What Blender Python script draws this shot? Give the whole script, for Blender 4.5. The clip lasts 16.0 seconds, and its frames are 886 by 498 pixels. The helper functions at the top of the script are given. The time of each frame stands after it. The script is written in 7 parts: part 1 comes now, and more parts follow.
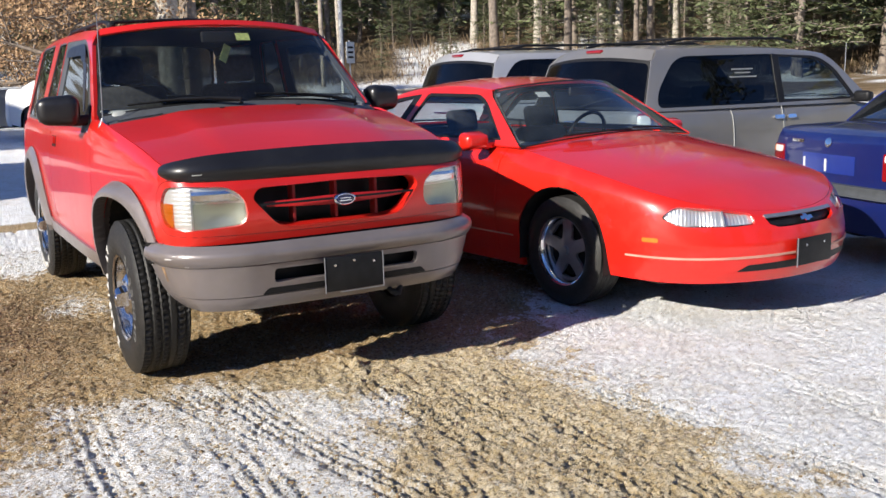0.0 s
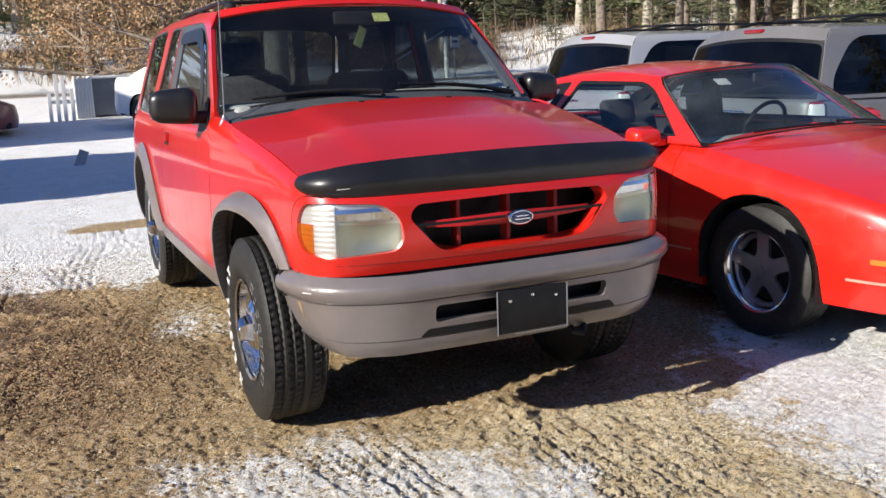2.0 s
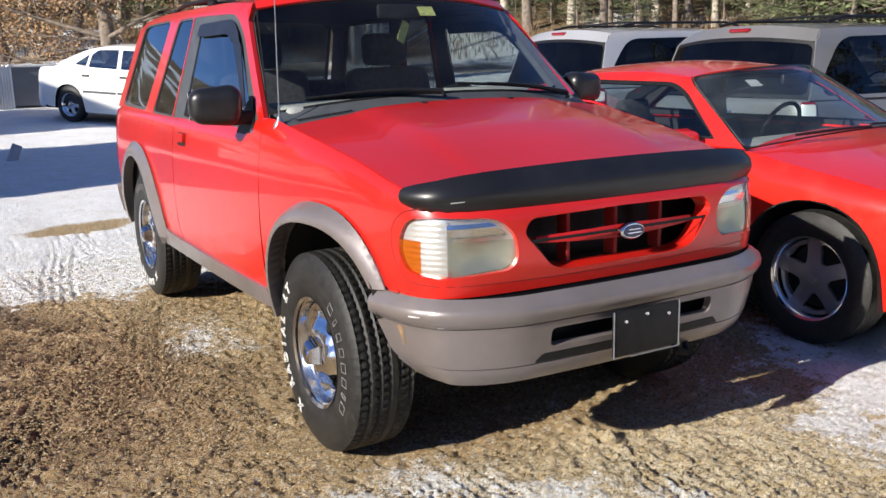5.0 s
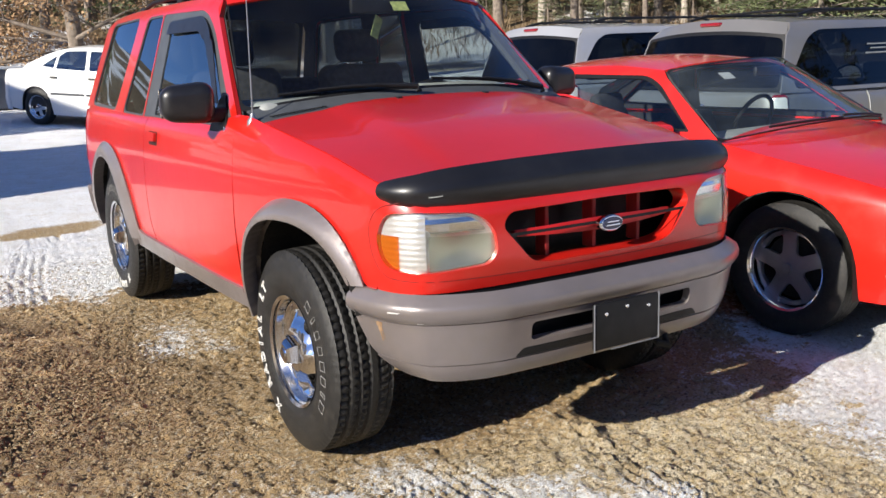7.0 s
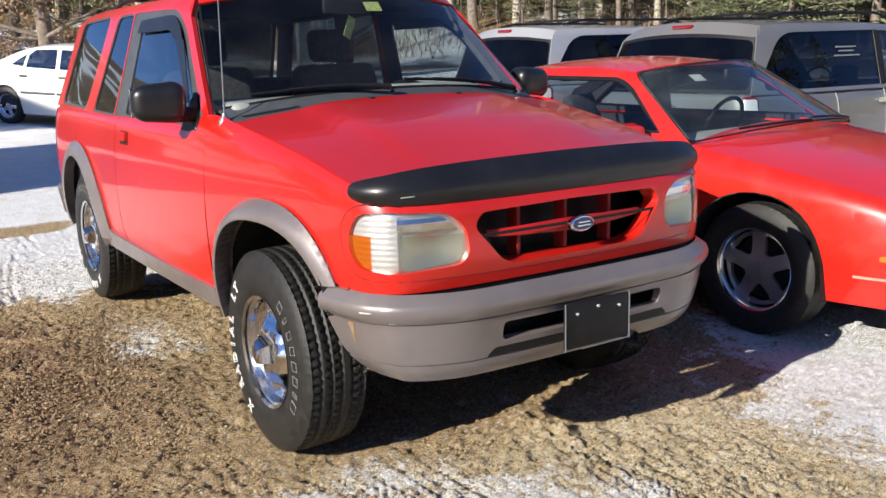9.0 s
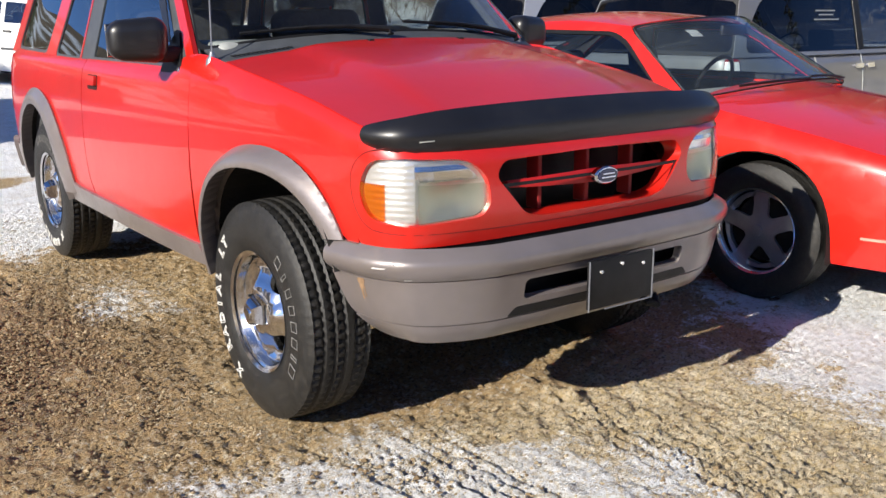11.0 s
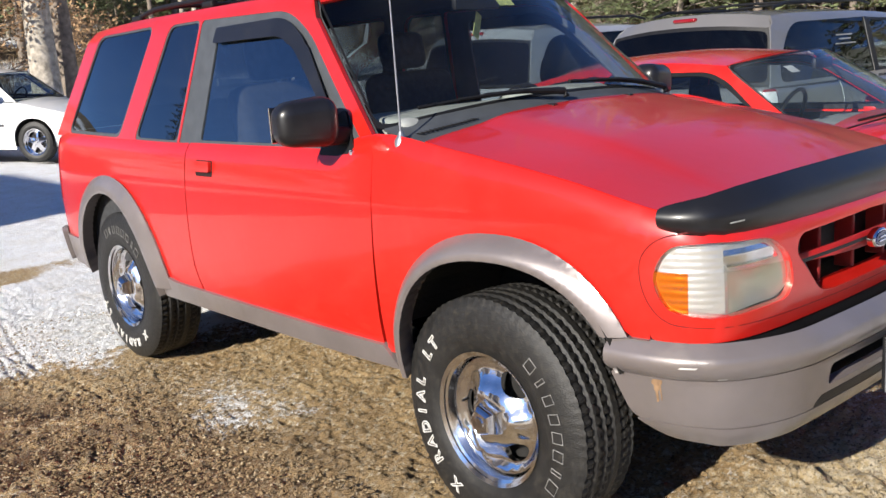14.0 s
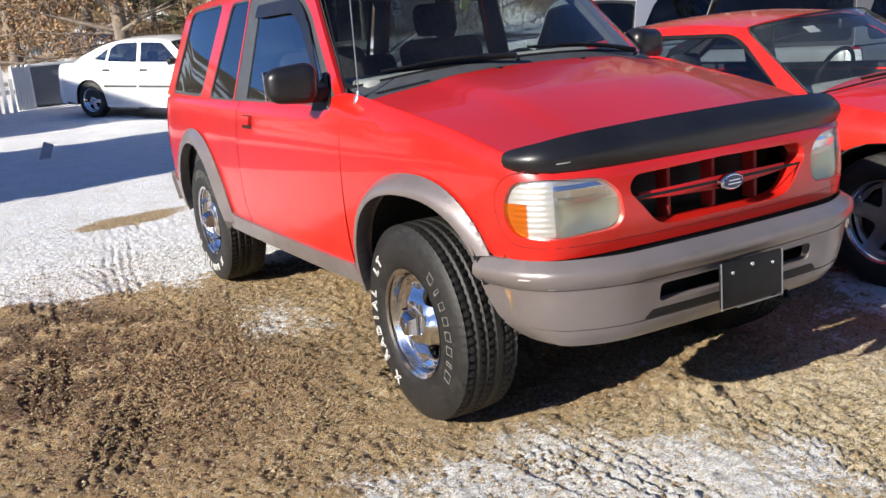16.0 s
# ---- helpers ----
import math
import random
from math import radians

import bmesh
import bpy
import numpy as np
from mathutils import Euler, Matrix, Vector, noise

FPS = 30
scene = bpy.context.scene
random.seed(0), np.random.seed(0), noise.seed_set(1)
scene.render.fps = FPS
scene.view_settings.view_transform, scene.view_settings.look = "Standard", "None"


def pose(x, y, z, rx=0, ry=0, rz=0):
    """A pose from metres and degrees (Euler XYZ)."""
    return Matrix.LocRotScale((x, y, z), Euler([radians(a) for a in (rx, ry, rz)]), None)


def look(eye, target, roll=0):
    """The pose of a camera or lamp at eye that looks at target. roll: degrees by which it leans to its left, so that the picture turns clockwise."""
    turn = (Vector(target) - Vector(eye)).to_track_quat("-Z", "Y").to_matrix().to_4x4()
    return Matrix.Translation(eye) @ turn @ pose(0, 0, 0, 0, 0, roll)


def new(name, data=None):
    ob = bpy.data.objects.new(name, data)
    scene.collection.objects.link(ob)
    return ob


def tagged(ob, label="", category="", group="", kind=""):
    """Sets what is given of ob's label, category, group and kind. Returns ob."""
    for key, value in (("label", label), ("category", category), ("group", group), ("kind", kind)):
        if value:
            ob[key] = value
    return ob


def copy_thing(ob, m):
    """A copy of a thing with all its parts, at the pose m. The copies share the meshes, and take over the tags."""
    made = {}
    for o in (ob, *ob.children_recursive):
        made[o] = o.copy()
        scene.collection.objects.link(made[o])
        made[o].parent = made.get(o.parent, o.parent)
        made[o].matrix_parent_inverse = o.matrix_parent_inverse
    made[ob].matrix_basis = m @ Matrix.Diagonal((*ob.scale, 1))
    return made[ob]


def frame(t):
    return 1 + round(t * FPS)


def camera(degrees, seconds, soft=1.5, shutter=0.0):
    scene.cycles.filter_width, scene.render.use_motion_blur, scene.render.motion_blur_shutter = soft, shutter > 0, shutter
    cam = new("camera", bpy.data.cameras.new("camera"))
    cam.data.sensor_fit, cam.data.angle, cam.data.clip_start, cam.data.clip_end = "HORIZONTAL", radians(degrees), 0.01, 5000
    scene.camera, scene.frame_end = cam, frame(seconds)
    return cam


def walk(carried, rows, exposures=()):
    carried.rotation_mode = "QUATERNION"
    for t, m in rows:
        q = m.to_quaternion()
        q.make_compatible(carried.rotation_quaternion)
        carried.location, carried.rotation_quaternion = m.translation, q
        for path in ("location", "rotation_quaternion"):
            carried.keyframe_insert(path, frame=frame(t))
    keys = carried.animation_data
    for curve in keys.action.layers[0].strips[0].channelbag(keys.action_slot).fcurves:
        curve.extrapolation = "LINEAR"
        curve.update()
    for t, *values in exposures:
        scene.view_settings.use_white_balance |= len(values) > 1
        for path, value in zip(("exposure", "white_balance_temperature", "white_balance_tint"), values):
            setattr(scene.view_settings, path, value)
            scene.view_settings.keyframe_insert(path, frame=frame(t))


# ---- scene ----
cam = camera(51.3, 16.0)
PATH = [
    (0, (-1.685, -5.85, 1.354), (-0.693, -4.152, 0.99), -1.7),
    (0.5, (-1.653, -5.776, 1.344), (-0.706, -4.058, 0.955), -1.9),
    (1, (-1.603, -5.58, 1.343), (-0.724, -3.835, 0.915), -2.0),
    (1.5, (-1.568, -5.272, 1.337), (-0.736, -3.506, 0.904), -2.2),
    (2, (-1.592, -4.945, 1.378), (-0.782, -3.159, 0.988), -2.2),
    (2.5, (-1.643, -4.66, 1.415), (-0.821, -2.875, 1.045), -2.1),
    (3, (-1.753, -4.467, 1.429), (-0.887, -2.702, 1.063), -1.9),
    (3.5, (-1.918, -4.42, 1.434), (-0.999, -2.686, 1.047), -1.5),
    (4, (-2.021, -4.419, 1.435), (-1.077, -2.702, 1.029), -1.3),
    (6.5, (-2.047, -4.367, 1.406), (-1.032, -2.694, 0.993), -1.9),
    (7, (-2.04, -4.371, 1.407), (-1.016, -2.704, 0.991), -2.0),
    (7.5, (-2.036, -4.375, 1.405), (-1.002, -2.714, 0.989), -2.1),
    (8, (-2.032, -4.381, 1.406), (-0.988, -2.727, 0.989), -2.0),
    (8.5, (-2.03, -4.385, 1.408), (-0.976, -2.738, 0.99), -2.0),
    (10.8, (-2.089, -4.23, 1.367), (-0.939, -2.658, 0.912), -0.3),
    (11, (-2.084, -4.093, 1.314), (-0.935, -2.53, 0.829), -0.4),
    (11.5, (-2.158, -3.702, 1.321), (-1.021, -2.123, 0.857), -1.3),
    (12, (-2.292, -3.371, 1.402), (-1.188, -1.761, 0.967), -4.2),
    (12.5, (-2.421, -3.175, 1.461), (-1.236, -1.617, 1.049), -4.9),
    (13, (-2.485, -3.084, 1.441), (-1.215, -1.597, 1.022), -4.5),
    (13.5, (-2.568, -3.1, 1.434), (-1.263, -1.642, 1.018), -4.0),
    (14, (-2.59, -3.228, 1.429), (-1.311, -1.747, 1.018), -4.1),
    (14.5, (-2.512, -3.417, 1.44), (-1.293, -1.888, 1.022), -4.8),
    (15, (-2.447, -3.698, 1.456), (-1.306, -2.112, 1.03), -5.3),
    (15.5, (-2.419, -3.969, 1.404), (-1.358, -2.325, 0.99), -4.6),
    (16, (-2.288, -4.262, 1.412), (-1.349, -2.558, 0.948), -5.2),
]
walk(cam, [(t, look(eye, target, roll)) for t, eye, target, roll in PATH], ((0.0, 0.81), (16.0, 0.81)))

# ---- world, sun, exposure ----
SUN_TO = Vector((-0.882, -0.205, 0.43)).normalized()
world = bpy.data.worlds.new("sky")
scene.world = world
world.use_nodes = True
wn = world.node_tree
sky = wn.nodes.new("ShaderNodeTexSky")
sky.sky_type = 'NISHITA'
sky.sun_disc = False
sky.sun_elevation = math.asin(SUN_TO.z)
sky.sun_rotation = math.atan2(SUN_TO.x, SUN_TO.y)
sky.air_density, sky.dust_density, sky.ozone_density = 0.6, 0.1, 3.0
tint = wn.nodes.new("ShaderNodeMix")
tint.data_type, tint.blend_type = 'RGBA', 'MULTIPLY'
tint.inputs["Factor"].default_value = 1.0
tint.inputs["B"].default_value = (0.86, 0.98, 1.22, 1)
wn.links.new(sky.outputs[0], tint.inputs["A"])
wn.links.new(tint.outputs["Result"], wn.nodes["Background"].inputs[0])
wn.nodes["Background"].inputs[1].default_value = 0.085
sun = new("sun", bpy.data.lights.new("sun", 'SUN'))
sun.data.energy, sun.data.angle, sun.data.color = 5.0, radians(0.53), (1.0, 0.935, 0.83)
sun.matrix_world = look((-20, -2, 12), Vector((-20, -2, 12)) - SUN_TO)


# ---- materials ----
def mat(name, color, rough=0.5, metal=0.0, coat=0.0, vary=0.0, vscale=8.0, bump=0.0, bscale=60.0, dirt=None, dirt_amt=0.0,
        dscale=3.0, coat_rough=0.05, spec=0.5, tint=None, alpha=1.0, transmission=0.0, ior=1.45):
    m = bpy.data.materials.new(name)
    m.use_nodes = True
    nt = m.node_tree
    b = nt.nodes["Principled BSDF"]
    b.inputs["Roughness"].default_value = rough
    b.inputs["Metallic"].default_value = metal
    b.inputs["Coat Weight"].default_value = coat
    b.inputs["Coat Roughness"].default_value = coat_rough
    b.inputs["Specular IOR Level"].default_value = spec
    b.inputs["Transmission Weight"].default_value = transmission
    b.inputs["IOR"].default_value = ior
    b.inputs["Base Color"].default_value = (*color, 1)
    tc = nt.nodes.new("ShaderNodeTexCoord")
    last = None
    if vary > 0:
        n = nt.nodes.new("ShaderNodeTexNoise")
        n.inputs["Scale"].default_value, n.inputs["Detail"].default_value = vscale, 5
        nt.links.new(tc.outputs["Object"], n.inputs["Vector"])
        mx = nt.nodes.new("ShaderNodeMix")
        mx.data_type = 'RGBA'
        mx.inputs["A"].default_value = (*[c * (1 - vary) for c in color], 1)
        t = tint or [min(1, c * (1 + vary)) for c in color]
        mx.inputs["B"].default_value = (*t, 1)
        r = nt.nodes.new("ShaderNodeMapRange")
        r.inputs["From Min"].default_value, r.inputs["From Max"].default_value = 0.3, 0.7
        nt.links.new(n.outputs["Fac"], r.inputs["Value"])
        nt.links.new(r.outputs[0], mx.inputs["Factor"])
        last = mx.outputs["Result"]
    if dirt:
        n = nt.nodes.new("ShaderNodeTexNoise")
        n.inputs["Scale"].default_value, n.inputs["Detail"].default_value, n.inputs["Roughness"].default_value = dscale, 9, 0.7
        nt.links.new(tc.outputs["Object"], n.inputs["Vector"])
        r = nt.nodes.new("ShaderNodeMapRange")
        r.inputs["From Min"].default_value, r.inputs["From Max"].default_value = 0.5, 0.75
        r.inputs["To Max"].default_value = dirt_amt
        nt.links.new(n.outputs["Fac"], r.inputs["Value"])
        mx = nt.nodes.new("ShaderNodeMix")
        mx.data_type = 'RGBA'
        if last:
            nt.links.new(last, mx.inputs["A"])
        else:
            mx.inputs["A"].default_value = (*color, 1)
        mx.inputs["B"].default_value = (*dirt, 1)
        nt.links.new(r.outputs[0], mx.inputs["Factor"])
        last = mx.outputs["Result"]
        ra = nt.nodes.new("ShaderNodeMath")
        ra.operation = 'MULTIPLY_ADD'
        nt.links.new(r.outputs[0], ra.inputs[0])
        ra.inputs[1].default_value, ra.inputs[2].default_value = 0.5, rough
        nt.links.new(ra.outputs[0], b.inputs["Roughness"])
    if last:
        nt.links.new(last, b.inputs["Base Color"])
    if bump > 0:
        n = nt.nodes.new("ShaderNodeTexNoise")
        n.inputs["Scale"].default_value, n.inputs["Detail"].default_value = bscale, 4
        nt.links.new(tc.outputs["Object"], n.inputs["Vector"])
        bp = nt.nodes.new("ShaderNodeBump")
        bp.inputs["Strength"].default_value, bp.inputs["Distance"].default_value = bump, 0.01
        nt.links.new(n.outputs["Fac"], bp.inputs["Height"])
        nt.links.new(bp.outputs[0], b.inputs["Normal"])
    return m


def glass_mat(name, tint, rough=0.0, dust=0.04, ior=1.6, film=(0.45, 0.44, 0.42), mirror_tint=(0.76, 0.88, 1.0)):
    """Thin window glass: clear tinted pass-through, a mirror (toned sky blue by default) that strengthens at grazing
    angles, and a film of dust.
    """
    m = bpy.data.materials.new(name)
    m.use_nodes = True
    nt = m.node_tree
    out = nt.nodes["Material Output"]
    nt.nodes.remove(nt.nodes["Principled BSDF"])
    tr = nt.nodes.new("ShaderNodeBsdfTransparent")
    tr.inputs[0].default_value = (*tint, 1)
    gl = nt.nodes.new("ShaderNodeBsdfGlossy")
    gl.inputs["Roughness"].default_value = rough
    # the default puts a deep sky's blue into the reflection colour
    gl.inputs["Color"].default_value = (*mirror_tint, 1)
    f0 = ((ior - 1) / (ior + 1)) ** 2
    lw = nt.nodes.new("ShaderNodeLayerWeight")
    lw.inputs["Blend"].default_value = 0.5
    pw = nt.nodes.new("ShaderNodeMath")
    pw.operation = 'POWER'
    nt.links.new(lw.outputs["Facing"], pw.inputs[0])
    pw.inputs[1].default_value = 5.0
    fr = nt.nodes.new("ShaderNodeMath")
    fr.operation = 'MULTIPLY_ADD'
    nt.links.new(pw.outputs[0], fr.inputs[0])
    fr.inputs[1].default_value, fr.inputs[2].default_value = 1 - f0, f0
    mx = nt.nodes.new("ShaderNodeMixShader")
    nt.links.new(fr.outputs[0], mx.inputs[0])
    nt.links.new(tr.outputs[0], mx.inputs[1])
    nt.links.new(gl.outputs[0], mx.inputs[2])
    df = nt.nodes.new("ShaderNodeBsdfDiffuse")
    df.inputs[0].default_value = (*film, 1)
    tc = nt.nodes.new("ShaderNodeTexCoord")
    n = nt.nodes.new("ShaderNodeTexNoise")
    n.inputs["Scale"].default_value, n.inputs["Detail"].default_value = 3.0, 7
    nt.links.new(tc.outputs["Object"], n.inputs["Vector"])
    mr = nt.nodes.new("ShaderNodeMapRange")
    mr.inputs["From Min"].default_value, mr.inputs["From Max"].default_value, mr.inputs["To Max"].default_value = 0.35, 0.8, dust * 2
    nt.links.new(n.outputs["Fac"], mr.inputs["Value"])
    m2 = nt.nodes.new("ShaderNodeMixShader")
    nt.links.new(mr.outputs[0], m2.inputs[0])
    nt.links.new(mx.outputs[0], m2.inputs[1])
    nt.links.new(df.outputs[0], m2.inputs[2])
    nt.links.new(m2.outputs[0], out.inputs[0])
    return m


RED = mat("red_paint", (0.48, 0.011, 0.006), 0.36, 0.0, 0.7, 0.10, 2.0, 0.30, 2.6, (0.44, 0.07, 0.06), 0.10, 6.0, 0.05)
RED2 = mat("orange_red_paint", (0.58, 0.013, 0.006), 0.36, 0.0, 0.9, 0.08, 2.0, 0, 60, (0.5, 0.09, 0.06), 0.14, 5.0, 0.06)
CLAD = mat("grey_cladding", (0.205, 0.179, 0.175), 0.34, 0.40, 0.45, 0.12, 5.0, 0.03, 300, (0.22, 0.19, 0.155), 0.40, 7.0, 0.18)
BLACK = mat("black_plastic", (0.009, 0.009, 0.010), 0.48, 0, 0, 0.3, 20, 0.05, 400, spec=0.3)
SATIN = mat("satin_black_shield", (0.009, 0.009, 0.011), 0.36, 0, 0.15, 0.2, 6, 0, 60, (0.05, 0.05, 0.05), 0.15, 9, 0.12)
DARK = mat("dark_underbody", (0.014, 0.013, 0.012), 0.85, 0, 0, 0.4, 9, 0.3, 60)
RUBBER = mat("tyre_rubber", (0.013, 0.0126, 0.0122), 0.50, 0, 0, 0.3, 30, 0.25, 250, (0.17, 0.145, 0.105), 0.16, 55)
LETTER = mat("white_lettering", (0.62, 0.61, 0.58), 0.6, 0, 0, 0.1, 40, 0, 60, (0.25, 0.22, 0.18), 0.4, 30)
FAINT = mat("worn_white_lettering", (0.24, 0.235, 0.225), 0.6, 0, 0, 0.1, 40, 0, 60, (0.12, 0.11, 0.09), 0.5, 30)
CHROME = mat("chrome", (0.80, 0.80, 0.82), 0.07, 1.0, 0, 0.05, 10, 0, 60, (0.3, 0.27, 0.23), 0.25, 14)
ALLOY = mat("grey_alloy", (0.30, 0.31, 0.34), 0.36, 0.7, 0.2, 0.1, 12, 0, 60, (0.12, 0.10, 0.08), 0.4, 12)
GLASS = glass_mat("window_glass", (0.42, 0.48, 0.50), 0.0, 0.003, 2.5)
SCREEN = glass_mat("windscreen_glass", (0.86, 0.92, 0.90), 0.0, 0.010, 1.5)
# dust film toned bluish, so the screen's glare is in its colour
DUSTY = glass_mat("dusty_glare_windscreen_glass", (0.80, 0.88, 0.90), 0.0, 0.035, 1.7, (0.42, 0.50, 0.55))
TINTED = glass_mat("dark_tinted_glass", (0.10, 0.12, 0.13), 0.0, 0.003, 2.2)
CLEARG = glass_mat("clear_lens_cover", (0.97, 0.97, 0.96), 0.02, 0.03, 1.55, (0.8, 0.8, 0.78), (1, 1, 1))
HAZE = glass_mat("hazed_lens_cover", (0.72, 0.76, 0.68), 0.06, 0.11, 1.5, (0.55, 0.57, 0.48), (1, 1, 1))
RIMCHROME = mat("dull_chrome", (0.88, 0.88, 0.89), 0.11, 1.0, 0, 0.06, 10, 0.03, 120, (0.36, 0.32, 0.27), 0.25, 14)
SCUFF = mat("pale_scuff", (0.42, 0.40, 0.39), 0.6, 0, 0, 0.3, 60)
TAGP = mat("dull_paper_tag", (0.34, 0.35, 0.34), 0.8, 0, 0, 0.2, 60)
REFL = mat("silver_reflector", (0.74, 0.74, 0.73), 0.28, 0.75, 0, 0.04, 9, 0.15, 55)
BOWL = mat("lamp_bowl", (0.74, 0.75, 0.71), 0.40, 0.9, 0, 0.06, 12, 0.10, 40)
AMBERG = glass_mat("amber_lens_cover", (0.90, 0.26, 0.015), 0.05, 0.16, 1.5, (0.85, 0.27, 0.03), (1, 1, 1))
AMBER = mat("amber_lens", (0.55, 0.15, 0.02), 0.15, 0, 0.8, 0.1, 40, 0.08, 120)
REDLENS = mat("red_lens", (0.22, 0.006, 0.008), 0.12, 0, 0.9, 0.1, 40, 0.06, 120)
CLEARLENS = mat("clear_lens", (0.75, 0.74, 0.70), 0.12, 0.1, 0.9, 0.1, 40, 0.06, 120)
TRIM = mat("grey_window_trim", (0.055, 0.06, 0.066), 0.5, 0, 0.1, 0.15, 20, 0.05, 200)
SEAM = mat("recess_shade", (0.012, 0.004, 0.004), 0.9)
GROOVE = mat("red_groove", (0.13, 0.004, 0.004), 0.6)
CLOTH = mat("dark_seat_cloth", (0.035, 0.036, 0.04), 0.9, 0, 0, 0.3, 40, 0.1, 300)
DASH = mat("grey_dashboard", (0.24, 0.25, 0.24), 0.6, 0, 0, 0.2, 12, 0.05, 300)
SILVER = mat("silver_paint", (0.52, 0.52, 0.53), 0.35, 0.45, 0.8, 0.06, 2, 0, 60, (0.30, 0.28, 0.25), 0.25, 4)
PEWTER = mat("pewter_paint", (0.24, 0.23, 0.22), 0.36, 0.45, 0.8, 0.08, 2, 0, 60, (0.22, 0.20, 0.17), 0.35, 4)
BLUE = mat("dark_blue_paint", (0.007, 0.014, 0.095), 0.30, 0.1, 0.9, 0.1, 2, 0, 60, (0.08, 0.08, 0.12), 0.15, 5)
WHITE = mat("white_paint", (0.78, 0.78, 0.76), 0.3, 0, 0.8, 0.04, 2, 0, 60, (0.55, 0.52, 0.46), 0.18, 4)
MAROON = mat("faded_maroon_paint", (0.16, 0.035, 0.04), 0.35, 0.1, 0.8, 0.1, 2, 0, 60, (0.2, 0.12, 0.1), 0.3, 5)
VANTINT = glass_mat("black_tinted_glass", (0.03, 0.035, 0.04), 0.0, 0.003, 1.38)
# moulding with its thin pinkish sun highlight put into the colour
LITLINE = mat("moulding_highlight", (0.52, 0.26, 0.20), 0.5, 0, 0, 0.2, 9)
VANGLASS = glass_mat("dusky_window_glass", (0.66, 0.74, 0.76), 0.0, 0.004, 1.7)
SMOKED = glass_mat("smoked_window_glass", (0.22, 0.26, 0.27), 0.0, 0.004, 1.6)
RUST = mat("rust_stain", (0.25, 0.155, 0.085), 0.85, 0, 0, 0.35, 40, 0.1, 90)
PAPER = mat("white_sticker", (0.75, 0.75, 0.72), 0.7, 0, 0, 0.1, 60)
STICKY = mat("yellow_green_sticker", (0.26, 0.29, 0.10), 0.7, 0, 0, 0.3, 60)
BLUEOVAL = mat("blue_badge", (0.005, 0.010, 0.055), 0.2, 0, 0.8, 0.1, 60)


# ---- mesh tools ----
from mathutils import geometry


def link(name, verts, faces, material, parent=None, label="", normals=None, smooth=False):
    me = bpy.data.meshes.new(name)
    me.from_pydata([tuple(map(float, v)) for v in verts], [], [tuple(map(int, f)) for f in faces])
    me.materials.append(material)
    if smooth or normals is not None:
        me.polygons.foreach_set("use_smooth", [True] * len(me.polygons))
    if normals is not None:
        me.normals_split_custom_set_from_vertices([tuple(map(float, n)) for n in normals])
    me.update()
    ob = new(name, me)
    if parent:
        ob.parent = parent
    if label:
        ob["label"] = label
    return ob


def part(name, bm, material, parent=None, label="", smooth=False):
    me = bpy.data.meshes.new(name)
    bmesh.ops.recalc_face_normals(bm, faces=bm.faces[:])
    bm.to_mesh(me)
    bm.free()
    me.materials.append(material)
    if smooth:
        me.polygons.foreach_set("use_smooth", [True] * len(me.polygons))
        me.set_sharp_from_angle(angle=radians(35))
    ob = new(name, me)
    if parent:
        ob.parent = parent
    if label:
        ob["label"] = label
    return ob


def thing(name, m, label, category, group=""):
    ob = new(name)
    ob.empty_display_size = 0.2
    ob.matrix_world = m
    return tagged(ob, label, category, group)


def curve(pts):
    """A smooth function through (x, value) pairs, flat outside."""
    xs, ys = np.array([p[0] for p in pts], float), np.array([p[1] for p in pts], float)
    d = np.diff(ys) / np.diff(xs)
    m = np.zeros(len(xs))
    for i in range(1, len(xs) - 1):
        if d[i - 1] * d[i] > 0:
            m[i] = 2 * d[i - 1] * d[i] / (d[i - 1] + d[i])
    if len(xs) > 1:
        m[0], m[-1] = d[0], d[-1]

    def f(x):
        if x <= xs[0]:
            return float(ys[0])
        if x >= xs[-1]:
            return float(ys[-1])
        i = int(np.searchsorted(xs, x)) - 1
        h = xs[i + 1] - xs[i]
        t = (x - xs[i]) / h
        return float((2 * t ** 3 - 3 * t * t + 1) * ys[i] + (t ** 3 - 2 * t * t + t) * h * m[i] + (3 * t * t - 2 * t ** 3) * ys[i + 1] + (t ** 3 - t * t) * h * m[i + 1])
    return f


def rounded(points, r, n=5):
    """A polygon with its corners rounded; r: one radius or one for each corner."""
    out = []
    k = len(points)
    for i in range(k):
        p, a, b = Vector(points[i][:2]), Vector(points[i - 1][:2]), Vector(points[(i + 1) % k][:2])
        ri = r[i] if isinstance(r, (list, tuple)) else r
        da, db = (a - p), (b - p)
        la, lb = da.length, db.length
        ri = min(ri, la * 0.48, lb * 0.48)
        if ri < 1e-4:
            out.append((p.x, p.y))
            continue
        p0, p1 = p + da / la * ri, p + db / lb * ri
        for j in range(n + 1):
            t = j / n
            q = p0 * (1 - t) ** 2 + p * 2 * t * (1 - t) + p1 * t * t
            out.append((q.x, q.y))
    return out


def resample(poly, step):
    out = []
    for i in range(len(poly)):
        a, b = np.array(poly[i], float), np.array(poly[(i + 1) % len(poly)], float)
        n = max(1, int(np.ceil(np.linalg.norm(b - a) / step)))
        for j in range(n):
            out.append(tuple(a + (b - a) * j / n))
    return out


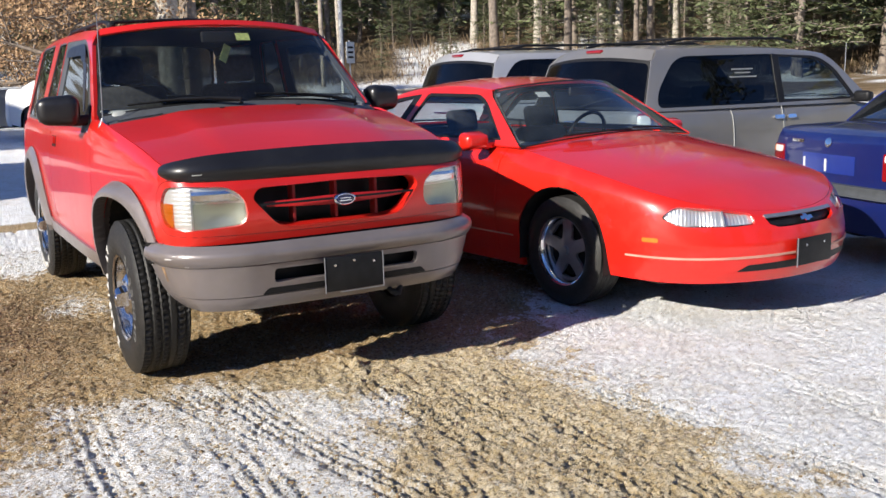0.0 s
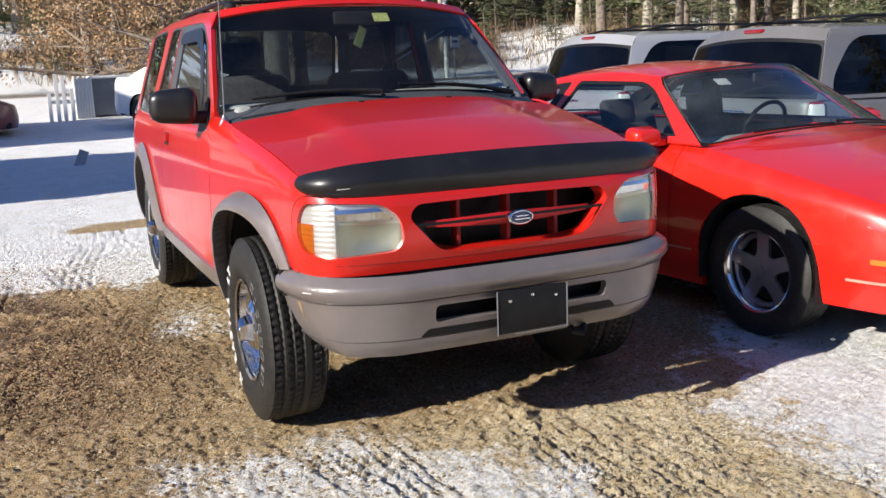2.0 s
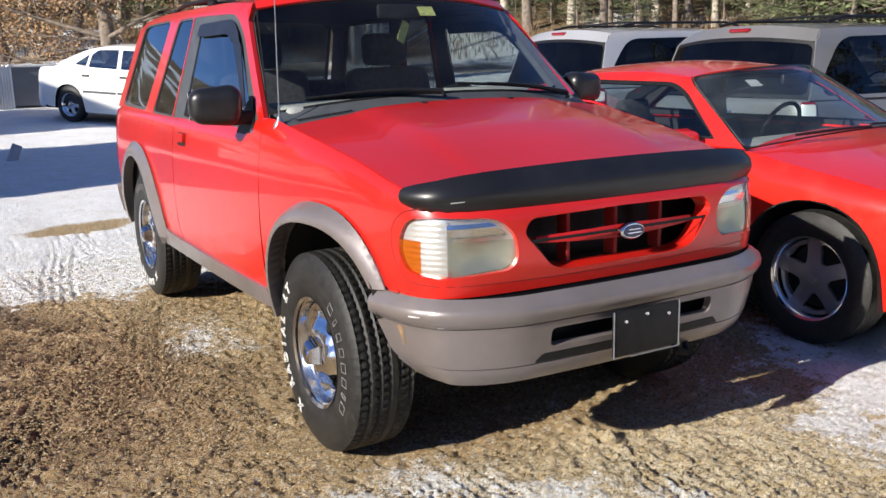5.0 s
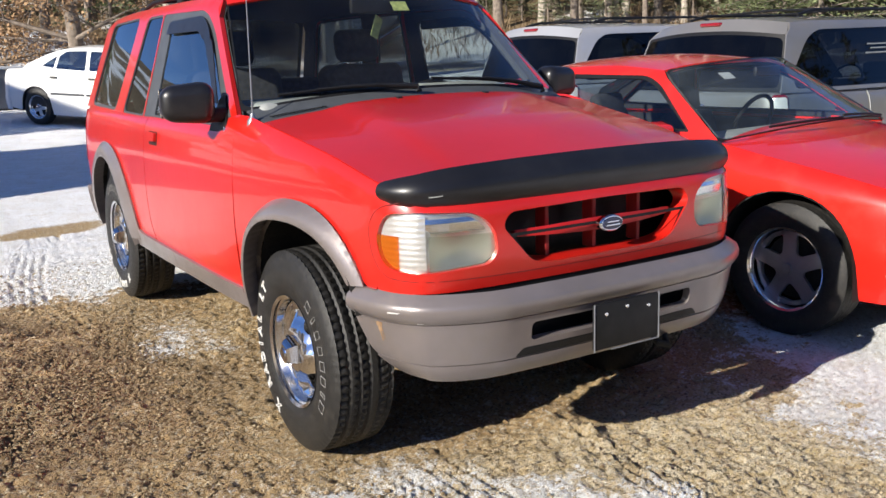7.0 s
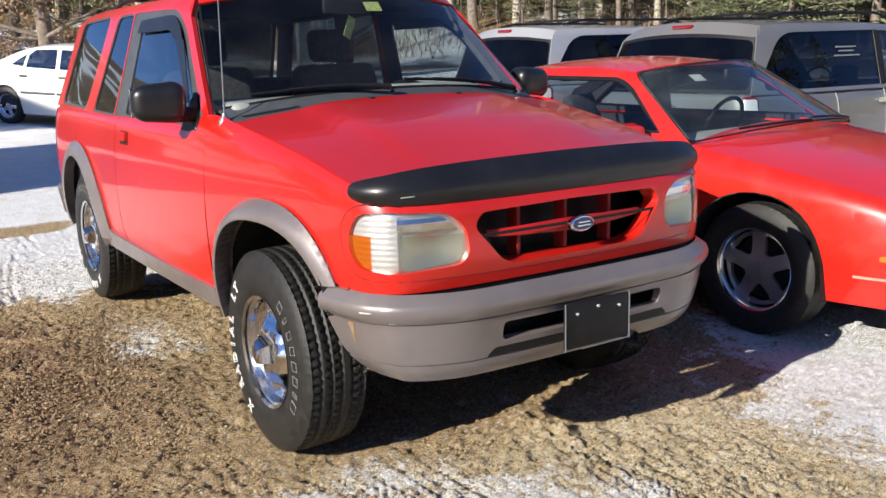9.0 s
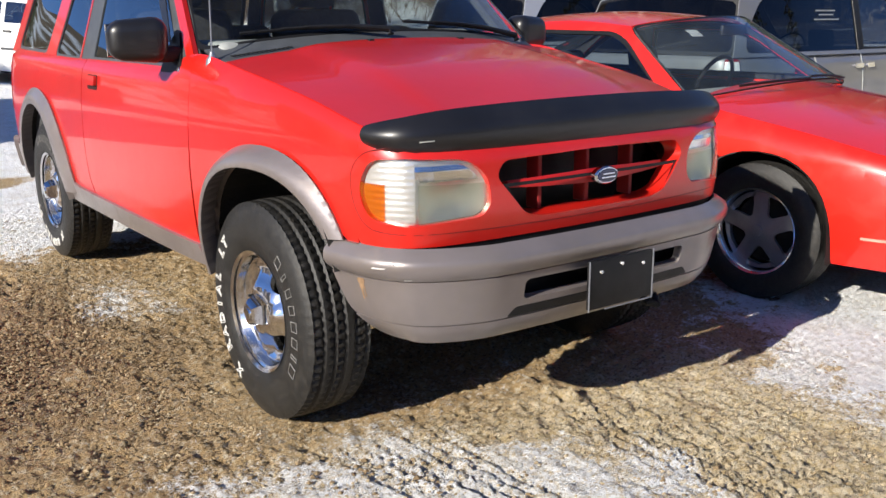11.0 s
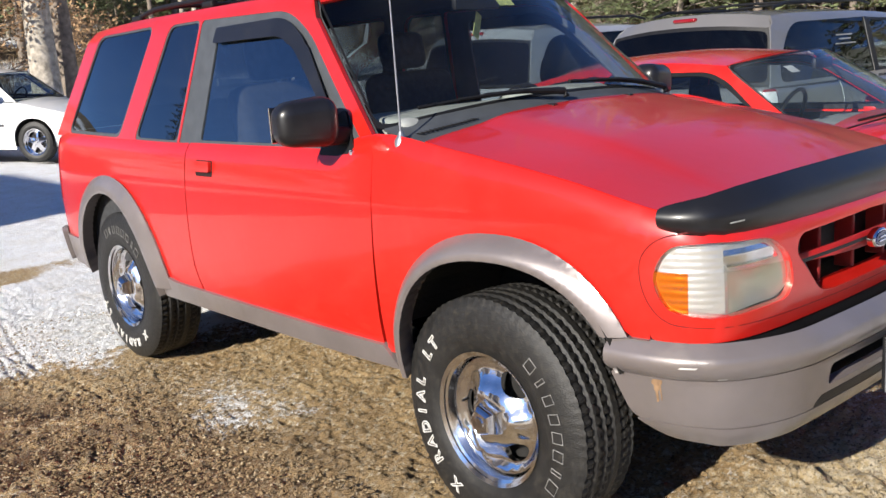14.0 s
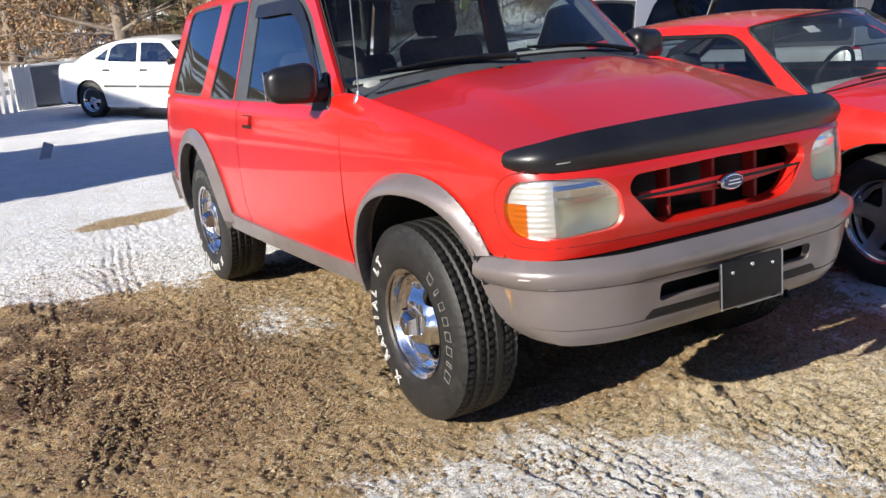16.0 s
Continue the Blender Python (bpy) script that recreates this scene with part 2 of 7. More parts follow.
def inside(px, py, poly):
    p = np.array(poly)
    x0, y0 = p[:, 0], p[:, 1]
    x1, y1 = np.roll(x0, -1), np.roll(y0, -1)
    px, py = np.asarray(px)[:, None], np.asarray(py)[:, None]
    c = (y0 > py) != (y1 > py)
    with np.errstate(divide='ignore', invalid='ignore'):
        xi = (x1 - x0) * (py - y0) / (y1 - y0) + x0
    return (np.sum(c & (px < xi), axis=1) % 2) == 1


def sheet(outer, holes, fn, step=0.05, hem=0.012, out=None):
    """A panel: the polygon outer less holes, in (u, v), laid on the surface fn(u, v); its rim is turned in by hem.
    out: a rough outward direction. Gives verts, faces, normals."""
    loops = [resample(outer, step)] + [resample(h, step) for h in holes]
    pts, edges = [], []
    for lp in loops:
        k = len(pts)
        pts += lp
        edges += [(k + i, k + (i + 1) % len(lp)) for i in range(len(lp))]
    nb = len(pts)
    b = np.array(pts)
    lo, hi = np.array(loops[0]).min(0), np.array(loops[0]).max(0)
    gu, gv = np.meshgrid(np.arange(lo[0] + step * 0.5, hi[0], step), np.arange(lo[1] + step * 0.5, hi[1], step))
    gu, gv = gu.ravel(), gv.ravel()
    if len(gu):
        ok = inside(gu, gv, loops[0])
        for h in loops[1:]:
            ok &= ~inside(gu, gv, h)
        g = np.stack([gu[ok], gv[ok]], 1)
        if len(g):
            d = np.min(((g[:, None, :] - b[None, :, :]) ** 2).sum(2), axis=1)
            pts += [tuple(p) for p in g[d > (0.45 * step) ** 2]]
    vs, es, fs, *_ = geometry.delaunay_2d_cdt([Vector(p) for p in pts], edges, [], 0, 1e-6)
    vs = np.array([tuple(v) for v in vs])
    fa = np.array([f for f in fs if len(f) == 3])
    c = vs[fa].mean(1)
    ok = inside(c[:, 0], c[:, 1], loops[0])
    for h in loops[1:]:
        ok &= ~inside(c[:, 0], c[:, 1], h)
    fa = fa[ok]
    e = 1e-3
    P, N = [], []
    for u, v in vs:
        p = np.array(fn(u, v))
        n = np.cross(np.array(fn(u + e, v)) - np.array(fn(u - e, v)), np.array(fn(u, v + e)) - np.array(fn(u, v - e)))
        P.append(p)
        N.append(n / (np.linalg.norm(n) + 1e-12))
    P, N = np.array(P), np.array(N)
    if out is not None and (N @ np.array(out)).mean() < 0:
        N = -N
    a, b_, c_ = P[fa[:, 0]], P[fa[:, 1]], P[fa[:, 2]]
    fl = (np.cross(b_ - a, c_ - a) * N[fa[:, 0]]).sum(1) < 0
    fa[fl] = fa[fl][:, ::-1]
    faces = [tuple(f) for f in fa]
    verts, norms = list(P), list(N)
    if hem:
        cnt = {}
        for f in faces:
            for i in range(3):
                k = (f[i], f[(i + 1) % 3])
                cnt[k] = 1
        rim = [k for k in cnt if (k[1], k[0]) not in cnt]
        for i, j in rim:
            k = len(verts)
            ed = P[j] - P[i]
            side = np.cross(ed, N[i])
            side /= np.linalg.norm(side) + 1e-12
            verts += [P[i], P[j], P[j] - N[j] * hem, P[i] - N[i] * hem]
            norms += [side] * 4
            faces.append((k + 1, k, k + 3, k + 2))
    return verts, faces, norms


def mirrored(v, f, n):
    m = np.array([-1, 1, 1])
    return [np.array(p) * m for p in v], [tuple(reversed(q)) for q in f], [np.array(q) * m for q in n]


def joined(*sets):
    V, F, N = [], [], []
    for v, f, n in sets:
        k = len(V)
        V += list(v)
        F += [tuple(i + k for i in q) for q in f]
        N += list(n)
    return V, F, N


def tube(path, radius, n=10, cap=True):
    """A bmesh tube along path; radius: one or one for each point."""
    bm = bmesh.new()
    path = [Vector(p) for p in path]
    rings = []
    ref = Vector((0, 0, 1))
    for i, p in enumerate(path):
        d = (path[min(i + 1, len(path) - 1)] - path[max(i - 1, 0)]).normalized()
        if abs(d.dot(ref)) > 0.95:
            ref = Vector((1, 0, 0)) if abs(d.x) < 0.9 else Vector((0, 1, 0))
        a = d.cross(ref).normalized()
        b = d.cross(a)
        r = radius[i] if isinstance(radius, (list, tuple)) else radius
        rings.append([bm.verts.new(p + (a * math.cos(2 * math.pi * j / n) + b * math.sin(2 * math.pi * j / n)) * r) for j in range(n)])
    for r0, r1 in zip(rings, rings[1:]):
        for j in range(n):
            bm.faces.new((r0[j], r0[(j + 1) % n], r1[(j + 1) % n], r1[j]))
    if cap:
        bm.faces.new(rings[0])
        bm.faces.new(rings[-1])
    return bm


def box(x0, x1, y0, y1, z0, z1, bevel=0.0, seg=2):
    bm = bmesh.new()
    bmesh.ops.create_cube(bm, size=1)
    for v in bm.verts:
        v.co = Vector(((x0 + x1) / 2 + v.co.x * (x1 - x0), (y0 + y1) / 2 + v.co.y * (y1 - y0), (z0 + z1) / 2 + v.co.z * (z1 - z0)))
    if bevel:
        bmesh.ops.bevel(bm, geom=bm.edges[:], offset=bevel, segments=seg, affect='EDGES', profile=0.5)
    return bm


def lathe(profile, n=48, axis='x'):
    """A bmesh turned from (r, x) points round the x axis."""
    bm = bmesh.new()
    rings = []
    for r, x in profile:
        rings.append([bm.verts.new((x, r * math.cos(2 * math.pi * j / n), r * math.sin(2 * math.pi * j / n))) for j in range(n)])
    for r0, r1 in zip(rings, rings[1:]):
        for j in range(n):
            bm.faces.new((r0[j], r0[(j + 1) % n], r1[(j + 1) % n], r1[j]))
    return bm


def merged(*bms):
    out = bmesh.new()
    for b in bms:
        me = bpy.data.meshes.new("tmp")
        b.to_mesh(me)
        b.free()
        out.from_mesh(me)
        bpy.data.meshes.remove(me)
    return out


class Skin:
    """The shell of a car below its windows: a plan curve from the front's middle round to the rear's middle (x to the car's left,
    y to its rear), with insets by height for front, side and rear, and a shoulder rounded over at the top line."""

    def __init__(self, plan, top, front, side, rear, shoulder=0.08, fall=0.9):
        p = np.array(plan, float)
        t = np.arange(len(p))
        q = np.vstack([[-p[1][0], p[1][1]], p, [-p[-2][0], p[-2][1]]])
        tt = np.linspace(0, len(p) - 1, 600)
        P = []
        for a in tt:
            i = min(int(a), len(p) - 2)
            u = a - i
            p0, p1, p2, p3 = q[i], q[i + 1], q[i + 2], q[i + 3]
            P.append(0.5 * (2 * p1 + (p2 - p0) * u + (2 * p0 - 5 * p1 + 4 * p2 - p3) * u * u + (3 * p1 - p0 - 3 * p2 + p3) * u ** 3))
        P = np.array(P)
        s = np.concatenate([[0], np.cumsum(np.linalg.norm(np.diff(P, axis=0), axis=1))])
        self.len = s[-1]
        d = np.gradient(P, axis=0)
        d /= np.linalg.norm(d, axis=1)[:, None]
        ker = np.ones(9) / 9
        d = np.stack([np.convolve(np.pad(d[:, i], 4, mode='edge'), ker, 'valid') for i in (0, 1)], 1)
        N = np.stack([-d[:, 1] * -1, -d[:, 0]], 1)
        self.s, self.P, self.N = s, P, N / np.linalg.norm(N, axis=1)[:, None]
        self.top, self.fs, self.ss, self.rs = curve(top), curve(front), curve(side), curve(rear)
        self.sh, self.fall = shoulder, fall

    def at(self, s):
        a = abs(s)
        P = np.array([np.interp(a, self.s, self.P[:, i]) for i in (0, 1)])
        N = np.array([np.interp(a, self.s, self.N[:, i]) for i in (0, 1)])
        if s < 0:
            P[0], N[0] = -P[0], -N[0]
        return P, N / np.linalg.norm(N)

    def fn(self, s, z, off=0.0):
        """s > 0: the car's left side; s < 0: its right."""
        P, N = self.at(s)
        wf, wr = max(0, -N[1]) ** 2, max(0, N[1]) ** 2
        ins = wf * self.fs(z) + wr * self.rs(z) + (1 - wf - wr) * self.ss(z)
        zt = self.top(P[1])
        t = (z - (zt - self.sh)) / self.sh
        if t > 0:
            t = min(t, 1.0) * self.fall
            ins += self.sh * 0.9 * (1 - math.sqrt(1 - t * t))
        q = P - N * (ins - off)
        return (q[0], q[1], z)

    def sy(self, y):
        """s on the side at y."""
        return float(np.interp(y, self.P[:, 1], self.s))

    def sx(self, x):
        """s on the front at x."""
        i = int(np.argmax(self.P[:, 0] > 0.97 * self.P[:, 0].max()))
        return float(np.interp(abs(x), self.P[:i, 0], self.s[:i]))

    def sxr(self, x):
        """s on the rear at x."""
        j = len(self.s) - 1 - int(np.argmax(self.P[::-1, 0] > 0.97 * self.P[:, 0].max()))
        return float(np.interp(-abs(x), -self.P[j:, 0], self.s[j:]))

    def panel(self, name, outer, holes, material, parent, label="", off=0.0, both=False, side=-1, step=0.05, hem=0.012, extra=None):
        """A panel on the skin. side -1: the car's right, 1: its left; both: one mesh with its mirror image."""
        f = (lambda s, z: self.fn(s, z, off)) if extra is None else (lambda s, z: self.fn(s, z, off + extra(s, z)))
        v, fa, n = sheet(outer, holes, f, step, hem)
        c = np.array(v).mean(0)
        P, N = self.at(float(np.mean([o[0] for o in outer])))
        if (np.array(n)[:, :2] @ N).mean() < 0:
            v, fa, n = sheet(outer, holes, f, step, hem, out=(N[0], N[1], 0.0))
        m = mirrored(v, fa, n)
        if both:
            return link(name, *joined((v, fa, n), m)[:2], material, parent, label, joined((v, fa, n), m)[2])
        v, fa, n = (v, fa, n) if side > 0 else m
        return link(name, v, fa, material, parent, label, n)


def arch(yc, zc, a, b, z0f, z0r, n=22, power=2.2):
    """Points of a wheel opening from its front foot over the top to its rear foot, in (y, z)."""
    out = []
    for i in range(n + 1):
        t = math.pi * i / n
        c, s = -math.cos(t), math.sin(t)
        y = yc + a * math.copysign(abs(c) ** (2 / power), c)
        z = zc + b * abs(s) ** (2 / power)
        out.append((y, z))
    return [(out[0][0], z0f)] + out + [(out[-1][0], z0r)]


# ---- parts shared by the cars ----
def lid(sk, name, s0, s1, crown, material, parent, y_cut=None, ramp=0.5, front=True, label="", crease=0.0, inset=0.004, step=0.06):
    """Hood or boot lid between the skin's top lines."""
    ss = np.linspace(s0, s1, 60)
    pts = [sk.fn(s, sk.top(sk.at(s)[0][1])) for s in ss]
    xs, ys, zs = [np.array(c) for c in zip(*pts)]
    xs = np.maximum(xs - inset, 0)
    o = np.argsort(ys)
    yy, xx, zz = ys[o], np.maximum(xs[o], 0.02), zs[o]
    y_end = yy[0] if front else yy[-1]

    def f(x, y):
        xe, ze = np.interp(y, yy, xx), np.interp(y, yy, zz)
        r = min(1.0, abs(y - y_end) / ramp)
        u = min(1.2, abs(x) / xe)
        c = crease / (1 + math.exp((u - 0.62) * 40)) * r
        return (x, y, ze + crown * (1 - u ** 2.2) * r ** 0.7 + c)
    half = list(zip(xs, ys))
    outer = [(x, y) for x, y in half] + [(-x, y) for x, y in reversed(half)]
    clean = []
    for p in outer:
        if not clean or (p[0] - clean[-1][0]) ** 2 + (p[1] - clean[-1][1]) ** 2 > 1e-5:
            clean.append(p)
    v, fa, n = sheet(clean, [], f, step, 0.015, out=(0, 0, 1))
    link(name, v, fa, material, parent, label, n)
    return f


def house(parent, base, zb, tum, zr, material, outline, windows, glass, trim=None, rnd=0.07, sides=(-1, 1), name="cabin_side", gap=0.012, step=0.06, ws_label=""):
    """Upper cabin sides: the outline in (y, z) less its windows, with the panes set in."""
    def G(y, z):
        x = base(y) - tum * (z - zb)
        t = (z - (zr(y) - rnd)) / rnd
        if t > 0:
            t = min(1, t) * 0.92
            x -= rnd * 0.9 * (1 - math.sqrt(1 - t * t))
        return x
    holes = [w["poly"] for w in windows]
    for sd in sides:
        v, fa, n = sheet(outline, holes, lambda y, z: (G(y, z), y, z), step, 0.02, out=(1, 0, 0))
        if sd < 0:
            v, fa, n = mirrored(v, fa, n)
        link(name, v, fa, material, parent, "", n)
        v, fa, n = sheet(outline, holes, lambda y, z: (G(y, z) - 0.026, y, z), 0.12, 0.0, out=(-1, 0, 0))
        if sd < 0:
            v, fa, n = mirrored(v, fa, n)
        link("cabin_lining", v, fa, CLOTH, parent, "", n)
        for w in windows:
            wn_ = w.get("name", "side_window")
            inner = w.get("glass", w["poly"])
            v, fa, n = sheet(inner, [], lambda y, z: (G(y, z) - 0.008, y, z), 0.08, 0.003, out=(1, 0, 0))
            if sd < 0:
                v, fa, n = mirrored(v, fa, n)
            pane = link(wn_, v, fa, w.get("mat", glass), parent, w.get("label", ""), n)
            if w.get("mat", glass) is not TINTED:
                pane.visible_shadow = False
            if trim and "glass" in w:
                v, fa, n = sheet(w["poly"], [inner], lambda y, z: (G(y, z) - 0.003, y, z), 0.06, 0.012, out=(1, 0, 0))
                if sd < 0:
                    v, fa, n = mirrored(v, fa, n)
                link("window_trim", v, fa, trim, pane, "", n)
    return G


def roof(parent, G, zr, y0, y1, crown, material, bow0=0.1, bow1=0.1, step=0.08):
    ys = np.linspace(y0, y1, 24)
    edge = [(G(y, zr(y)), y) for y in ys]

    def f(x, y):
        xe = G(min(max(y, y0), y1), zr(y))
        u = min(1.1, abs(x) / xe)
        return (x, y, zr(y) + crown * (1 - u ** 2.4))
    outer = [(x, y) for x, y in edge]
    outer += [(x, y1 + bow1 * (1 - (x / edge[-1][0]) ** 2)) for x in np.linspace(edge[-1][0], -edge[-1][0], 14)[1:-1]]
    outer += [(-x, y) for x, y in reversed(edge)]
    outer += [(x, y0 - bow0 * (1 - (x / edge[0][0]) ** 2)) for x in np.linspace(-edge[0][0], edge[0][0], 14)[1:-1]]
    v, fa, n = sheet(outer, [], f, step, 0.02, out=(0, 0, 1))
    link("roof", v, fa, material, parent, "", n)
    v2, fa2, n2 = sheet(outer, [], lambda x, y: (x * 0.98, y, f(x, y)[2] - 0.03), 0.15, 0.0, out=(0, 0, -1))
    link("headliner", v2, fa2, CLOTH, parent, "", n2)
    return f


def screen(parent, name, lo, hi, bow, material, zc=(0.0, 0.0), border=0.0, step=0.09, out=(0, -1, 0.6), inset=0.0):
    """A windscreen between its lower corner lo and upper corner hi (x, y, z of the car's left), bowed out by bow at the middle."""
    lo, hi = np.array(lo), np.array(hi)

    def f(a, b):
        e = lo + (hi - lo) * b
        k = 1 - abs(a) ** 2.2
        return (a * e[0], e[1] + bow * k, e[2] + (zc[0] * (1 - b) + zc[1] * b) * k - 0.0)
    sc = np.linalg.norm(hi - lo)
    w = lo[0] * 2
    g = lambda u, v: f(u / (w / 2), v / sc)
    poly = rounded([(-w / 2 * 0.99, 0.005), (w / 2 * 0.99, 0.005), (w / 2 * 0.99, sc), (-w / 2 * 0.99, sc)], 0.03)
    if border:
        b = border
        inner = rounded([(-w / 2 + b, b * 1.2), (w / 2 - b, b * 1.2), (w / 2 - b * 1.1, sc - b * 1.2), (-w / 2 + b * 1.1, sc - b * 1.2)], 0.06)
        v, fa, n = sheet(poly, [inner], g, step, 0.006, out=out)
        frame_ = link("screen_surround", v, fa, BLACK, parent, "black ceramic edge of the glass", n)
        poly = inner
    v, fa, n = sheet(poly, [], g, step, 0.003, out=out)
    pane = link(name, v, fa, material, parent, "", n)
    if material is not TINTED:
        pane.visible_shadow = False
    return f


def ring_poly(cx, cy, r, n=24, sx=1.0, ph=0.0):
    return [(cx + r * sx * math.cos(2 * math.pi * i / n + ph), cy + r * math.sin(2 * math.pi * i / n + ph)) for i in range(n)]


def tyre_bm(R, width, rim_r, blocks=60, depth=0.009, seg=180):
    """A tyre with a blocky tread; its middle plane is x = 0."""
    h = width / 2
    prof = [(rim_r, -h * 0.80), (rim_r + 0.012, -h * 0.90), (rim_r + (R - rim_r) * 0.35, -h * 1.0), (rim_r + (R - rim_r) * 0.62, -h * 0.99), (R - 0.035, -h * 0.93),
            (R - 0.016, -h * 0.87), (R - 0.004, -h * 0.80)]
    xs = np.linspace(-0.76, 0.76, 26)
    row = [(R, h * x) for x in xs]
    prof = prof + row + [(r, -x) for r, x in reversed(prof)]
    bm = bmesh.new()
    rings = []
    n0 = 7
    for i, (r, x) in enumerate(prof):
        ring = []
        for j in range(seg):
            rr = r
            k = i - n0
            a = j / seg * blocks
            if 0 <= k < 26:
                lane = k // 5 if k < 25 else 4
                groove = (k % 5 == 4 and k < 25)
                zig = 0.25 * math.sin(a * math.pi * 2 + lane * 1.7)
                cut = ((a + lane * 0.37 + zig * 0.3 + k * 0.05) % 1.0) < 0.19
                rr = R - depth if (groove or cut) else R - 0.0015 * ((k * 7 + j * 13) % 3)
                rr -= 0.010 * abs(x / h) ** 3
            elif i in (5, 6, len(prof) - 7, len(prof) - 6):
                if (a % 1.0) < 0.22:
                    rr -= depth * 0.35
            t = 2 * math.pi * j / seg
            ring.append(bm.verts.new((x, rr * math.cos(t), rr * math.sin(t))))
        rings.append(ring)
    for r0, r1 in zip(rings, rings[1:]):
        for j in range(seg):
            bm.faces.new((r0[j], r0[(j + 1) % seg], r1[(j + 1) % seg], r1[j]))
    return bm


def rim_disc(holes, depth, R, material, parent, name="wheel_disc", step=0.018, hem=0.02, label=""):
    """A wheel's face in its own plane: outer face looks to -x; depth(r, angle): how far the face lies at x."""
    def f(u, v):
        r = math.hypot(u, v)
        return (depth(r, math.atan2(v, u)), u, v)
    v, fa, n = sheet(ring_poly(0, 0, R, 64), holes, f, step, hem, out=(-1, 0, 0))
    return link(name, v, fa, material, parent, label, n)


def wheel_group(car, name, m, build):
    w = new(name)
    w.empty_display_size = 0.1
    w.parent = car
    w.matrix_basis = m
    build(w)
    return w


def copy_wheel(w, m, car):
    c = copy_thing(w, m)
    c.parent = car
    return c


def text_mesh(body, size, line=0.0021):
    """A character drawn as a raised outline."""
    cu = bpy.data.curves.new("txt", 'FONT')
    cu.body, cu.size, cu.align_x, cu.align_y = body, size, 'CENTER', 'CENTER'
    cu.fill_mode, cu.bevel_depth, cu.bevel_resolution, cu.resolution_u, cu.offset = 'NONE', line, 0, 3, 0.0012
    ob = new("txt", cu)
    bpy.context.view_layer.update()
    me = bpy.data.meshes.new_from_object(ob.evaluated_get(bpy.context.evaluated_depsgraph_get()))
    bpy.data.objects.remove(ob)
    bpy.data.curves.remove(cu)
    return me


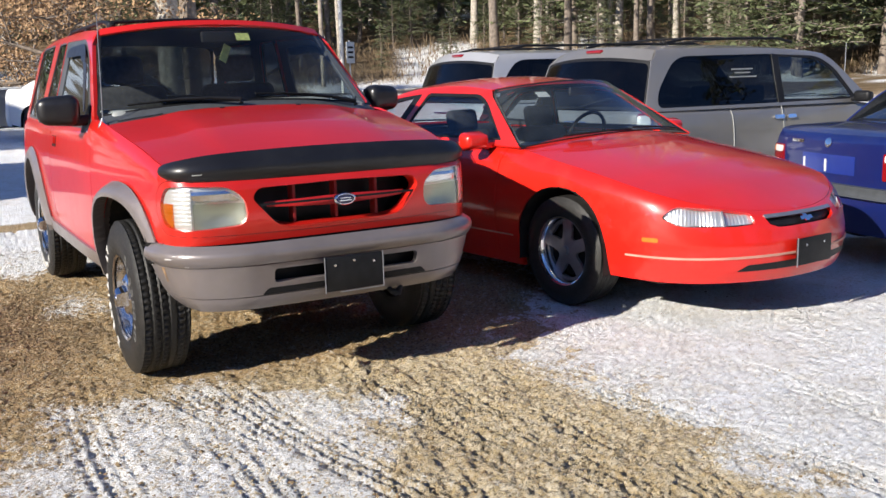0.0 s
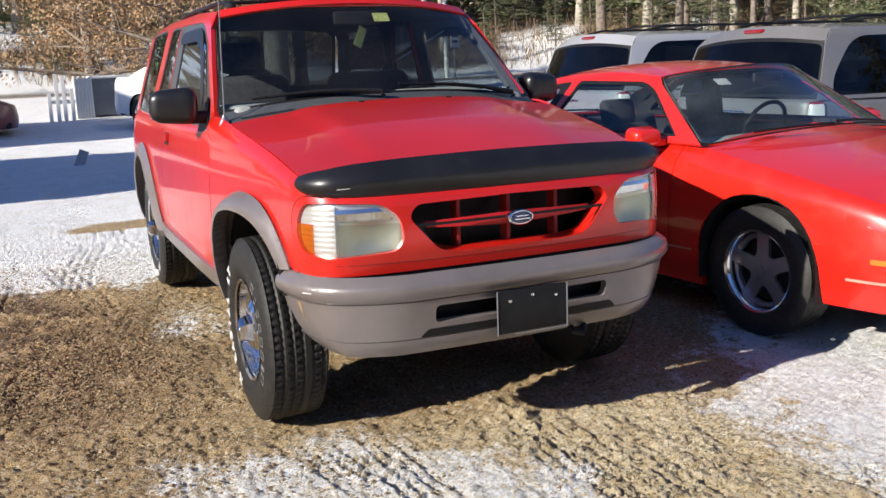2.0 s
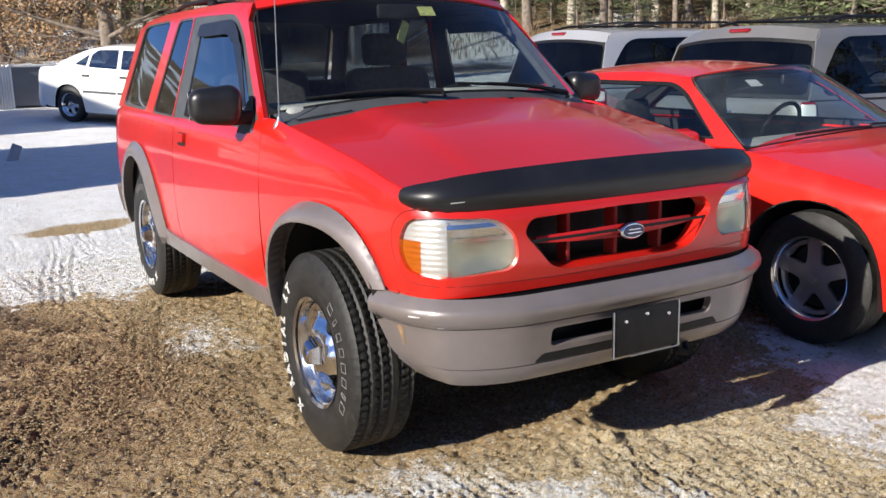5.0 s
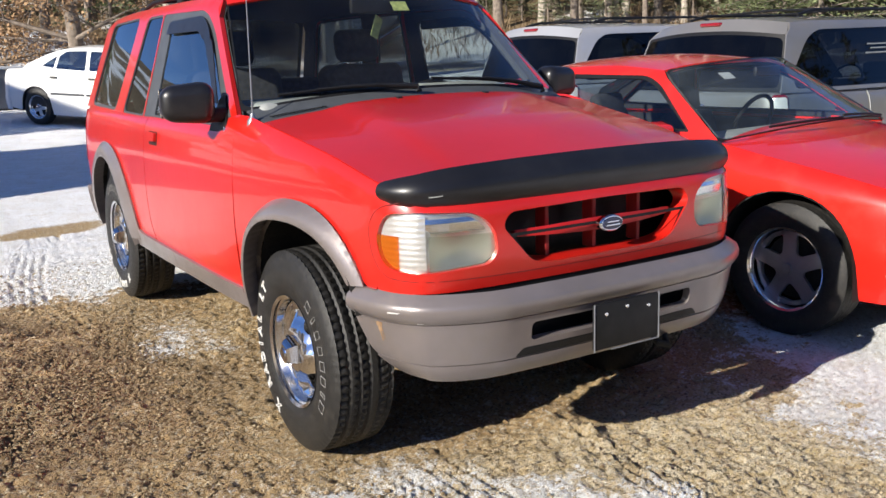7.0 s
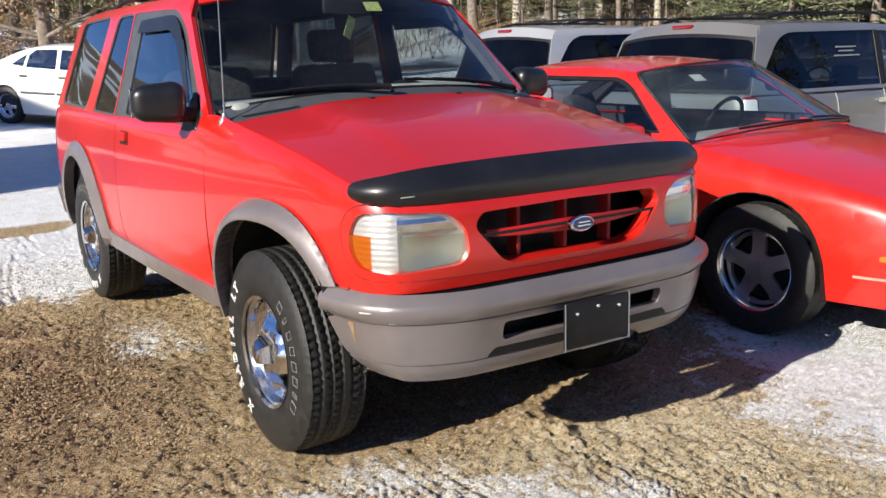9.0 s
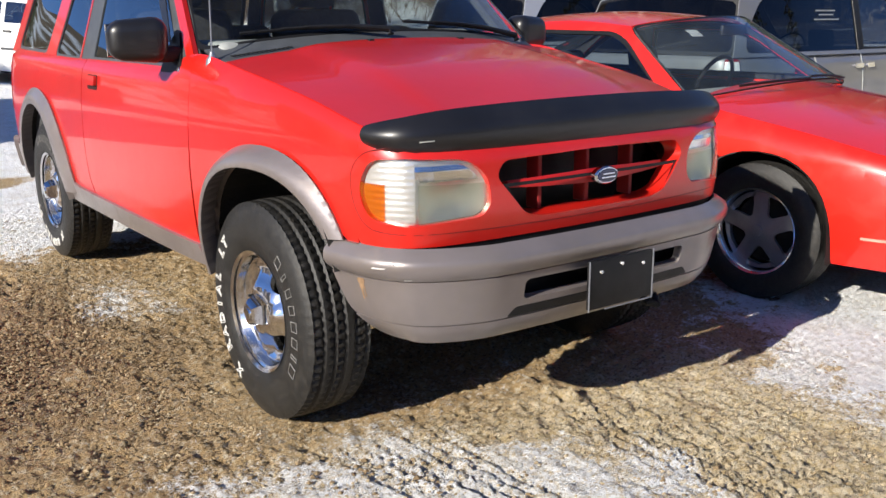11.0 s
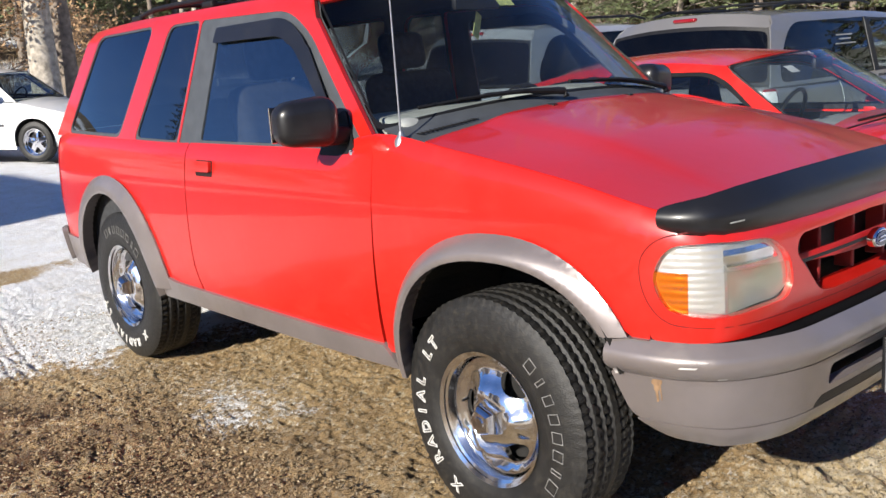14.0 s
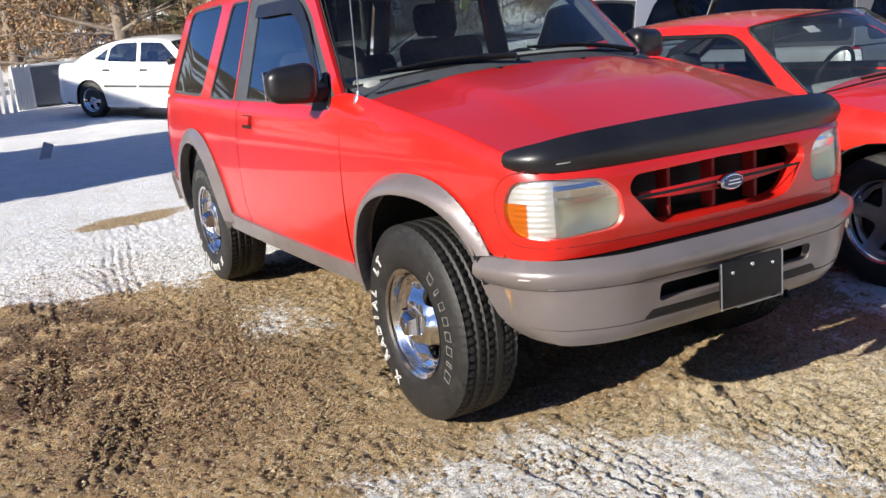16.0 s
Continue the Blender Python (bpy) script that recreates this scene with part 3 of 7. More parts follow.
# ---- the red sport utility vehicle ----
def explorer():
    car = thing("sport_utility_vehicle", pose(-0.012, 0, 0), "glossy red two-door sport utility vehicle with grey cladding on mud", "car")
    sk = Skin([(0, -2.102), (0.25, -2.098), (0.50, -2.083), (0.640, -2.050), (0.709, -1.985), (0.743, -1.885), (0.766, -1.72), (0.799, -1.42), (0.832, -1.05), (0.853, -0.65), (0.860, -0.1), (0.860, 0.7), (0.851, 1.45),
               (0.835, 1.90), (0.765, 2.10), (0.55, 2.17), (0.28, 2.19), (0, 2.195)],
              [(-2.13, 0.985), (-1.95, 1.005), (-1.6, 1.085), (-1.2, 1.155), (-0.9, 1.20), (-0.80, 1.19), (-0.65, 1.155), (0.0, 1.15), (2.2, 1.16)],
              [(0.40, 0.02), (0.68, 0.015), (0.78, 0.0), (0.92, 0.012), (1.0, 0.04)],
              [(0.40, 0.05), (0.50, 0.025), (0.62, 0.008), (0.80, 0.0), (0.95, 0.004), (1.05, 0.014), (1.16, 0.032)],
              [(0.40, 0.04), (0.7, 0.0), (1.0, 0.01), (1.16, 0.05)], shoulder=0.07, fall=0.78)
    Y = sk.sy
    g = 0.004

    def topline(y0, y1, n=14):
        return [(Y(y), sk.top(y) - 0.001) for y in np.linspace(y0, y1, n)]

    FA = arch(-1.395, 0.42, 0.445, 0.475, 0.48, 0.48)
    RA = arch(1.235, 0.42, 0.47, 0.50, 0.48, 0.48)
    fend_front = -1.875
    for sd in (-1, 1):
        # fender: from the fascia cut to the door
        o = [(Y(fend_front), 0.66)] + [(Y(y), z) for y, z in FA if z > 0.70 or y > -1.35] + [(Y(-0.875 - g), 0.48)] + topline(-0.875 - g, fend_front)
        sk.panel("front_fender", o, [], RED, car, side=sd)
        o = rounded([(Y(-0.88), 0.49), (Y(0.36), 0.49), (Y(0.40), 0.62), (Y(0.385), 1.15)], [0.02, 0.12, 0.1, 0.0]) + topline(0.385, -0.88)
        door = sk.panel("door", o, [], RED, car, side=sd)
        o = [(Y(0.375), 0.49)] + [(Y(y), z) for y, z in RA] + [(Y(1.99), 0.60)] + topline(1.99, 0.392) + [(Y(0.407), 0.62)]
        sk.panel("rear_quarter", o, [], RED, car, side=sd)
        # door handle over a flat dark sheet that paints its recess's shade, and the lock
        sk.panel("handle_shade", rounded([(Y(0.15), 1.015), (Y(0.29), 1.015), (Y(0.29), 1.08), (Y(0.15), 1.08)], 0.012), [], SEAM, door, off=0.0015, side=sd, hem=0.001)
        sk.panel("door_handle", rounded([(Y(0.155), 1.035), (Y(0.285), 1.035), (Y(0.285), 1.078), (Y(0.155), 1.078)], 0.012), [], RED, door, off=0.016, side=sd, hem=0.014, step=0.02)
        c = sk.fn(Y(0.30), 0.97)
        part("door_lock", lathe([(0.0001, 0.006), (0.010, 0.006), (0.012, 0.0)], 14), CHROME, door, "chrome door lock").location = (sd * (c[0] - 0.002), c[1], c[2])
        # flares: a rounded band round each opening
        for nm, yc, cut0, cut1, ao, bo, ai, bi, pw in (("front_flare", -1.40, 0.69, 0.415, 0.475, 0.508, 0.412, 0.440, 2.2), ("rear_flare", 1.235, 0.47, 0.45, 0.555, 0.550, 0.425, 0.465, 2.0)):
            ou = arch(yc, 0.42, ao, bo, cut0, cut1, 36, pw)
            inn = arch(yc, 0.42, ai, bi, cut0, cut1, 36, pw)
            if nm == "front_flare":
                ou = [p for p in ou if not (p[0] < yc and p[1] < cut0)]
                inn = [p for p in inn if not (p[0] < yc and p[1] < cut0 - 0.03)]

            def bulge(s, z, yc=yc, ao=ao, bo=bo, ai=ai, bi=bi, pw=pw, fr=(nm == "front_flare")):
                P, _ = sk.at(s)
                zz = max(0.0, z - 0.42)
                dy = abs(P[1] - yc)
                do = ((dy / ao) ** pw + (zz / bo) ** pw) ** (1 / pw)
                di = ((dy / ai) ** pw + (zz / bi) ** pw) ** (1 / pw)
                u = min(1.0, max(0.0, (di - 1.0) / max(1e-3, di - do)))
                wide = 0.058 * math.exp(-((P[1] - yc - (0.12 if fr else 0)) / 0.38) ** 2) + 0.010 if fr else 0.034
                return wide * (1 - u ** 2.4) - 0.006 * (1 - u) ** 8
            sk.panel(nm, [(Y(y), z) for y, z in ou] + [(Y(y), z) for y, z in reversed(inn)], [], CLAD, car, "grey plastic wheel-arch flare", off=0.010, side=sd, step=0.016, hem=0.06, extra=bulge)
        sk.panel("door_lining", [(Y(-0.85), 0.52), (Y(1.95), 0.52), (Y(1.95), 1.12), (Y(-0.85), 1.12)], [], CLOTH, car, off=-0.05, side=sd, step=0.2, hem=0.0)
        # rocker cladding
        o = [(Y(-0.93), 0.425), (Y(0.78), 0.425), (Y(0.78), 0.515), (Y(0.73), 0.53), (Y(0.60), 0.515), (Y(-0.87), 0.505)]
        sk.panel("rocker_cladding", o, [], CLAD, car, "grey plastic sill cladding", off=0.014, side=sd, hem=0.05)
        # tail lamp on the corner and lower rear cladding
        sk.panel("tail_lamp", rounded([(Y(1.98), 0.80), (Y(1.98) + 0.14, 0.80), (Y(1.98) + 0.14, 1.13), (Y(1.98), 1.13)], 0.015), [], REDLENS, car, off=0.004, side=sd)
        o = [(Y(1.70), 0.44), (Y(2.0), 0.44), (Y(2.0), 0.60), (Y(1.70), 0.60)]
        sk.panel("rear_corner_cladding", o, [], CLAD, car, off=0.012, side=sd, hem=0.04)
    # header panel with grille and lamp openings
    zt = lambda s: sk.top(sk.at(s)[0][1]) - 0.001
    X = sk.sx
    s_f = Y(fend_front)
    grille = rounded([(0.0, 0.925), (0.375, 0.918), (0.405, 0.875), (0.30, 0.755), (0.24, 0.742), (0.0, 0.742)], [0, 0.05, 0.06, 0.05, 0.03, 0])
    full = [(x, z) for x, z in grille] + [(-x, z) for x, z in reversed(grille)]
    SL = lambda x, z: ((1 if x > 0 else -1) * X(x), z)
    lamp = rounded([(X(0.425), 0.80), (X(0.455), 0.765), (X(0.68), 0.752), (X(0.68) + 0.122, 0.768), (X(0.68) + 0.160, 0.850), (X(0.68) + 0.118, 0.936), (X(0.68), 0.942), (X(0.50), 0.932), (X(0.432), 0.88)],
                   [0.03, 0.04, 0.0, 0.06, 0.04, 0.06, 0.0, 0.04, 0.05])
    neg = lambda p: [(-a, b) for a, b in p]
    gp = [((1 if x >= 0 else -1) * X(abs(x)), z) for x, z in full]
    cl = []
    for p in gp:
        if not cl or math.dist(p, cl[-1]) > 1e-3:
            cl.append(p)
    gcl = [(u, w) for u, w in cl if w < 0.84]
    gcl = [(-X(0.36), 0.84)] + [(u * 0.99, w) for u, w in sorted(gcl, key=lambda q: q[0])] + [(X(0.36), 0.84)]
    o = rounded([(-s_f, zt(s_f)), (-s_f, 0.690), (s_f, 0.690), (s_f, zt(s_f))], [0, 0.02, 0.02, 0], 8) + [(s, zt(s)) for s in np.linspace(s_f, -s_f, 40)][1:-1]
    # black sheet behind the fascia paints the shaded gap above the bumper
    v, fa, n = sheet([(-s_f - 0.02, 0.66), (s_f + 0.02, 0.66), (s_f + 0.02, 0.85), (-s_f - 0.02, 0.85)], [lamp, neg(lamp), gcl], lambda s, z: sk.fn(s, z, -0.005), 0.05, 0.0, out=(0, -1, 0))
    link("gap_shade_backing", v, fa, BLACK, car, "", n)
    v, fa, n = sheet(o, [cl, lamp, neg(lamp)], sk.fn, 0.04, 0.02, out=(0, -1, 0))
    fascia = link("front_fascia", v, fa, RED, car, "", n)
    # the seam that runs round the headlamps and under the grille
    xl = X(0.68)
    run = [(X(0.47), 0.957), (xl - 0.02, 0.968), (xl + 0.075, 0.966), (xl + 0.14, 0.948), (xl + 0.182, 0.905), (xl + 0.188, 0.850), (xl + 0.168, 0.790), (xl + 0.125, 0.745), (xl + 0.05, 0.731), (X(0.5), 0.726), (X(0.2), 0.722), (0.0, 0.722)]
    for sd in (-1, 1):
        fine = [np.array([(sd * q[0]), q[1]]) for q in run]
        soft = []
        for i in range(len(fine) - 1):
            p0, p1, p2, p3 = fine[max(i - 1, 0)], fine[i], fine[i + 1], fine[min(i + 2, len(fine) - 1)]
            soft += [0.5 * (2 * p1 + (p2 - p0) * u + (2 * p0 - 5 * p1 + 4 * p2 - p3) * u * u + (3 * p1 - p0 - 3 * p2 + p3) * u ** 3) for u in np.linspace(0, 1, 6)[:-1]]
        soft.append(fine[-1])
        part("lamp_seam", tube([sk.fn(q[0], q[1], -0.0008) for q in soft], 0.0018, 6), GROOVE, fascia, "", True)
    # grille: dark well, red bars, badge
    v, fa, n = sheet(cl, [], lambda s, z: sk.fn(s, z, -0.15), 0.06, 0.0, out=(0, -1, 0))
    gr = link("grille", v, fa, BLACK, car, "black grille well with red bars", n)
    # darker copy of the red: the posts' shade inside the recess is painted in
    GRD = mat("shaded_red_grille_post", (0.22, 0.007, 0.007), 0.55, 0, 0.0, 0.15, 12)
    GBAR = mat("dull_red_grille_bar", (0.40, 0.010, 0.012), 0.5, 0, 0.0, 0.12, 12)
    v, fa, n = sheet(rounded([(-X(0.33), 0.829), (-X(0.06), 0.818), (X(0.06), 0.818), (X(0.33), 0.829), (X(0.34), 0.851), (X(0.06), 0.860), (-X(0.06), 0.860), (-X(0.34), 0.851)], 0.004), [],
                     lambda s, z: sk.fn(s, z, -0.012 - 0.030 * min(1, abs(s) / 0.36) ** 2 - 9.0 * (z - 0.841) ** 2), 0.02, 0.04, out=(0, -1, 0))
    link("grille_bar", v, fa, GBAR, gr, "red grille bar", n)
    lip = []
    for q in cl:
        lip.append((q, (q[0] * 0.975, 0.838 + (q[1] - 0.838) * 0.90)))
    V_ = [sk.fn(a_[0], a_[1], -0.001) for a_, _ in lip] + [sk.fn(a_[0] * 0.6 + b_[0] * 0.4, a_[1] * 0.6 + b_[1] * 0.4, -0.022) for a_, b_ in lip] + [sk.fn(b_[0], b_[1], -0.060) for _, b_ in lip]
    k_ = len(lip)
    F_ = [(r_ * k_ + i, r_ * k_ + (i + 1) % k_, (r_ + 1) * k_ + (i + 1) % k_, (r_ + 1) * k_ + i) for r_ in (0, 1) for i in range(k_)]
    link("grille_lip", V_, F_, RED, gr, "rounded red inner lip of the grille", smooth=True)
    for x in (-0.20, 0.0, 0.20):
        part("grille_post", box(x - 0.008, x + 0.008, -2.045, -1.990, 0.748, 0.918, 0.004), GRD, gr)
    bm = lathe([(0.0001, -0.010), (0.026, -0.009), (0.030, -0.004), (0.030, 0.012)], 32)
    bm.transform(Matrix.Rotation(radians(90), 4, 'Z') @ Matrix.Diagonal((1, 1.75, 0.92, 1)))
    bd = part("badge", bm, CHROME, car, "chrome-rimmed blue oval badge", True)
    bd.location = (0.012, -2.112, 0.840)
    bm = lathe([(0.0001, -0.013), (0.0235, -0.012), (0.025, -0.008)], 32)
    bm.transform(Matrix.Rotation(radians(90), 4, 'Z') @ Matrix.Diagonal((1, 1.80, 0.87, 1)))
    part("badge_field", bm, BLUEOVAL, bd, "", True)
    for zz, w in ((0.006, 0.050), (-0.005, 0.060)):
        part("badge_bar", box(-w / 2, w / 2, -0.0150, -0.0125, zz - 0.0025, zz + 0.0025, 0.0008, 1), CHROME, bd)
    # headlamps: bucket, clear upper strip, hazed main lens, amber and clear corner lens
    for sd in (-1, 1):
        H = new("headlight")
        H.parent = car
        H["label"] = "hazed rectangular headlight with amber corner lamp"
        msk = (lambda q: q if sd > 0 else neg(q))

        def lens(nm, poly, m_, off, lab="", rib=0.0):
            ex = (lambda s, z: rib * math.sin(z * 700)) if rib else (lambda s, z: 0.0)
            v, fa, n = sheet(msk(poly), [], lambda s, z: sk.fn(s, z, off + ex(s, z)), 0.012 if rib else 0.025, 0.012, out=(sd * 0.4, -1, 0))
            ob = link(nm, v, fa, m_, H, lab, n)
            ob.visible_shadow = m_ not in (CLEARG, HAZE, AMBERG)
            return ob
        xm = X(0.652)
        bowl = lambda s, z: -0.020 - 0.034 * max(0.0, 1 - ((abs(s) - X(0.545)) / 0.115) ** 2) * max(0.0, 1 - ((z - 0.812) / 0.075) ** 2)
        v, fa, n = sheet(msk(lamp), [], lambda s, z: sk.fn(s, z, bowl(s, z)), 0.012, 0.010, out=(sd * 0.4, -1, 0))
        link("headlight_bucket", v, fa, BOWL, H, "silver reflector", n)
        v, fa, n = sheet(msk(rounded([(xm + 0.006, 0.762), (X(0.68) + 0.118, 0.775), (X(0.68) + 0.150, 0.850), (X(0.68) + 0.112, 0.928), (xm + 0.006, 0.930)], [0.004, 0.05, 0.04, 0.05, 0.004])), [],
                         lambda s, z: sk.fn(s, z, -0.010 + 0.00018 * math.sin(z * 900)), 0.005, 0.006, out=(sd * 0.4, -1, 0))
        link("corner_reflector", v, fa, REFL, H, "white fluted reflector", n)
        v, fa, n = sheet(msk(rounded([(X(0.45), 0.872), (X(0.68) + 0.11, 0.872), (X(0.68) + 0.08, 0.926), (X(0.51), 0.922)], [0.01, 0.02, 0.03, 0.03])), [],
                         lambda s, z: sk.fn(s, z, -0.016 + 0.00010 * math.sin(s * 300) - 0.25 * abs(z - 0.90)), 0.006, 0.004, out=(0, -1, 0))
        link("upper_reflector", v, fa, RIMCHROME, H, "bright fluted silver strip", n)
        d = 0.004
        lens("main_lens", rounded([(X(0.43), 0.805), (X(0.46), 0.770), (xm - d, 0.757), (xm - d, 0.868), (X(0.437), 0.862)], [0.03, 0.04, 0, 0, 0.01]), HAZE, -0.001, "hazed pale green plastic lens")
        lens("upper_lens", rounded([(X(0.437), 0.868), (xm - d, 0.874), (xm - d, 0.934), (X(0.50), 0.928), (X(0.447), 0.890)], [0.01, 0, 0, 0.03, 0.02]), CLEARG, -0.001)
        e = X(0.68) + 0.151
        lens("corner_lens", rounded([(xm + d, 0.757), (X(0.68) + 0.060, 0.760), (X(0.68) + 0.060, 0.868), (xm + d, 0.868)], 0.002), CLEARG, -0.001, "", 0.0004)
        lens("turn_signal", rounded([(X(0.68) + 0.064, 0.764), (e - 0.03, 0.773), (e + 0.002, 0.850), (e, 0.868), (X(0.68) + 0.064, 0.868)], [0, 0.05, 0.0, 0.0, 0]), AMBERG, -0.001, "amber turn signal lens", 0.0003)
        lens("corner_upper_lens", rounded([(xm + d, 0.874), (e + 0.002, 0.874), (e - 0.03, 0.931), (X(0.68), 0.937), (xm + d, 0.935)], [0, 0, 0.05, 0, 0]), CLEARG, -0.001, "", 0.0003)
    # bumper: three bands with seams between, intake slots and plate
    wrap = Y(-1.765)
    bins = curve([(0.36, 0.10), (0.40, 0.055), (0.44, 0.028), (0.48, 0.016), (0.56, 0.002), (0.598, -0.004), (0.612, -0.016), (0.635, -0.027), (0.655, -0.025), (0.675, -0.008), (0.690, 0.024)])
    ease = lambda t: t * t * (3 - 2 * t)
    boff = lambda s, z: 0.078 - bins(z) - 0.056 * ease(min(1, max(0.0, (abs(s) - X(0.42)) / (X(0.715) - X(0.42)))))
    bumper = None
    slot = rounded([(-0.345, 0.512), (0.345, 0.512), (0.345, 0.575), (-0.345, 0.575)], 0.02)
    slot2 = rounded([(-0.40, 0.463), (0.40, 0.463), (0.37, 0.492), (-0.37, 0.492)], 0.010)
    for nm, z0, z1, hs in (("bumper_top", 0.602, 0.690, []), ("bumper_face", 0.462, 0.598, [slot]), ("bumper_valance", 0.398, 0.458, [])):
        e0, e1 = {"bumper_top": (0.0, 0.0), "bumper_face": (0.045, 0.005), "bumper_valance": (0.13, 0.048)}[nm]
        o = [(-wrap + e0, z0), (-wrap * 0.7, z0), (wrap * 0.7, z0), (wrap - e0, z0), (wrap - e1, z1), (-wrap + e1, z1)]
        v, fa, n = sheet(rounded(o, [0.03, 0.05, 0.05, 0.03, 0.010, 0.010]), hs, lambda s, z: sk.fn(s, min(z, 0.68), boff(s, z))[:2] + (z,), 0.018, 0.03, out=(0, -1, 0))
        ob = link(nm, v, fa, CLAD, bumper or car, "" if bumper else "scuffed metallic grey plastic bumper", n)
        if bumper is None:
            bumper = ob
            bumper.name = "front_bumper"
    v, fa, n = sheet(rounded([(-wrap * 0.90, 0.45), (wrap * 0.90, 0.45), (wrap * 0.95, 0.68), (-wrap * 0.95, 0.68)], 0.02), [], lambda s, z: sk.fn(s, z, -0.012), 0.08, 0.0, out=(0, -1, 0))
    link("bumper_backing", v, fa, BLACK, bumper, "", n)
    v, fa, n = sheet(slot2, [], lambda s, z: sk.fn(s, z, boff(s, z) + 0.001), 0.05, 0.004, out=(0, -1, 0))
    link("lower_slot", v, fa, BLACK, bumper, "", n)
    # scuffs and rust stain on the bumper's corner
    for s0, z0, w, h, m_ in ((-X(0.70) - 0.11, 0.586, 0.016, 0.009, RUST), (-X(0.70) - 0.112, 0.570, 0.009, 0.012, RUST), (-X(0.70) - 0.114, 0.550, 0.004, 0.026, RUST), (-X(0.70) - 0.103, 0.560, 0.002, 0.030, RUST), (-X(0.70) - 0.22, 0.60, 0.006, 0.010, SCUFF),
                             (-X(0.70) - 0.03, 0.640, 0.020, 0.0025, SCUFF), (-X(0.70) + 0.04, 0.607, 0.010, 0.003, SCUFF), (-X(0.70) + 0.00, 0.655, 0.012, 0.002, SCUFF)):
        v, fa, n = sheet(rounded([(s0 - w, z0 - h), (s0 + w * 0.7, z0 - h * 0.8), (s0 + w, z0 + h), (s0 - w * 0.8, z0 + h * 0.9)], min(w, h) * 0.8), [],
                         lambda s, z: sk.fn(s, min(z, 0.68), boff(s, z) + 0.0012)[:2] + (z,), 0.01, 0.0, out=(-0.5, -1, 0))
        link("rust_streak" if m_ is RUST else "scuff", v, fa, m_, bumper, "", n)
    part("tow_hook", tube([(0.22, -2.05, 0.42), (0.22, -2.13, 0.39), (0.25, -2.14, 0.38), (0.28, -2.10, 0.40)], 0.012), DARK, bumper)
    pl = part("plate_holder", box(-0.138, 0.142, -2.206, -2.191, 0.448, 0.602, 0.006), BLACK, bumper, "empty black licence plate holder", True)
    fr = bmesh.new()
    for b_ in (box(-0.141, -0.137, -2.2085, -2.2035, 0.444, 0.604, 0.001, 1), box(0.141, 0.145, -2.2085, -2.2035, 0.444, 0.604, 0.001, 1), box(-0.07, 0.145, -2.2085, -2.2035, 0.442, 0.446, 0.001, 1)):
        fr = merged(fr, b_)
    part("plate_rim", fr, ALLOY, pl, "grey metal rim")
    for x, z in ((-0.09, 0.565), (0.095, 0.565), (0.0, 0.578)):
        bm = lathe([(0.0001, -0.003), (0.006, -0.002), (0.007, 0.002)], 10)
        bm.transform(Matrix.Rotation(radians(90), 4, 'Z'))
        part("plate_bolt", bm, CHROME, pl).location = (x, -2.2075, z)
    # hood and the dark stone shield on its lip
    sc = Y(-1.09)
    hood_z = lid(sk, "hood", 0.0, sc, 0.055, RED, car, ramp=0.55, crease=0.012)
    ssh = Y(-1.90)

    def shield(s, v):
        e = min(1.0, abs(s) / ssh)
        p = sk.fn(s, sk.top(sk.at(s)[0][1]) - 0.03, 0.006)
        _, N = sk.at(s)
        out_ = 0.052 * math.sin(min(1.0, v) * 1.9 + 0.35) - 0.025
        h = -0.012 + 0.105 * v * (1 - 0.30 * e ** 6)
        back = 0.05 * v * v
        return (p[0] + N[0] * (out_ - back), p[1] + N[1] * (out_ - back) * 1.0, p[2] + h + 0.03 * (1 - e ** 2) * v)
    v, fa, n = sheet(rounded([(-ssh, 0.0), (ssh, 0.0), (ssh, 1.0), (-ssh, 1.0)], [0.12, 0.12, 0.32, 0.32], 8), [], shield, 0.07, 0.006, out=(0, -1, 0.3))
    shd = link("stone_shield", v, fa, SATIN, car, "satin black stone shield on the hood lip", n)
    v, fa, n = sheet([(-0.65, 0.31), (-0.605, 0.33), (-0.605, 0.36), (-0.65, 0.34)], [], lambda s, v_: tuple(np.array(shield(s, v_)) + (0, -0.002, 0.0)), 0.02, 0.001, out=(0, -1, 0))
    link("shield_label", v, fa, TAGP, shd, "tiny worn white label", n)
    # cabin
    zb = 1.14
    base = curve([(-1.0, 0.80), (-0.5, 0.812), (0.5, 0.816), (1.4, 0.806), (2.1, 0.775)])
    zr = curve([(-0.6, 1.640), (-0.38, 1.668), (0.2, 1.690), (1.0, 1.690), (1.6, 1.672), (2.1, 1.60)])
    out = [(-0.895, 1.13), (2.06, 1.13), (1.66, zr(1.66))] + [(y, zr(y)) for y in np.linspace(1.6, -0.38, 24)]
    dw = rounded([(0.485, 1.125), (0.39, 1.640), (-0.28, 1.628), (-0.44, 1.535), (-0.825, 1.150), (-0.80, 1.112)], [0.02, 0.03, 0.12, 0.06, 0.05, 0.05])
    dg = rounded([(0.295, 1.155), (0.245, 1.590), (-0.26, 1.590), (-0.395, 1.515), (-0.735, 1.155)], [0.015, 0.05, 0.11, 0.05, 0.02])
    mw = rounded([(0.500, 1.135), (0.955, 1.140), (0.695, 1.640), (0.405, 1.642)], [0.03, 0.05, 0.06, 0.03])
    mg = rounded([(0.512, 1.150), (0.938, 1.155), (0.688, 1.630), (0.416, 1.632)], [0.03, 0.05, 0.05, 0.03])
    qw = rounded([(1.13, 1.150), (1.86, 1.160), (1.52, 1.640), (0.865, 1.648)], [0.05, 0.06, 0.07, 0.05])
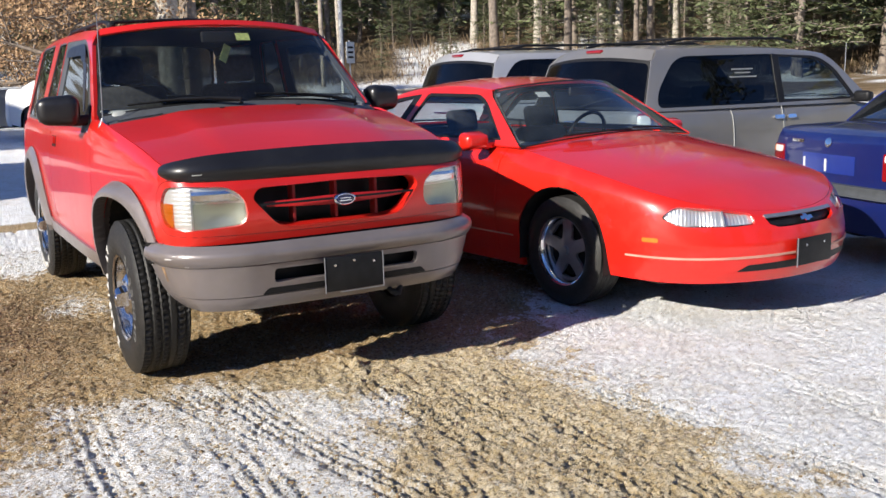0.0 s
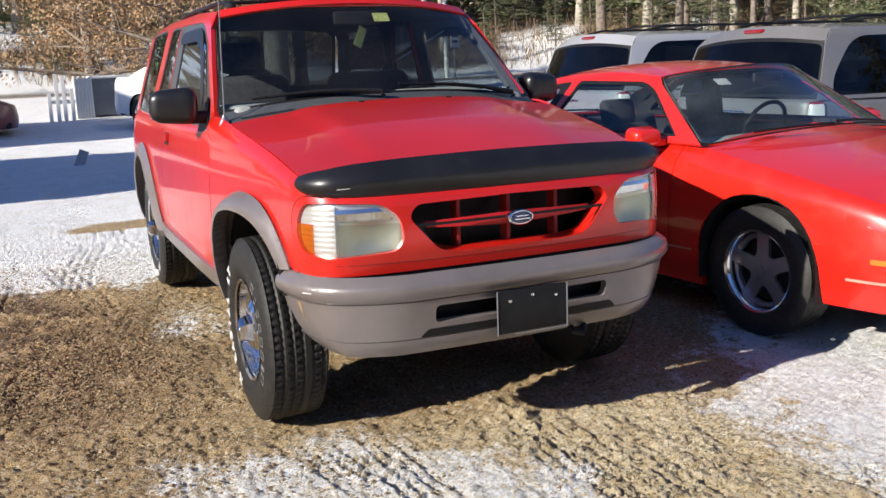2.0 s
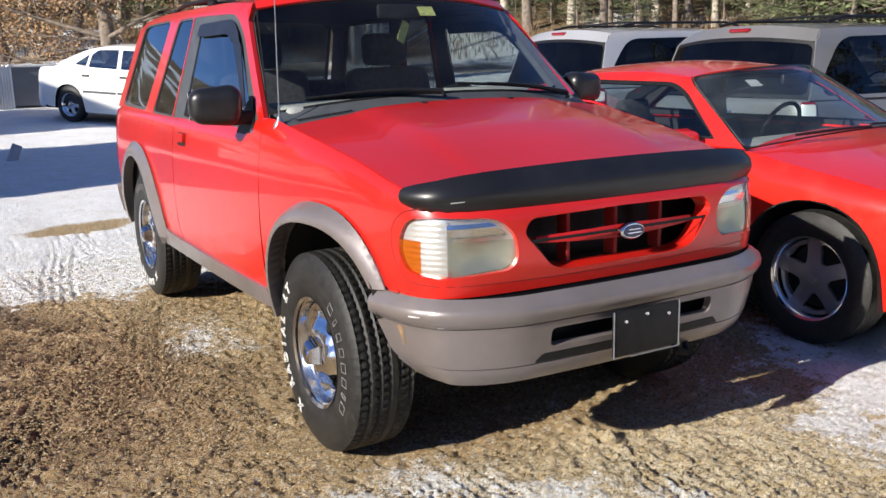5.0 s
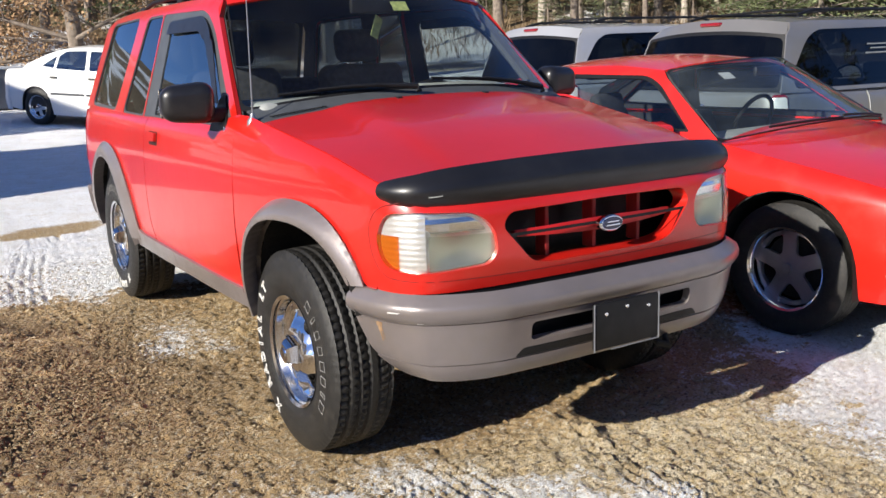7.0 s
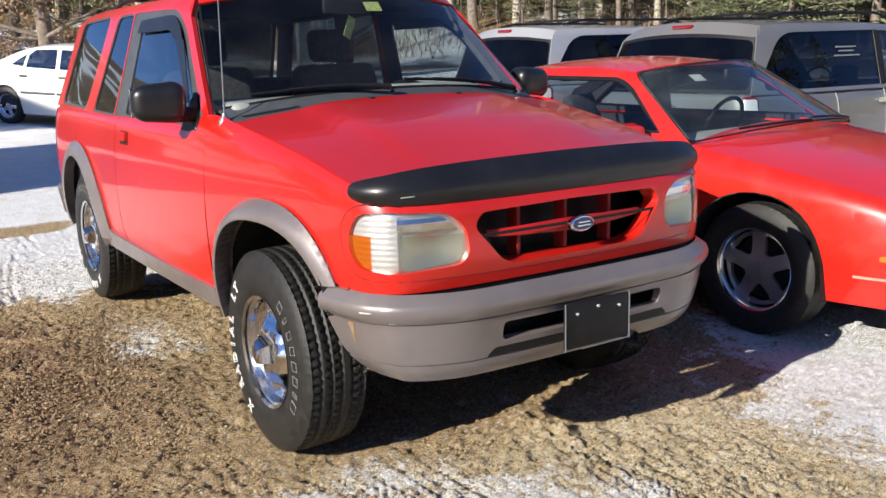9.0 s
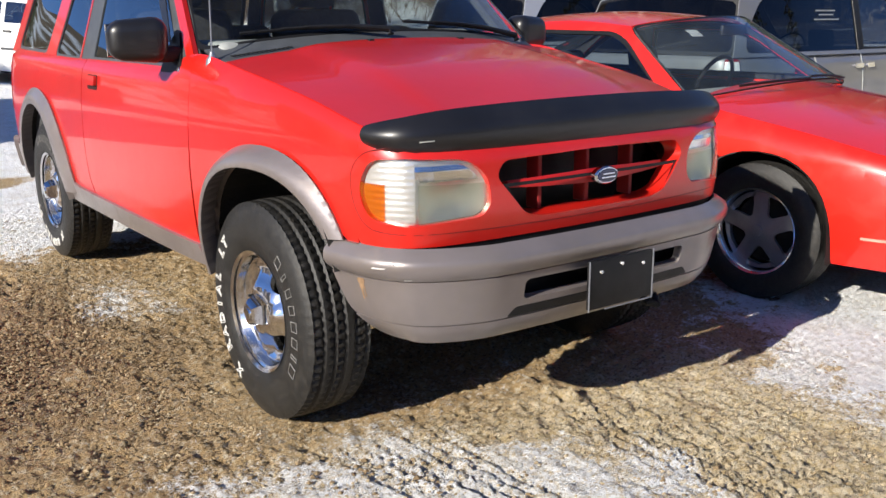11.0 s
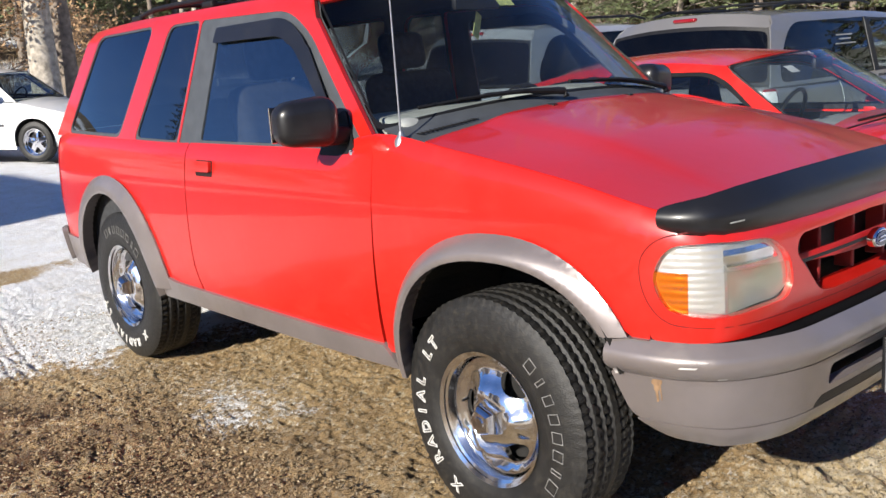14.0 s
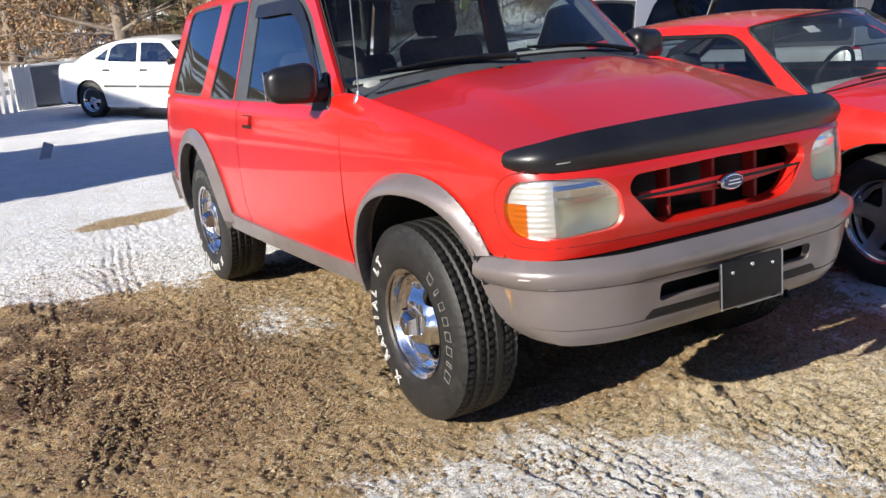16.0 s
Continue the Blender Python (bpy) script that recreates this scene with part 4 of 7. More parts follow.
    qg = rounded([(1.142, 1.166), (1.845, 1.176), (1.512, 1.630), (0.878, 1.638)], [0.05, 0.06, 0.06, 0.05])
    out[0] = (-0.900, 1.145)
    out[1] = (2.06, 1.145)
    G = house(car, base, zb, 0.26, zr, RED, out[:1] + [(-0.80, 1.145)] + out[1:], [
        dict(poly=dw, glass=dg, mat=GLASS, name="door_window"), dict(poly=mw, glass=mg, mat=TINTED, name="quarter_window", label="dark tinted quarter window"),
        dict(poly=qw, glass=qg, mat=TINTED, name="rear_side_window", label="dark tinted rear side window")], GLASS, TRIM, rnd=0.06)
    for sd in (-1, 1):
        # black rain visor over the door glass
        vis = rounded([(0.25, 1.600), (-0.27, 1.606), (-0.415, 1.525), (-0.67, 1.24), (-0.64, 1.235), (-0.345, 1.495), (-0.25, 1.540), (0.255, 1.540)], [0.01, 0.1, 0.05, 0.01, 0.01, 0.05, 0.07, 0.01])
        v, fa, n = sheet(vis, [], lambda y, z: (G(y, z) + 0.006 + 0.25 * max(0.0, 1.60 - z) * 0.5 * (1 if z > 1.5 else 0.35), y, z), 0.03, 0.004, out=(1, 0, 0))
        if sd < 0:
            v, fa, n = mirrored(v, fa, n)
        link("rain_visor", v, fa, SATIN, car, "smoked black rain visor", n)
    f_roof = roof(car, G, zr, -0.38, 1.66, 0.045, RED, 0.10, 0.10)
    ws = screen(car, "windshield", (0.790, -0.872, 1.203), (G(-0.38, zr(-0.38)) - 0.0, -0.385, zr(-0.38)), -0.13, SCREEN, (0.062, 0.044), 0.014)
    hdr = [(-0.99, 0.925), (-0.5, 0.938), (0.0, 0.942), (0.5, 0.938), (0.99, 0.925), (0.99, 1.0), (-0.99, 1.0)]
    v, fa, n = sheet(hdr, [], lambda a_, b_: tuple(np.array(ws(a_, b_)) + (0, -0.006, 0.007)), 0.1, 0.012, out=(0, -1, 0.6))
    link("windshield_header", v, fa, RED, car, "red roof edge over the windshield", n)
    screen(car, "rear_glass", (0.73, 2.06, 1.16), (G(1.66, zr(1.66)), 1.66, zr(1.66)), 0.10, TINTED, (0.0, 0.045), 0.03, out=(0, 1, 0.6))
    # tailgate and rear bumper
    o = [(Y(2.0), 0.60), (sk.len, 0.60), (sk.len, 1.155), (Y(2.0), 1.155)]
    sk.panel("tailgate", o, [], RED, car, both=True)
    o = rounded([(Y(2.03), 0.44), (sk.len, 0.44), (sk.len, 0.63), (Y(2.03), 0.63)], [0.03, 0, 0, 0.03])
    sk.panel("rear_bumper", o, [], CLAD, car, off=0.035, both=True, hem=0.03)
    # cowl with wipers and nozzles
    def cowl(x, v_):
        a = x / 0.79
        p = np.array(ws(a, 0.02))
        y = p[1] + v_ * (-1.092 - p[1])
        return (x, y, (p[2] - 0.004) * (1 - v_) + (hood_z(x, -1.10)[2] - 0.010) * v_ - 0.012 * math.sin(v_ * 3.14))
    v, fa, n = sheet([(-0.76, 0.0), (0.76, 0.0), (0.735, 1.0), (-0.735, 1.0)], [], cowl, 0.08, 0.01, out=(0, 0, 1))
    cw = link("cowl", v, fa, TRIM, car, "dark grey cowl with vent slots", n)
    for i in range(14):
        x = -0.70 + i * 0.016
        p = cowl(x, 0.45)
        part("vent_slot", box(x - 0.004, x + 0.004, p[1] - 0.02, p[1] + 0.02, p[2] + 0.001, p[2] + 0.004), BLACK, cw)
    for x0, x1, sgn in ((-0.08, -0.66, 1), (0.62, 0.02, 1)):
        a0 = np.array(ws(x0 / 0.79, 0.0)) + (0, -0.045, 0.012)
        mid = np.array(ws((x0 * 0.45 + x1 * 0.55) / 0.78, 0.055)) + (0, -0.028, 0.012)
        wpr = part("wiper", tube([a0 + (0, -0.01, -0.02), a0, a0 * 0.5 + mid * 0.5 + (0, 0, 0.006), mid], [0.013, 0.013, 0.009, 0.006], 8), BLACK, car, "", True)
        pts = []
        for k in range(9):
            xx = x0 * 0.98 + (x1 - x0) * (k / 8) * 1.0 + 0.02
            pts.append(np.array(ws(xx / 0.79, 0.028 + 0.045 * k / 8)) + (0, -0.014, 0.006))
        part("wiper_blade", tube(pts, 0.007, 6), BLACK, wpr)
        part("wiper_bridge", tube([pts[2] + (0, -0.003, 0.004), mid + (0, 0, -0.002), pts[6] + (0, -0.003, 0.004)], 0.006, 6), BLACK, wpr)
    for x in (-0.2, 0.22):
        c = cowl(x, 0.9)
        part("washer_nozzle", box(x - 0.012, x + 0.012, c[1] - 0.03, c[1], c[2], c[2] + 0.014, 0.004), BLACK, cw)
    # antenna
    an = part("antenna", tube([(-0.774, -0.978, 1.17), (-0.772, -0.975, 1.22), (-0.750, -0.945, 1.72)], [0.0045, 0.0030, 0.0020], 8), ALLOY, car, "thin grey whip antenna")
    bm = lathe([(0.0001, 0.036), (0.007, 0.034), (0.012, 0.02), (0.021, 0.008), (0.026, -0.02)], 18)
    bm.transform(Matrix.Rotation(radians(-90), 4, 'Y') @ Matrix.Diagonal((1, 1, 1, 1)))
    part("antenna_base", bm, ALLOY, an, "scuffed grey antenna base", True).location = (-0.774, -0.978, 1.172)
    # door mirrors
    for sd in (-1, 1):
        bm = box(-0.105, 0.105, -0.070, 0.070, -0.080, 0.080, 0.050, 5)
        for v_ in bm.verts:
            k = (v_.co.x + 0.105) / 0.21
            v_.co.z *= 0.80 + 0.22 * math.sin(min(1, k * 1.3) * 1.57)
            v_.co.y *= 1.0 - 0.25 * (1 - k)
        bm.transform(Matrix.Rotation(radians(-8), 4, 'Z'))
        if sd > 0:
            bm.transform(Matrix.Diagonal((-1, 1, 1, 1)))
        mr = part("mirror", bm, SATIN, car, "black plastic door mirror", True)
        mr.location = (sd * 0.935, -0.69, 1.245)
        arm = box(-0.06, 0.06, -0.05, 0.05, -0.028, 0.028, 0.018, 3)
        ar = part("mirror_arm", arm, BLACK, mr, "", True)
        ar.location = (-sd * 0.105, -0.005, -0.052)
        sail = rounded([(-0.79, 1.125), (-0.58, 1.125), (-0.64, 1.25), (-0.70, 1.275)], 0.015)
        v, fa, n = sheet(sail, [], lambda y, z: (G(y, z) + 0.006, y, z), 0.04, 0.02, out=(1, 0, 0))
        if sd < 0:
            v, fa, n = mirrored(v, fa, n)
        link("mirror_mount", v, fa, BLACK, car, "", n)
        gl = part("mirror_glass", box(-0.092, 0.092, 0.0, 0.004, -0.058, 0.058, 0.002, 1), CHROME, mr)
        gl.location = (0, 0.060, 0.0)
    c = (G(-0.765, 1.135) + 0.008)
    part("trim_screw", lathe([(0.0001, -0.004), (0.009, -0.003), (0.010, 0.002)], 12), CHROME, car).location = (-c, -0.765, 1.138)
    # roof rack
    for sd in (-1, 1):
        pts = []
        for k in range(13):
            y = -0.18 + 1.62 * k / 12
            z = f_roof(0.52, y)[2] + 0.034 * min(1.0, min(k, 12 - k) / 1.6) + 0.004
            pts.append((sd * 0.52, y, z))
        rk = part("roof_rail", tube(pts, 0.012, 10), BLACK, car, "black roof rack rail", True)
        for y in (-0.12, 0.62, 1.38):
            z = f_roof(0.52, y)[2]
            part("rail_foot", box(sd * 0.52 - 0.018, sd * 0.52 + 0.018, y - 0.05, y + 0.05, z - 0.004, z + 0.028, 0.01), BLACK, rk)
    for y in (0.12, 1.05):
        z = f_roof(0.0, y)[2]
        part("roof_crossbar", tube([(-0.51, y, f_roof(0.52, y)[2] + 0.036), (0, y, z + 0.030), (0.51, y, f_roof(0.52, y)[2] + 0.036)], 0.010, 8), BLACK, car, "", True)
    # cabin inside
    part("dashboard", box(-0.72, 0.72, -0.93, -0.50, 0.85, 1.238, 0.04, 3), DASH, car, "grey dashboard", True)
    part("instrument_hood", box(0.16, 0.60, -0.74, -0.46, 1.06, 1.268, 0.05, 3), DASH, car, "", True)
    part("cabin_floor", box(-0.76, 0.76, -0.95, 2.0, 0.40, 0.52, 0.02), DARK, car)
    rg = [(0.37 + 0.185 * math.cos(a), -0.36 - 0.07 * math.sin(a), 1.10 + 0.17 * math.sin(a)) for a in np.linspace(0, 2 * math.pi, 33)]
    swh = part("steering_wheel", tube(rg, 0.015, 8), BLACK, car, "", True)
    part("steering_hub", box(0.31, 0.43, -0.40, -0.34, 1.04, 1.14, 0.02), BLACK, swh)
    for a in (0.2, 2.94, 4.71):
        part("steering_spoke", tube([(0.37, -0.37, 1.09), (0.37 + 0.18 * math.cos(a), -0.36 - 0.07 * math.sin(a), 1.10 + 0.165 * math.sin(a))], 0.013, 6), BLACK, swh)
    for x in (-0.37, 0.37):
        bm = box(-0.25, 0.25, -0.07, 0.08, 0.0, 0.66, 0.06, 4)
        bm.transform(pose(0, 0, 0, -14))
        st = part("front_seat", bm, CLOTH, car, "dark cloth bucket seat", True)
        st.location = (x, 0.20, 0.72)
        part("seat_cushion", box(-0.25, 0.25, -0.52, 0.04, -0.16, 0.04, 0.06, 3), CLOTH, st, "", True)
        bm = box(-0.13, 0.13, -0.045, 0.05, 0.0, 0.18, 0.045, 3)
        bm.transform(pose(0, 0.17, 0.655, -10))
        part("headrest", bm, CLOTH, st, "", True)
    bm = box(-0.62, 0.62, -0.08, 0.08, 0.0, 0.58, 0.05, 3)
    bm.transform(pose(0, 1.30, 0.72, -18))
    rs_ = part("rear_seat", bm, CLOTH, car, "", True)
    part("rear_cushion", box(-0.62, 0.62, 0.85, 1.35, 0.52, 0.76, 0.05, 3), CLOTH, rs_, "", True)
    # interior mirror and stickers behind the glass
    c = np.array(ws(0.0, 0.80)) + (0, 0.07, 0)
    im = part("interior_mirror", box(-0.12, 0.12, -0.015, 0.015, -0.032, 0.032, 0.012, 2), BLACK, car, "", True)
    im.location = tuple(c)
    c = np.array(ws(0.16, 0.80)) + (0, 0.02, -0.0)
    bm = box(-0.04, 0.04, -0.001, 0.001, -0.028, 0.028)
    bm.transform(pose(*c, -42))
    part("inspection_sticker", bm, STICKY, car, "yellow-green inspection sticker")
    bm = box(-0.025, 0.025, -0.001, 0.001, -0.05, 0.05)
    bm.transform(pose(*(np.array(ws(0.0, 0.80)) + (0.02, 0.09, -0.09)), 0, 25, 20))
    part("hanging_tag", bm, STICKY, car, "yellow-green tag hanging from the mirror")
    # underside
    part("underbody", box(-0.70, 0.70, -0.95, 1.95, 0.40, 0.52, 0.03), DARK, car)
    part("engine", box(-0.36, 0.36, -1.85, -0.90, 0.50, 0.95, 0.04), DARK, car)
    part("skid_plate", box(-0.34, 0.34, -1.62, -0.95, 0.36, 0.42, 0.02), DARK, car)
    part("front_axle", tube([(-0.66, -1.345, 0.37), (0.66, -1.345, 0.37)], 0.045, 10), DARK, car, "", True)
    part("rear_axle", tube([(-0.66, 1.29, 0.37), (0, 1.29, 0.37), (0.66, 1.29, 0.37)], [0.05, 0.10, 0.05], 12), DARK, car, "", True)
    for sd in (-1, 1):
        for yc in (-1.395, 1.235):
            bm = bmesh.new()
            pa = [q for q in arch(yc, 0.42, 0.442 if yc < 0 else 0.455, 0.47, 0.50, 0.50, 18) if q[1] >= (0.56 if yc < 0 else 0.44)]
            r0 = [bm.verts.new((sd * (0.79 if yc < 0 else 0.845), y, z)) for y, z in pa]
            r1 = [bm.verts.new((sd * 0.40, y, z)) for y, z in pa]
            for i in range(len(pa) - 1):
                bm.faces.new((r0[i], r0[i + 1], r1[i + 1], r1[i]))
            bm.faces.new(r1)
            part("wheel_well", bm, DARK, car)
    # wheels: blocky tyre with raised white letters, chrome disc with three oval windows
    R, W = 0.374, 0.252

    def build(w):
        ty = part("tyre", tyre_bm(R, W, 0.196, 74, 0.010, 222), RUBBER, w, "muddy black off-road tyre with white lettering", True)
        rim = part("rim", lathe([(0.196, -0.112), (0.208, -0.118), (0.204, -0.108), (0.190, -0.100), (0.184, -0.060), (0.176, -0.040), (0.176, 0.10), (0.20, 0.11)], 56), RIMCHROME, w, "dull chrome steel rim", True)

        def depth(r, a):
            ridge = 0.020 * max(0.0, -math.cos(a * 3)) ** 1.5 * math.sin(min(1, max(0, (r - 0.05) / 0.125)) * math.pi)
            rise = 0.052 / (1 + math.exp((r - 0.098) / 0.014))
            lip = 0.022 * math.exp(-((r - 0.18) / 0.020) ** 2)
            return -0.052 - rise - ridge - lip
        hol = []  # the three windows
        for i in range(3):
            a = 2 * math.pi * i / 3
            c, s = math.cos(a), math.sin(a)
            e = [(0.122 + 0.027 * math.cos(t), 0.052 * math.sin(t)) for t in np.linspace(0, 2 * math.pi, 22)[:-1]]
            hol.append([(u * c - v_ * s, u * s + v_ * c) for u, v_ in e])
        rim_disc(hol, depth, 0.180, RIMCHROME, rim, label="polished chrome wheel disc with three oval windows")
        part("hub_cap", lathe([(0.0001, -0.150), (0.036, -0.149), (0.046, -0.142), (0.056, -0.120), (0.062, -0.088)], 5), CHROME, rim, "", True)
        part("centre_cap", lathe([(0.0001, -0.155), (0.018, -0.154), (0.022, -0.146)], 24), CHROME, rim, "", True)
        part("brake_drum", lathe([(0.0001, -0.01), (0.15, -0.01), (0.15, 0.08)], 30), DARK, rim)
        part("valve_stem", tube([(-0.050, 0.150, 0.012), (-0.078, 0.146, 0.014)], 0.005, 6), BLACK, rim)

        def letters(txt, a0, size, r):
            """Raised letters round the sidewall, read with their feet to the hub."""
            step_ = size * 0.98 / r
            for i, ch in enumerate(txt):
                if ch == " ":
                    continue
                me = text_mesh(ch, size)
                me.materials.append(LETTER)
                ob = new("tyre_letter", me)
                ob.parent = ty
                a = a0 - (i - (len(txt) - 1) / 2) * step_
                k = (r - 0.196) / (R - 0.196)
                x = -W / 2 * (1.0 if k < 0.75 else 0.97) - 0.0008
                rad = Vector((0, -math.cos(a), math.sin(a)))
                right = rad.cross(Vector((-1, 0, 0)))
                m = Matrix((right, rad, Vector((-1, 0, 0)))).transposed().to_4x4()
                m.translation = Vector((x, 0, 0)) + rad * r
                ob.matrix_basis = m
        letters("X RADIAL LT", radians(188), 0.053, 0.287)
        # a long brand word, drawn as plain blocks
        for i in range(8):
            a = radians(10) + (i - 3.5) * 0.185
            rad = Vector((0, -math.cos(a), math.sin(a)))
            right = rad.cross(Vector((-1, 0, 0)))
            m = Matrix((right, rad, Vector((-1, 0, 0)))).transposed().to_4x4()
            m.translation = Vector((-W / 2 - 0.0008, 0, 0)) + rad * 0.288
            w_ = (0.019, 0.006, 0.015, 0.016, 0.014, 0.013, 0.006, 0.016)[i]
            ring = [(-w_, -0.018), (w_, -0.018), (w_, 0.018), (-w_, 0.018), (-w_, -0.018)]
            bm = tube([m @ Vector((p_[0], p_[1], 0.0)) for p_ in ring], 0.0013, 5, False)
            part("tyre_mark", bm, FAINT, ty)
    fw = wheel_group(car, "wheel", pose(-0.712, -1.345, 0.364, 0), build)
    copy_wheel(fw, pose(-0.722, 1.235, 0.408, -70), car)
    copy_wheel(fw, pose(0.712, -1.345, 0.364, 20, 0, 180), car)
    copy_wheel(fw, pose(0.722, 1.235, 0.408, 80, 0, 180), car)
    return car


explorer()


# ---- the other parked cars ----
def spoke_wheel(car, R, W, rim_r, spokes, material, m, hole_w=0.62, r0=0.07, tread=54, dish=-0.05, label=""):
    def build(w):
        part("tyre", tyre_bm(R, W, rim_r, tread, 0.006, 108), RUBBER, w, "dusty black tyre", True)
        rm = part("rim", lathe([(rim_r, -W * 0.42), (rim_r + 0.010, -W * 0.45), (rim_r + 0.002, -W * 0.40), (rim_r - 0.012, -W * 0.30), (rim_r - 0.016, W * 0.4)], 44), RIMCHROME if material is ALLOY else material, w, "", True)
        hol = []
        for i in range(spokes):
            a0 = 2 * math.pi * (i + 0.5) / spokes
            da = math.pi / spokes * hole_w
            q = [(r0 + 0.012, -da * 0.35), (rim_r - 0.030, -da), (rim_r - 0.024, 0), (rim_r - 0.030, da), (r0 + 0.012, da * 0.35)]
            pts = [(r * math.cos(a0 + a), r * math.sin(a0 + a)) for r, a in q]
            hol.append(rounded(pts, 0.014, 3))

        def depth(r, a):
            return dish - 0.016 * math.exp(-(r / 0.05) ** 2) + 0.02 * (r / rim_r) ** 2 - 0.01 * (math.cos(spokes * a) > 0.3) * math.sin(min(1, r / rim_r) * math.pi)
        rim_disc(hol, depth, rim_r - 0.010, material, rm, step=0.025, label=label)
        part("centre_cap", lathe([(0.0001, dish - 0.028), (0.025, dish - 0.026), (0.030, dish - 0.005)], 20), material, rm, "", True)
        part("brake_disc", lathe([(0.0001, 0.0), (rim_r * 0.8, 0.0), (rim_r * 0.8, 0.02)], 28), DARK, rm)
    return wheel_group(car, "wheel", m, build)


def shell(c, name, label, m, group=""):
    """A whole car from its numbers c: skin, lids, cabin, glass, wheels and seats."""
    car = thing(name, m, label, "car", group)
    sk = Skin(c["plan"], c["top"], c["front"], c["side"], c["rear"], c.get("sh", 0.08), 0.88)
    Y, P = sk.sy, c["paint"]
    z0 = c["sill"]
    a, b = c["arch"]
    yf, yr = c["axles"]
    zc = c["R"]

    def top(y0, y1, n=14):
        return [(Y(y), sk.top(y) - 0.001) for y in np.linspace(y0, y1, n)]
    FA, RA = arch(yf, zc, a, b, z0, z0, 18), arch(yr, zc, a, b, z0, z0, 18)
    cuts = c["cuts"]
    s_f, s_r = Y(c["y_front"]), Y(c["y_rear"])
    g = 0.005
    for sd in (-1, 1):
        o = [(s_f, z0)] + [(Y(y), z) for y, z in FA] + [(Y(cuts[0] - g), z0)] + top(cuts[0] - g, c["y_front"])
        sk.panel("front_fender", o, [], P, car, side=sd, step=0.07)
        for i in range(len(cuts) - 1):
            y0, y1 = cuts[i], cuts[i + 1] - g
            o = [(Y(y0), z0 + 0.03)]
            ra = [(y, z) for y, z in RA if y < y1] if i == len(cuts) - 2 else []
            if ra:
                zz = [z for y, z in RA if y < y1][-1]
                o += [(Y(y), max(z, z0 + 0.03)) for y, z in ra] + [(Y(y1), zz + 0.01)]
            else:
                o += [(Y(y1), z0 + 0.03)]
            dr = sk.panel("door", o + top(y1, y0), [], P, car, side=sd, step=0.08)
            hy, hz = y1 - 0.13, c["belt"] - 0.10
            if not c.get("handles"):
                sk.panel("door_handle", rounded([(Y(hy - 0.09), hz - 0.018), (Y(hy + 0.07), hz - 0.018), (Y(hy + 0.07), hz + 0.018), (Y(hy - 0.09), hz + 0.018)], 0.01), [], c.get("handle_mat", P), dr, off=0.022, side=sd, hem=0.02, step=0.03)
        yq = cuts[-1]
        ra = [(y, z) for y, z in RA if y > yq]
        st = [(Y(yq), z0)] if len(ra) == len(RA) else [(Y(yq), ra[0][1])]
        o = st + [(Y(y), z) for y, z in ra] + [(s_r, z0 + 0.04)] + top(c["y_rear"], yq)
        sk.panel("rear_quarter", o, [], P, car, side=sd, step=0.07)
        sk.panel("sill", [(Y(yf + a), z0 - 0.05), (Y(yr - a), z0 - 0.05), (Y(yr - a), z0 + 0.028), (Y(yf + a), z0 + 0.028)], [], c.get("sill_mat", P), car, off=-0.004, side=sd, step=0.1, hem=0.03)
        y_in, z_in = c["y_rear"] - 0.35, c["belt"] - 0.02
        sk.panel("door_lining", [(Y(c["cowl"] + 0.1), z0 + 0.08), (Y(y_in), z0 + 0.08), (Y(y_in), z_in), (Y(c["cowl"] + 0.1), z_in)], [], CLOTH, car, off=-0.05, side=sd, step=0.2, hem=0.0)
        for ln in c.get("strips", []):
            for y0, y1 in ln["spans"]:
                sk.panel("side_moulding", rounded([(Y(y0), ln["z"] - ln["h"]), (Y(y1), ln["z"] - ln["h"]), (Y(y1), ln["z"] + ln["h"]), (Y(y0), ln["z"] + ln["h"])], ln["h"] * 0.6), [], ln["mat"], car, off=0.008, side=sd, hem=0.008, step=0.08)
    # front and rear ends
    zt = lambda s: sk.top(sk.at(s)[0][1]) - 0.001
    for nm, sa, sb, hol in (("front_fascia", -s_f, s_f, c.get("front_holes", lambda s: [])(sk)), ):
        o = [(sa, c["front_z0"]), (sb, c["front_z0"])] + [(s, zt(s)) for s in np.linspace(sb, sa, 30)]
        v, fa, n = sheet(o, hol, sk.fn, 0.05, 0.02, out=(0, -1, 0))
        link(nm, v, fa, P, car, "", n)
        v, fa, n = sheet(o, [], lambda s, z: sk.fn(s, z, -0.05), 0.12, 0.0, out=(0, -1, 0))
        link("front_backing", v, fa, BLACK, car, "", n)
    L = sk.len
    rf = lambda s, z: sk.fn(s, z) if s <= L else (lambda q: (-q[0], q[1], q[2]))(sk.fn(2 * L - s, z))
    c["rf"] = rf
    sa, sb = s_r + g, 2 * L - s_r - g
    ztr = lambda s: sk.top(sk.at(min(s, 2 * L - s))[0][1]) - 0.001
    o = [(sa, c["rear_z0"]), (sb, c["rear_z0"])] + [(s, ztr(s)) for s in np.linspace(sb, sa, 30)]
    v, fa, n = sheet(o, c.get("rear_holes", lambda s: [])(sk), rf, 0.05, 0.02, out=(0, 1, 0))
    link("rear_fascia", v, fa, P, car, "", n)
    v, fa, n = sheet(o, [], lambda s, z: tuple(np.array(rf(s, z)) - (0, 0.05, 0)), 0.12, 0.0, out=(0, 1, 0))
    link("rear_backing", v, fa, BLACK, car, "", n)
    lid(sk, "hood", 0.0, Y(c["cowl"]), c.get("hood_crown", 0.05), P, car, ramp=0.6)
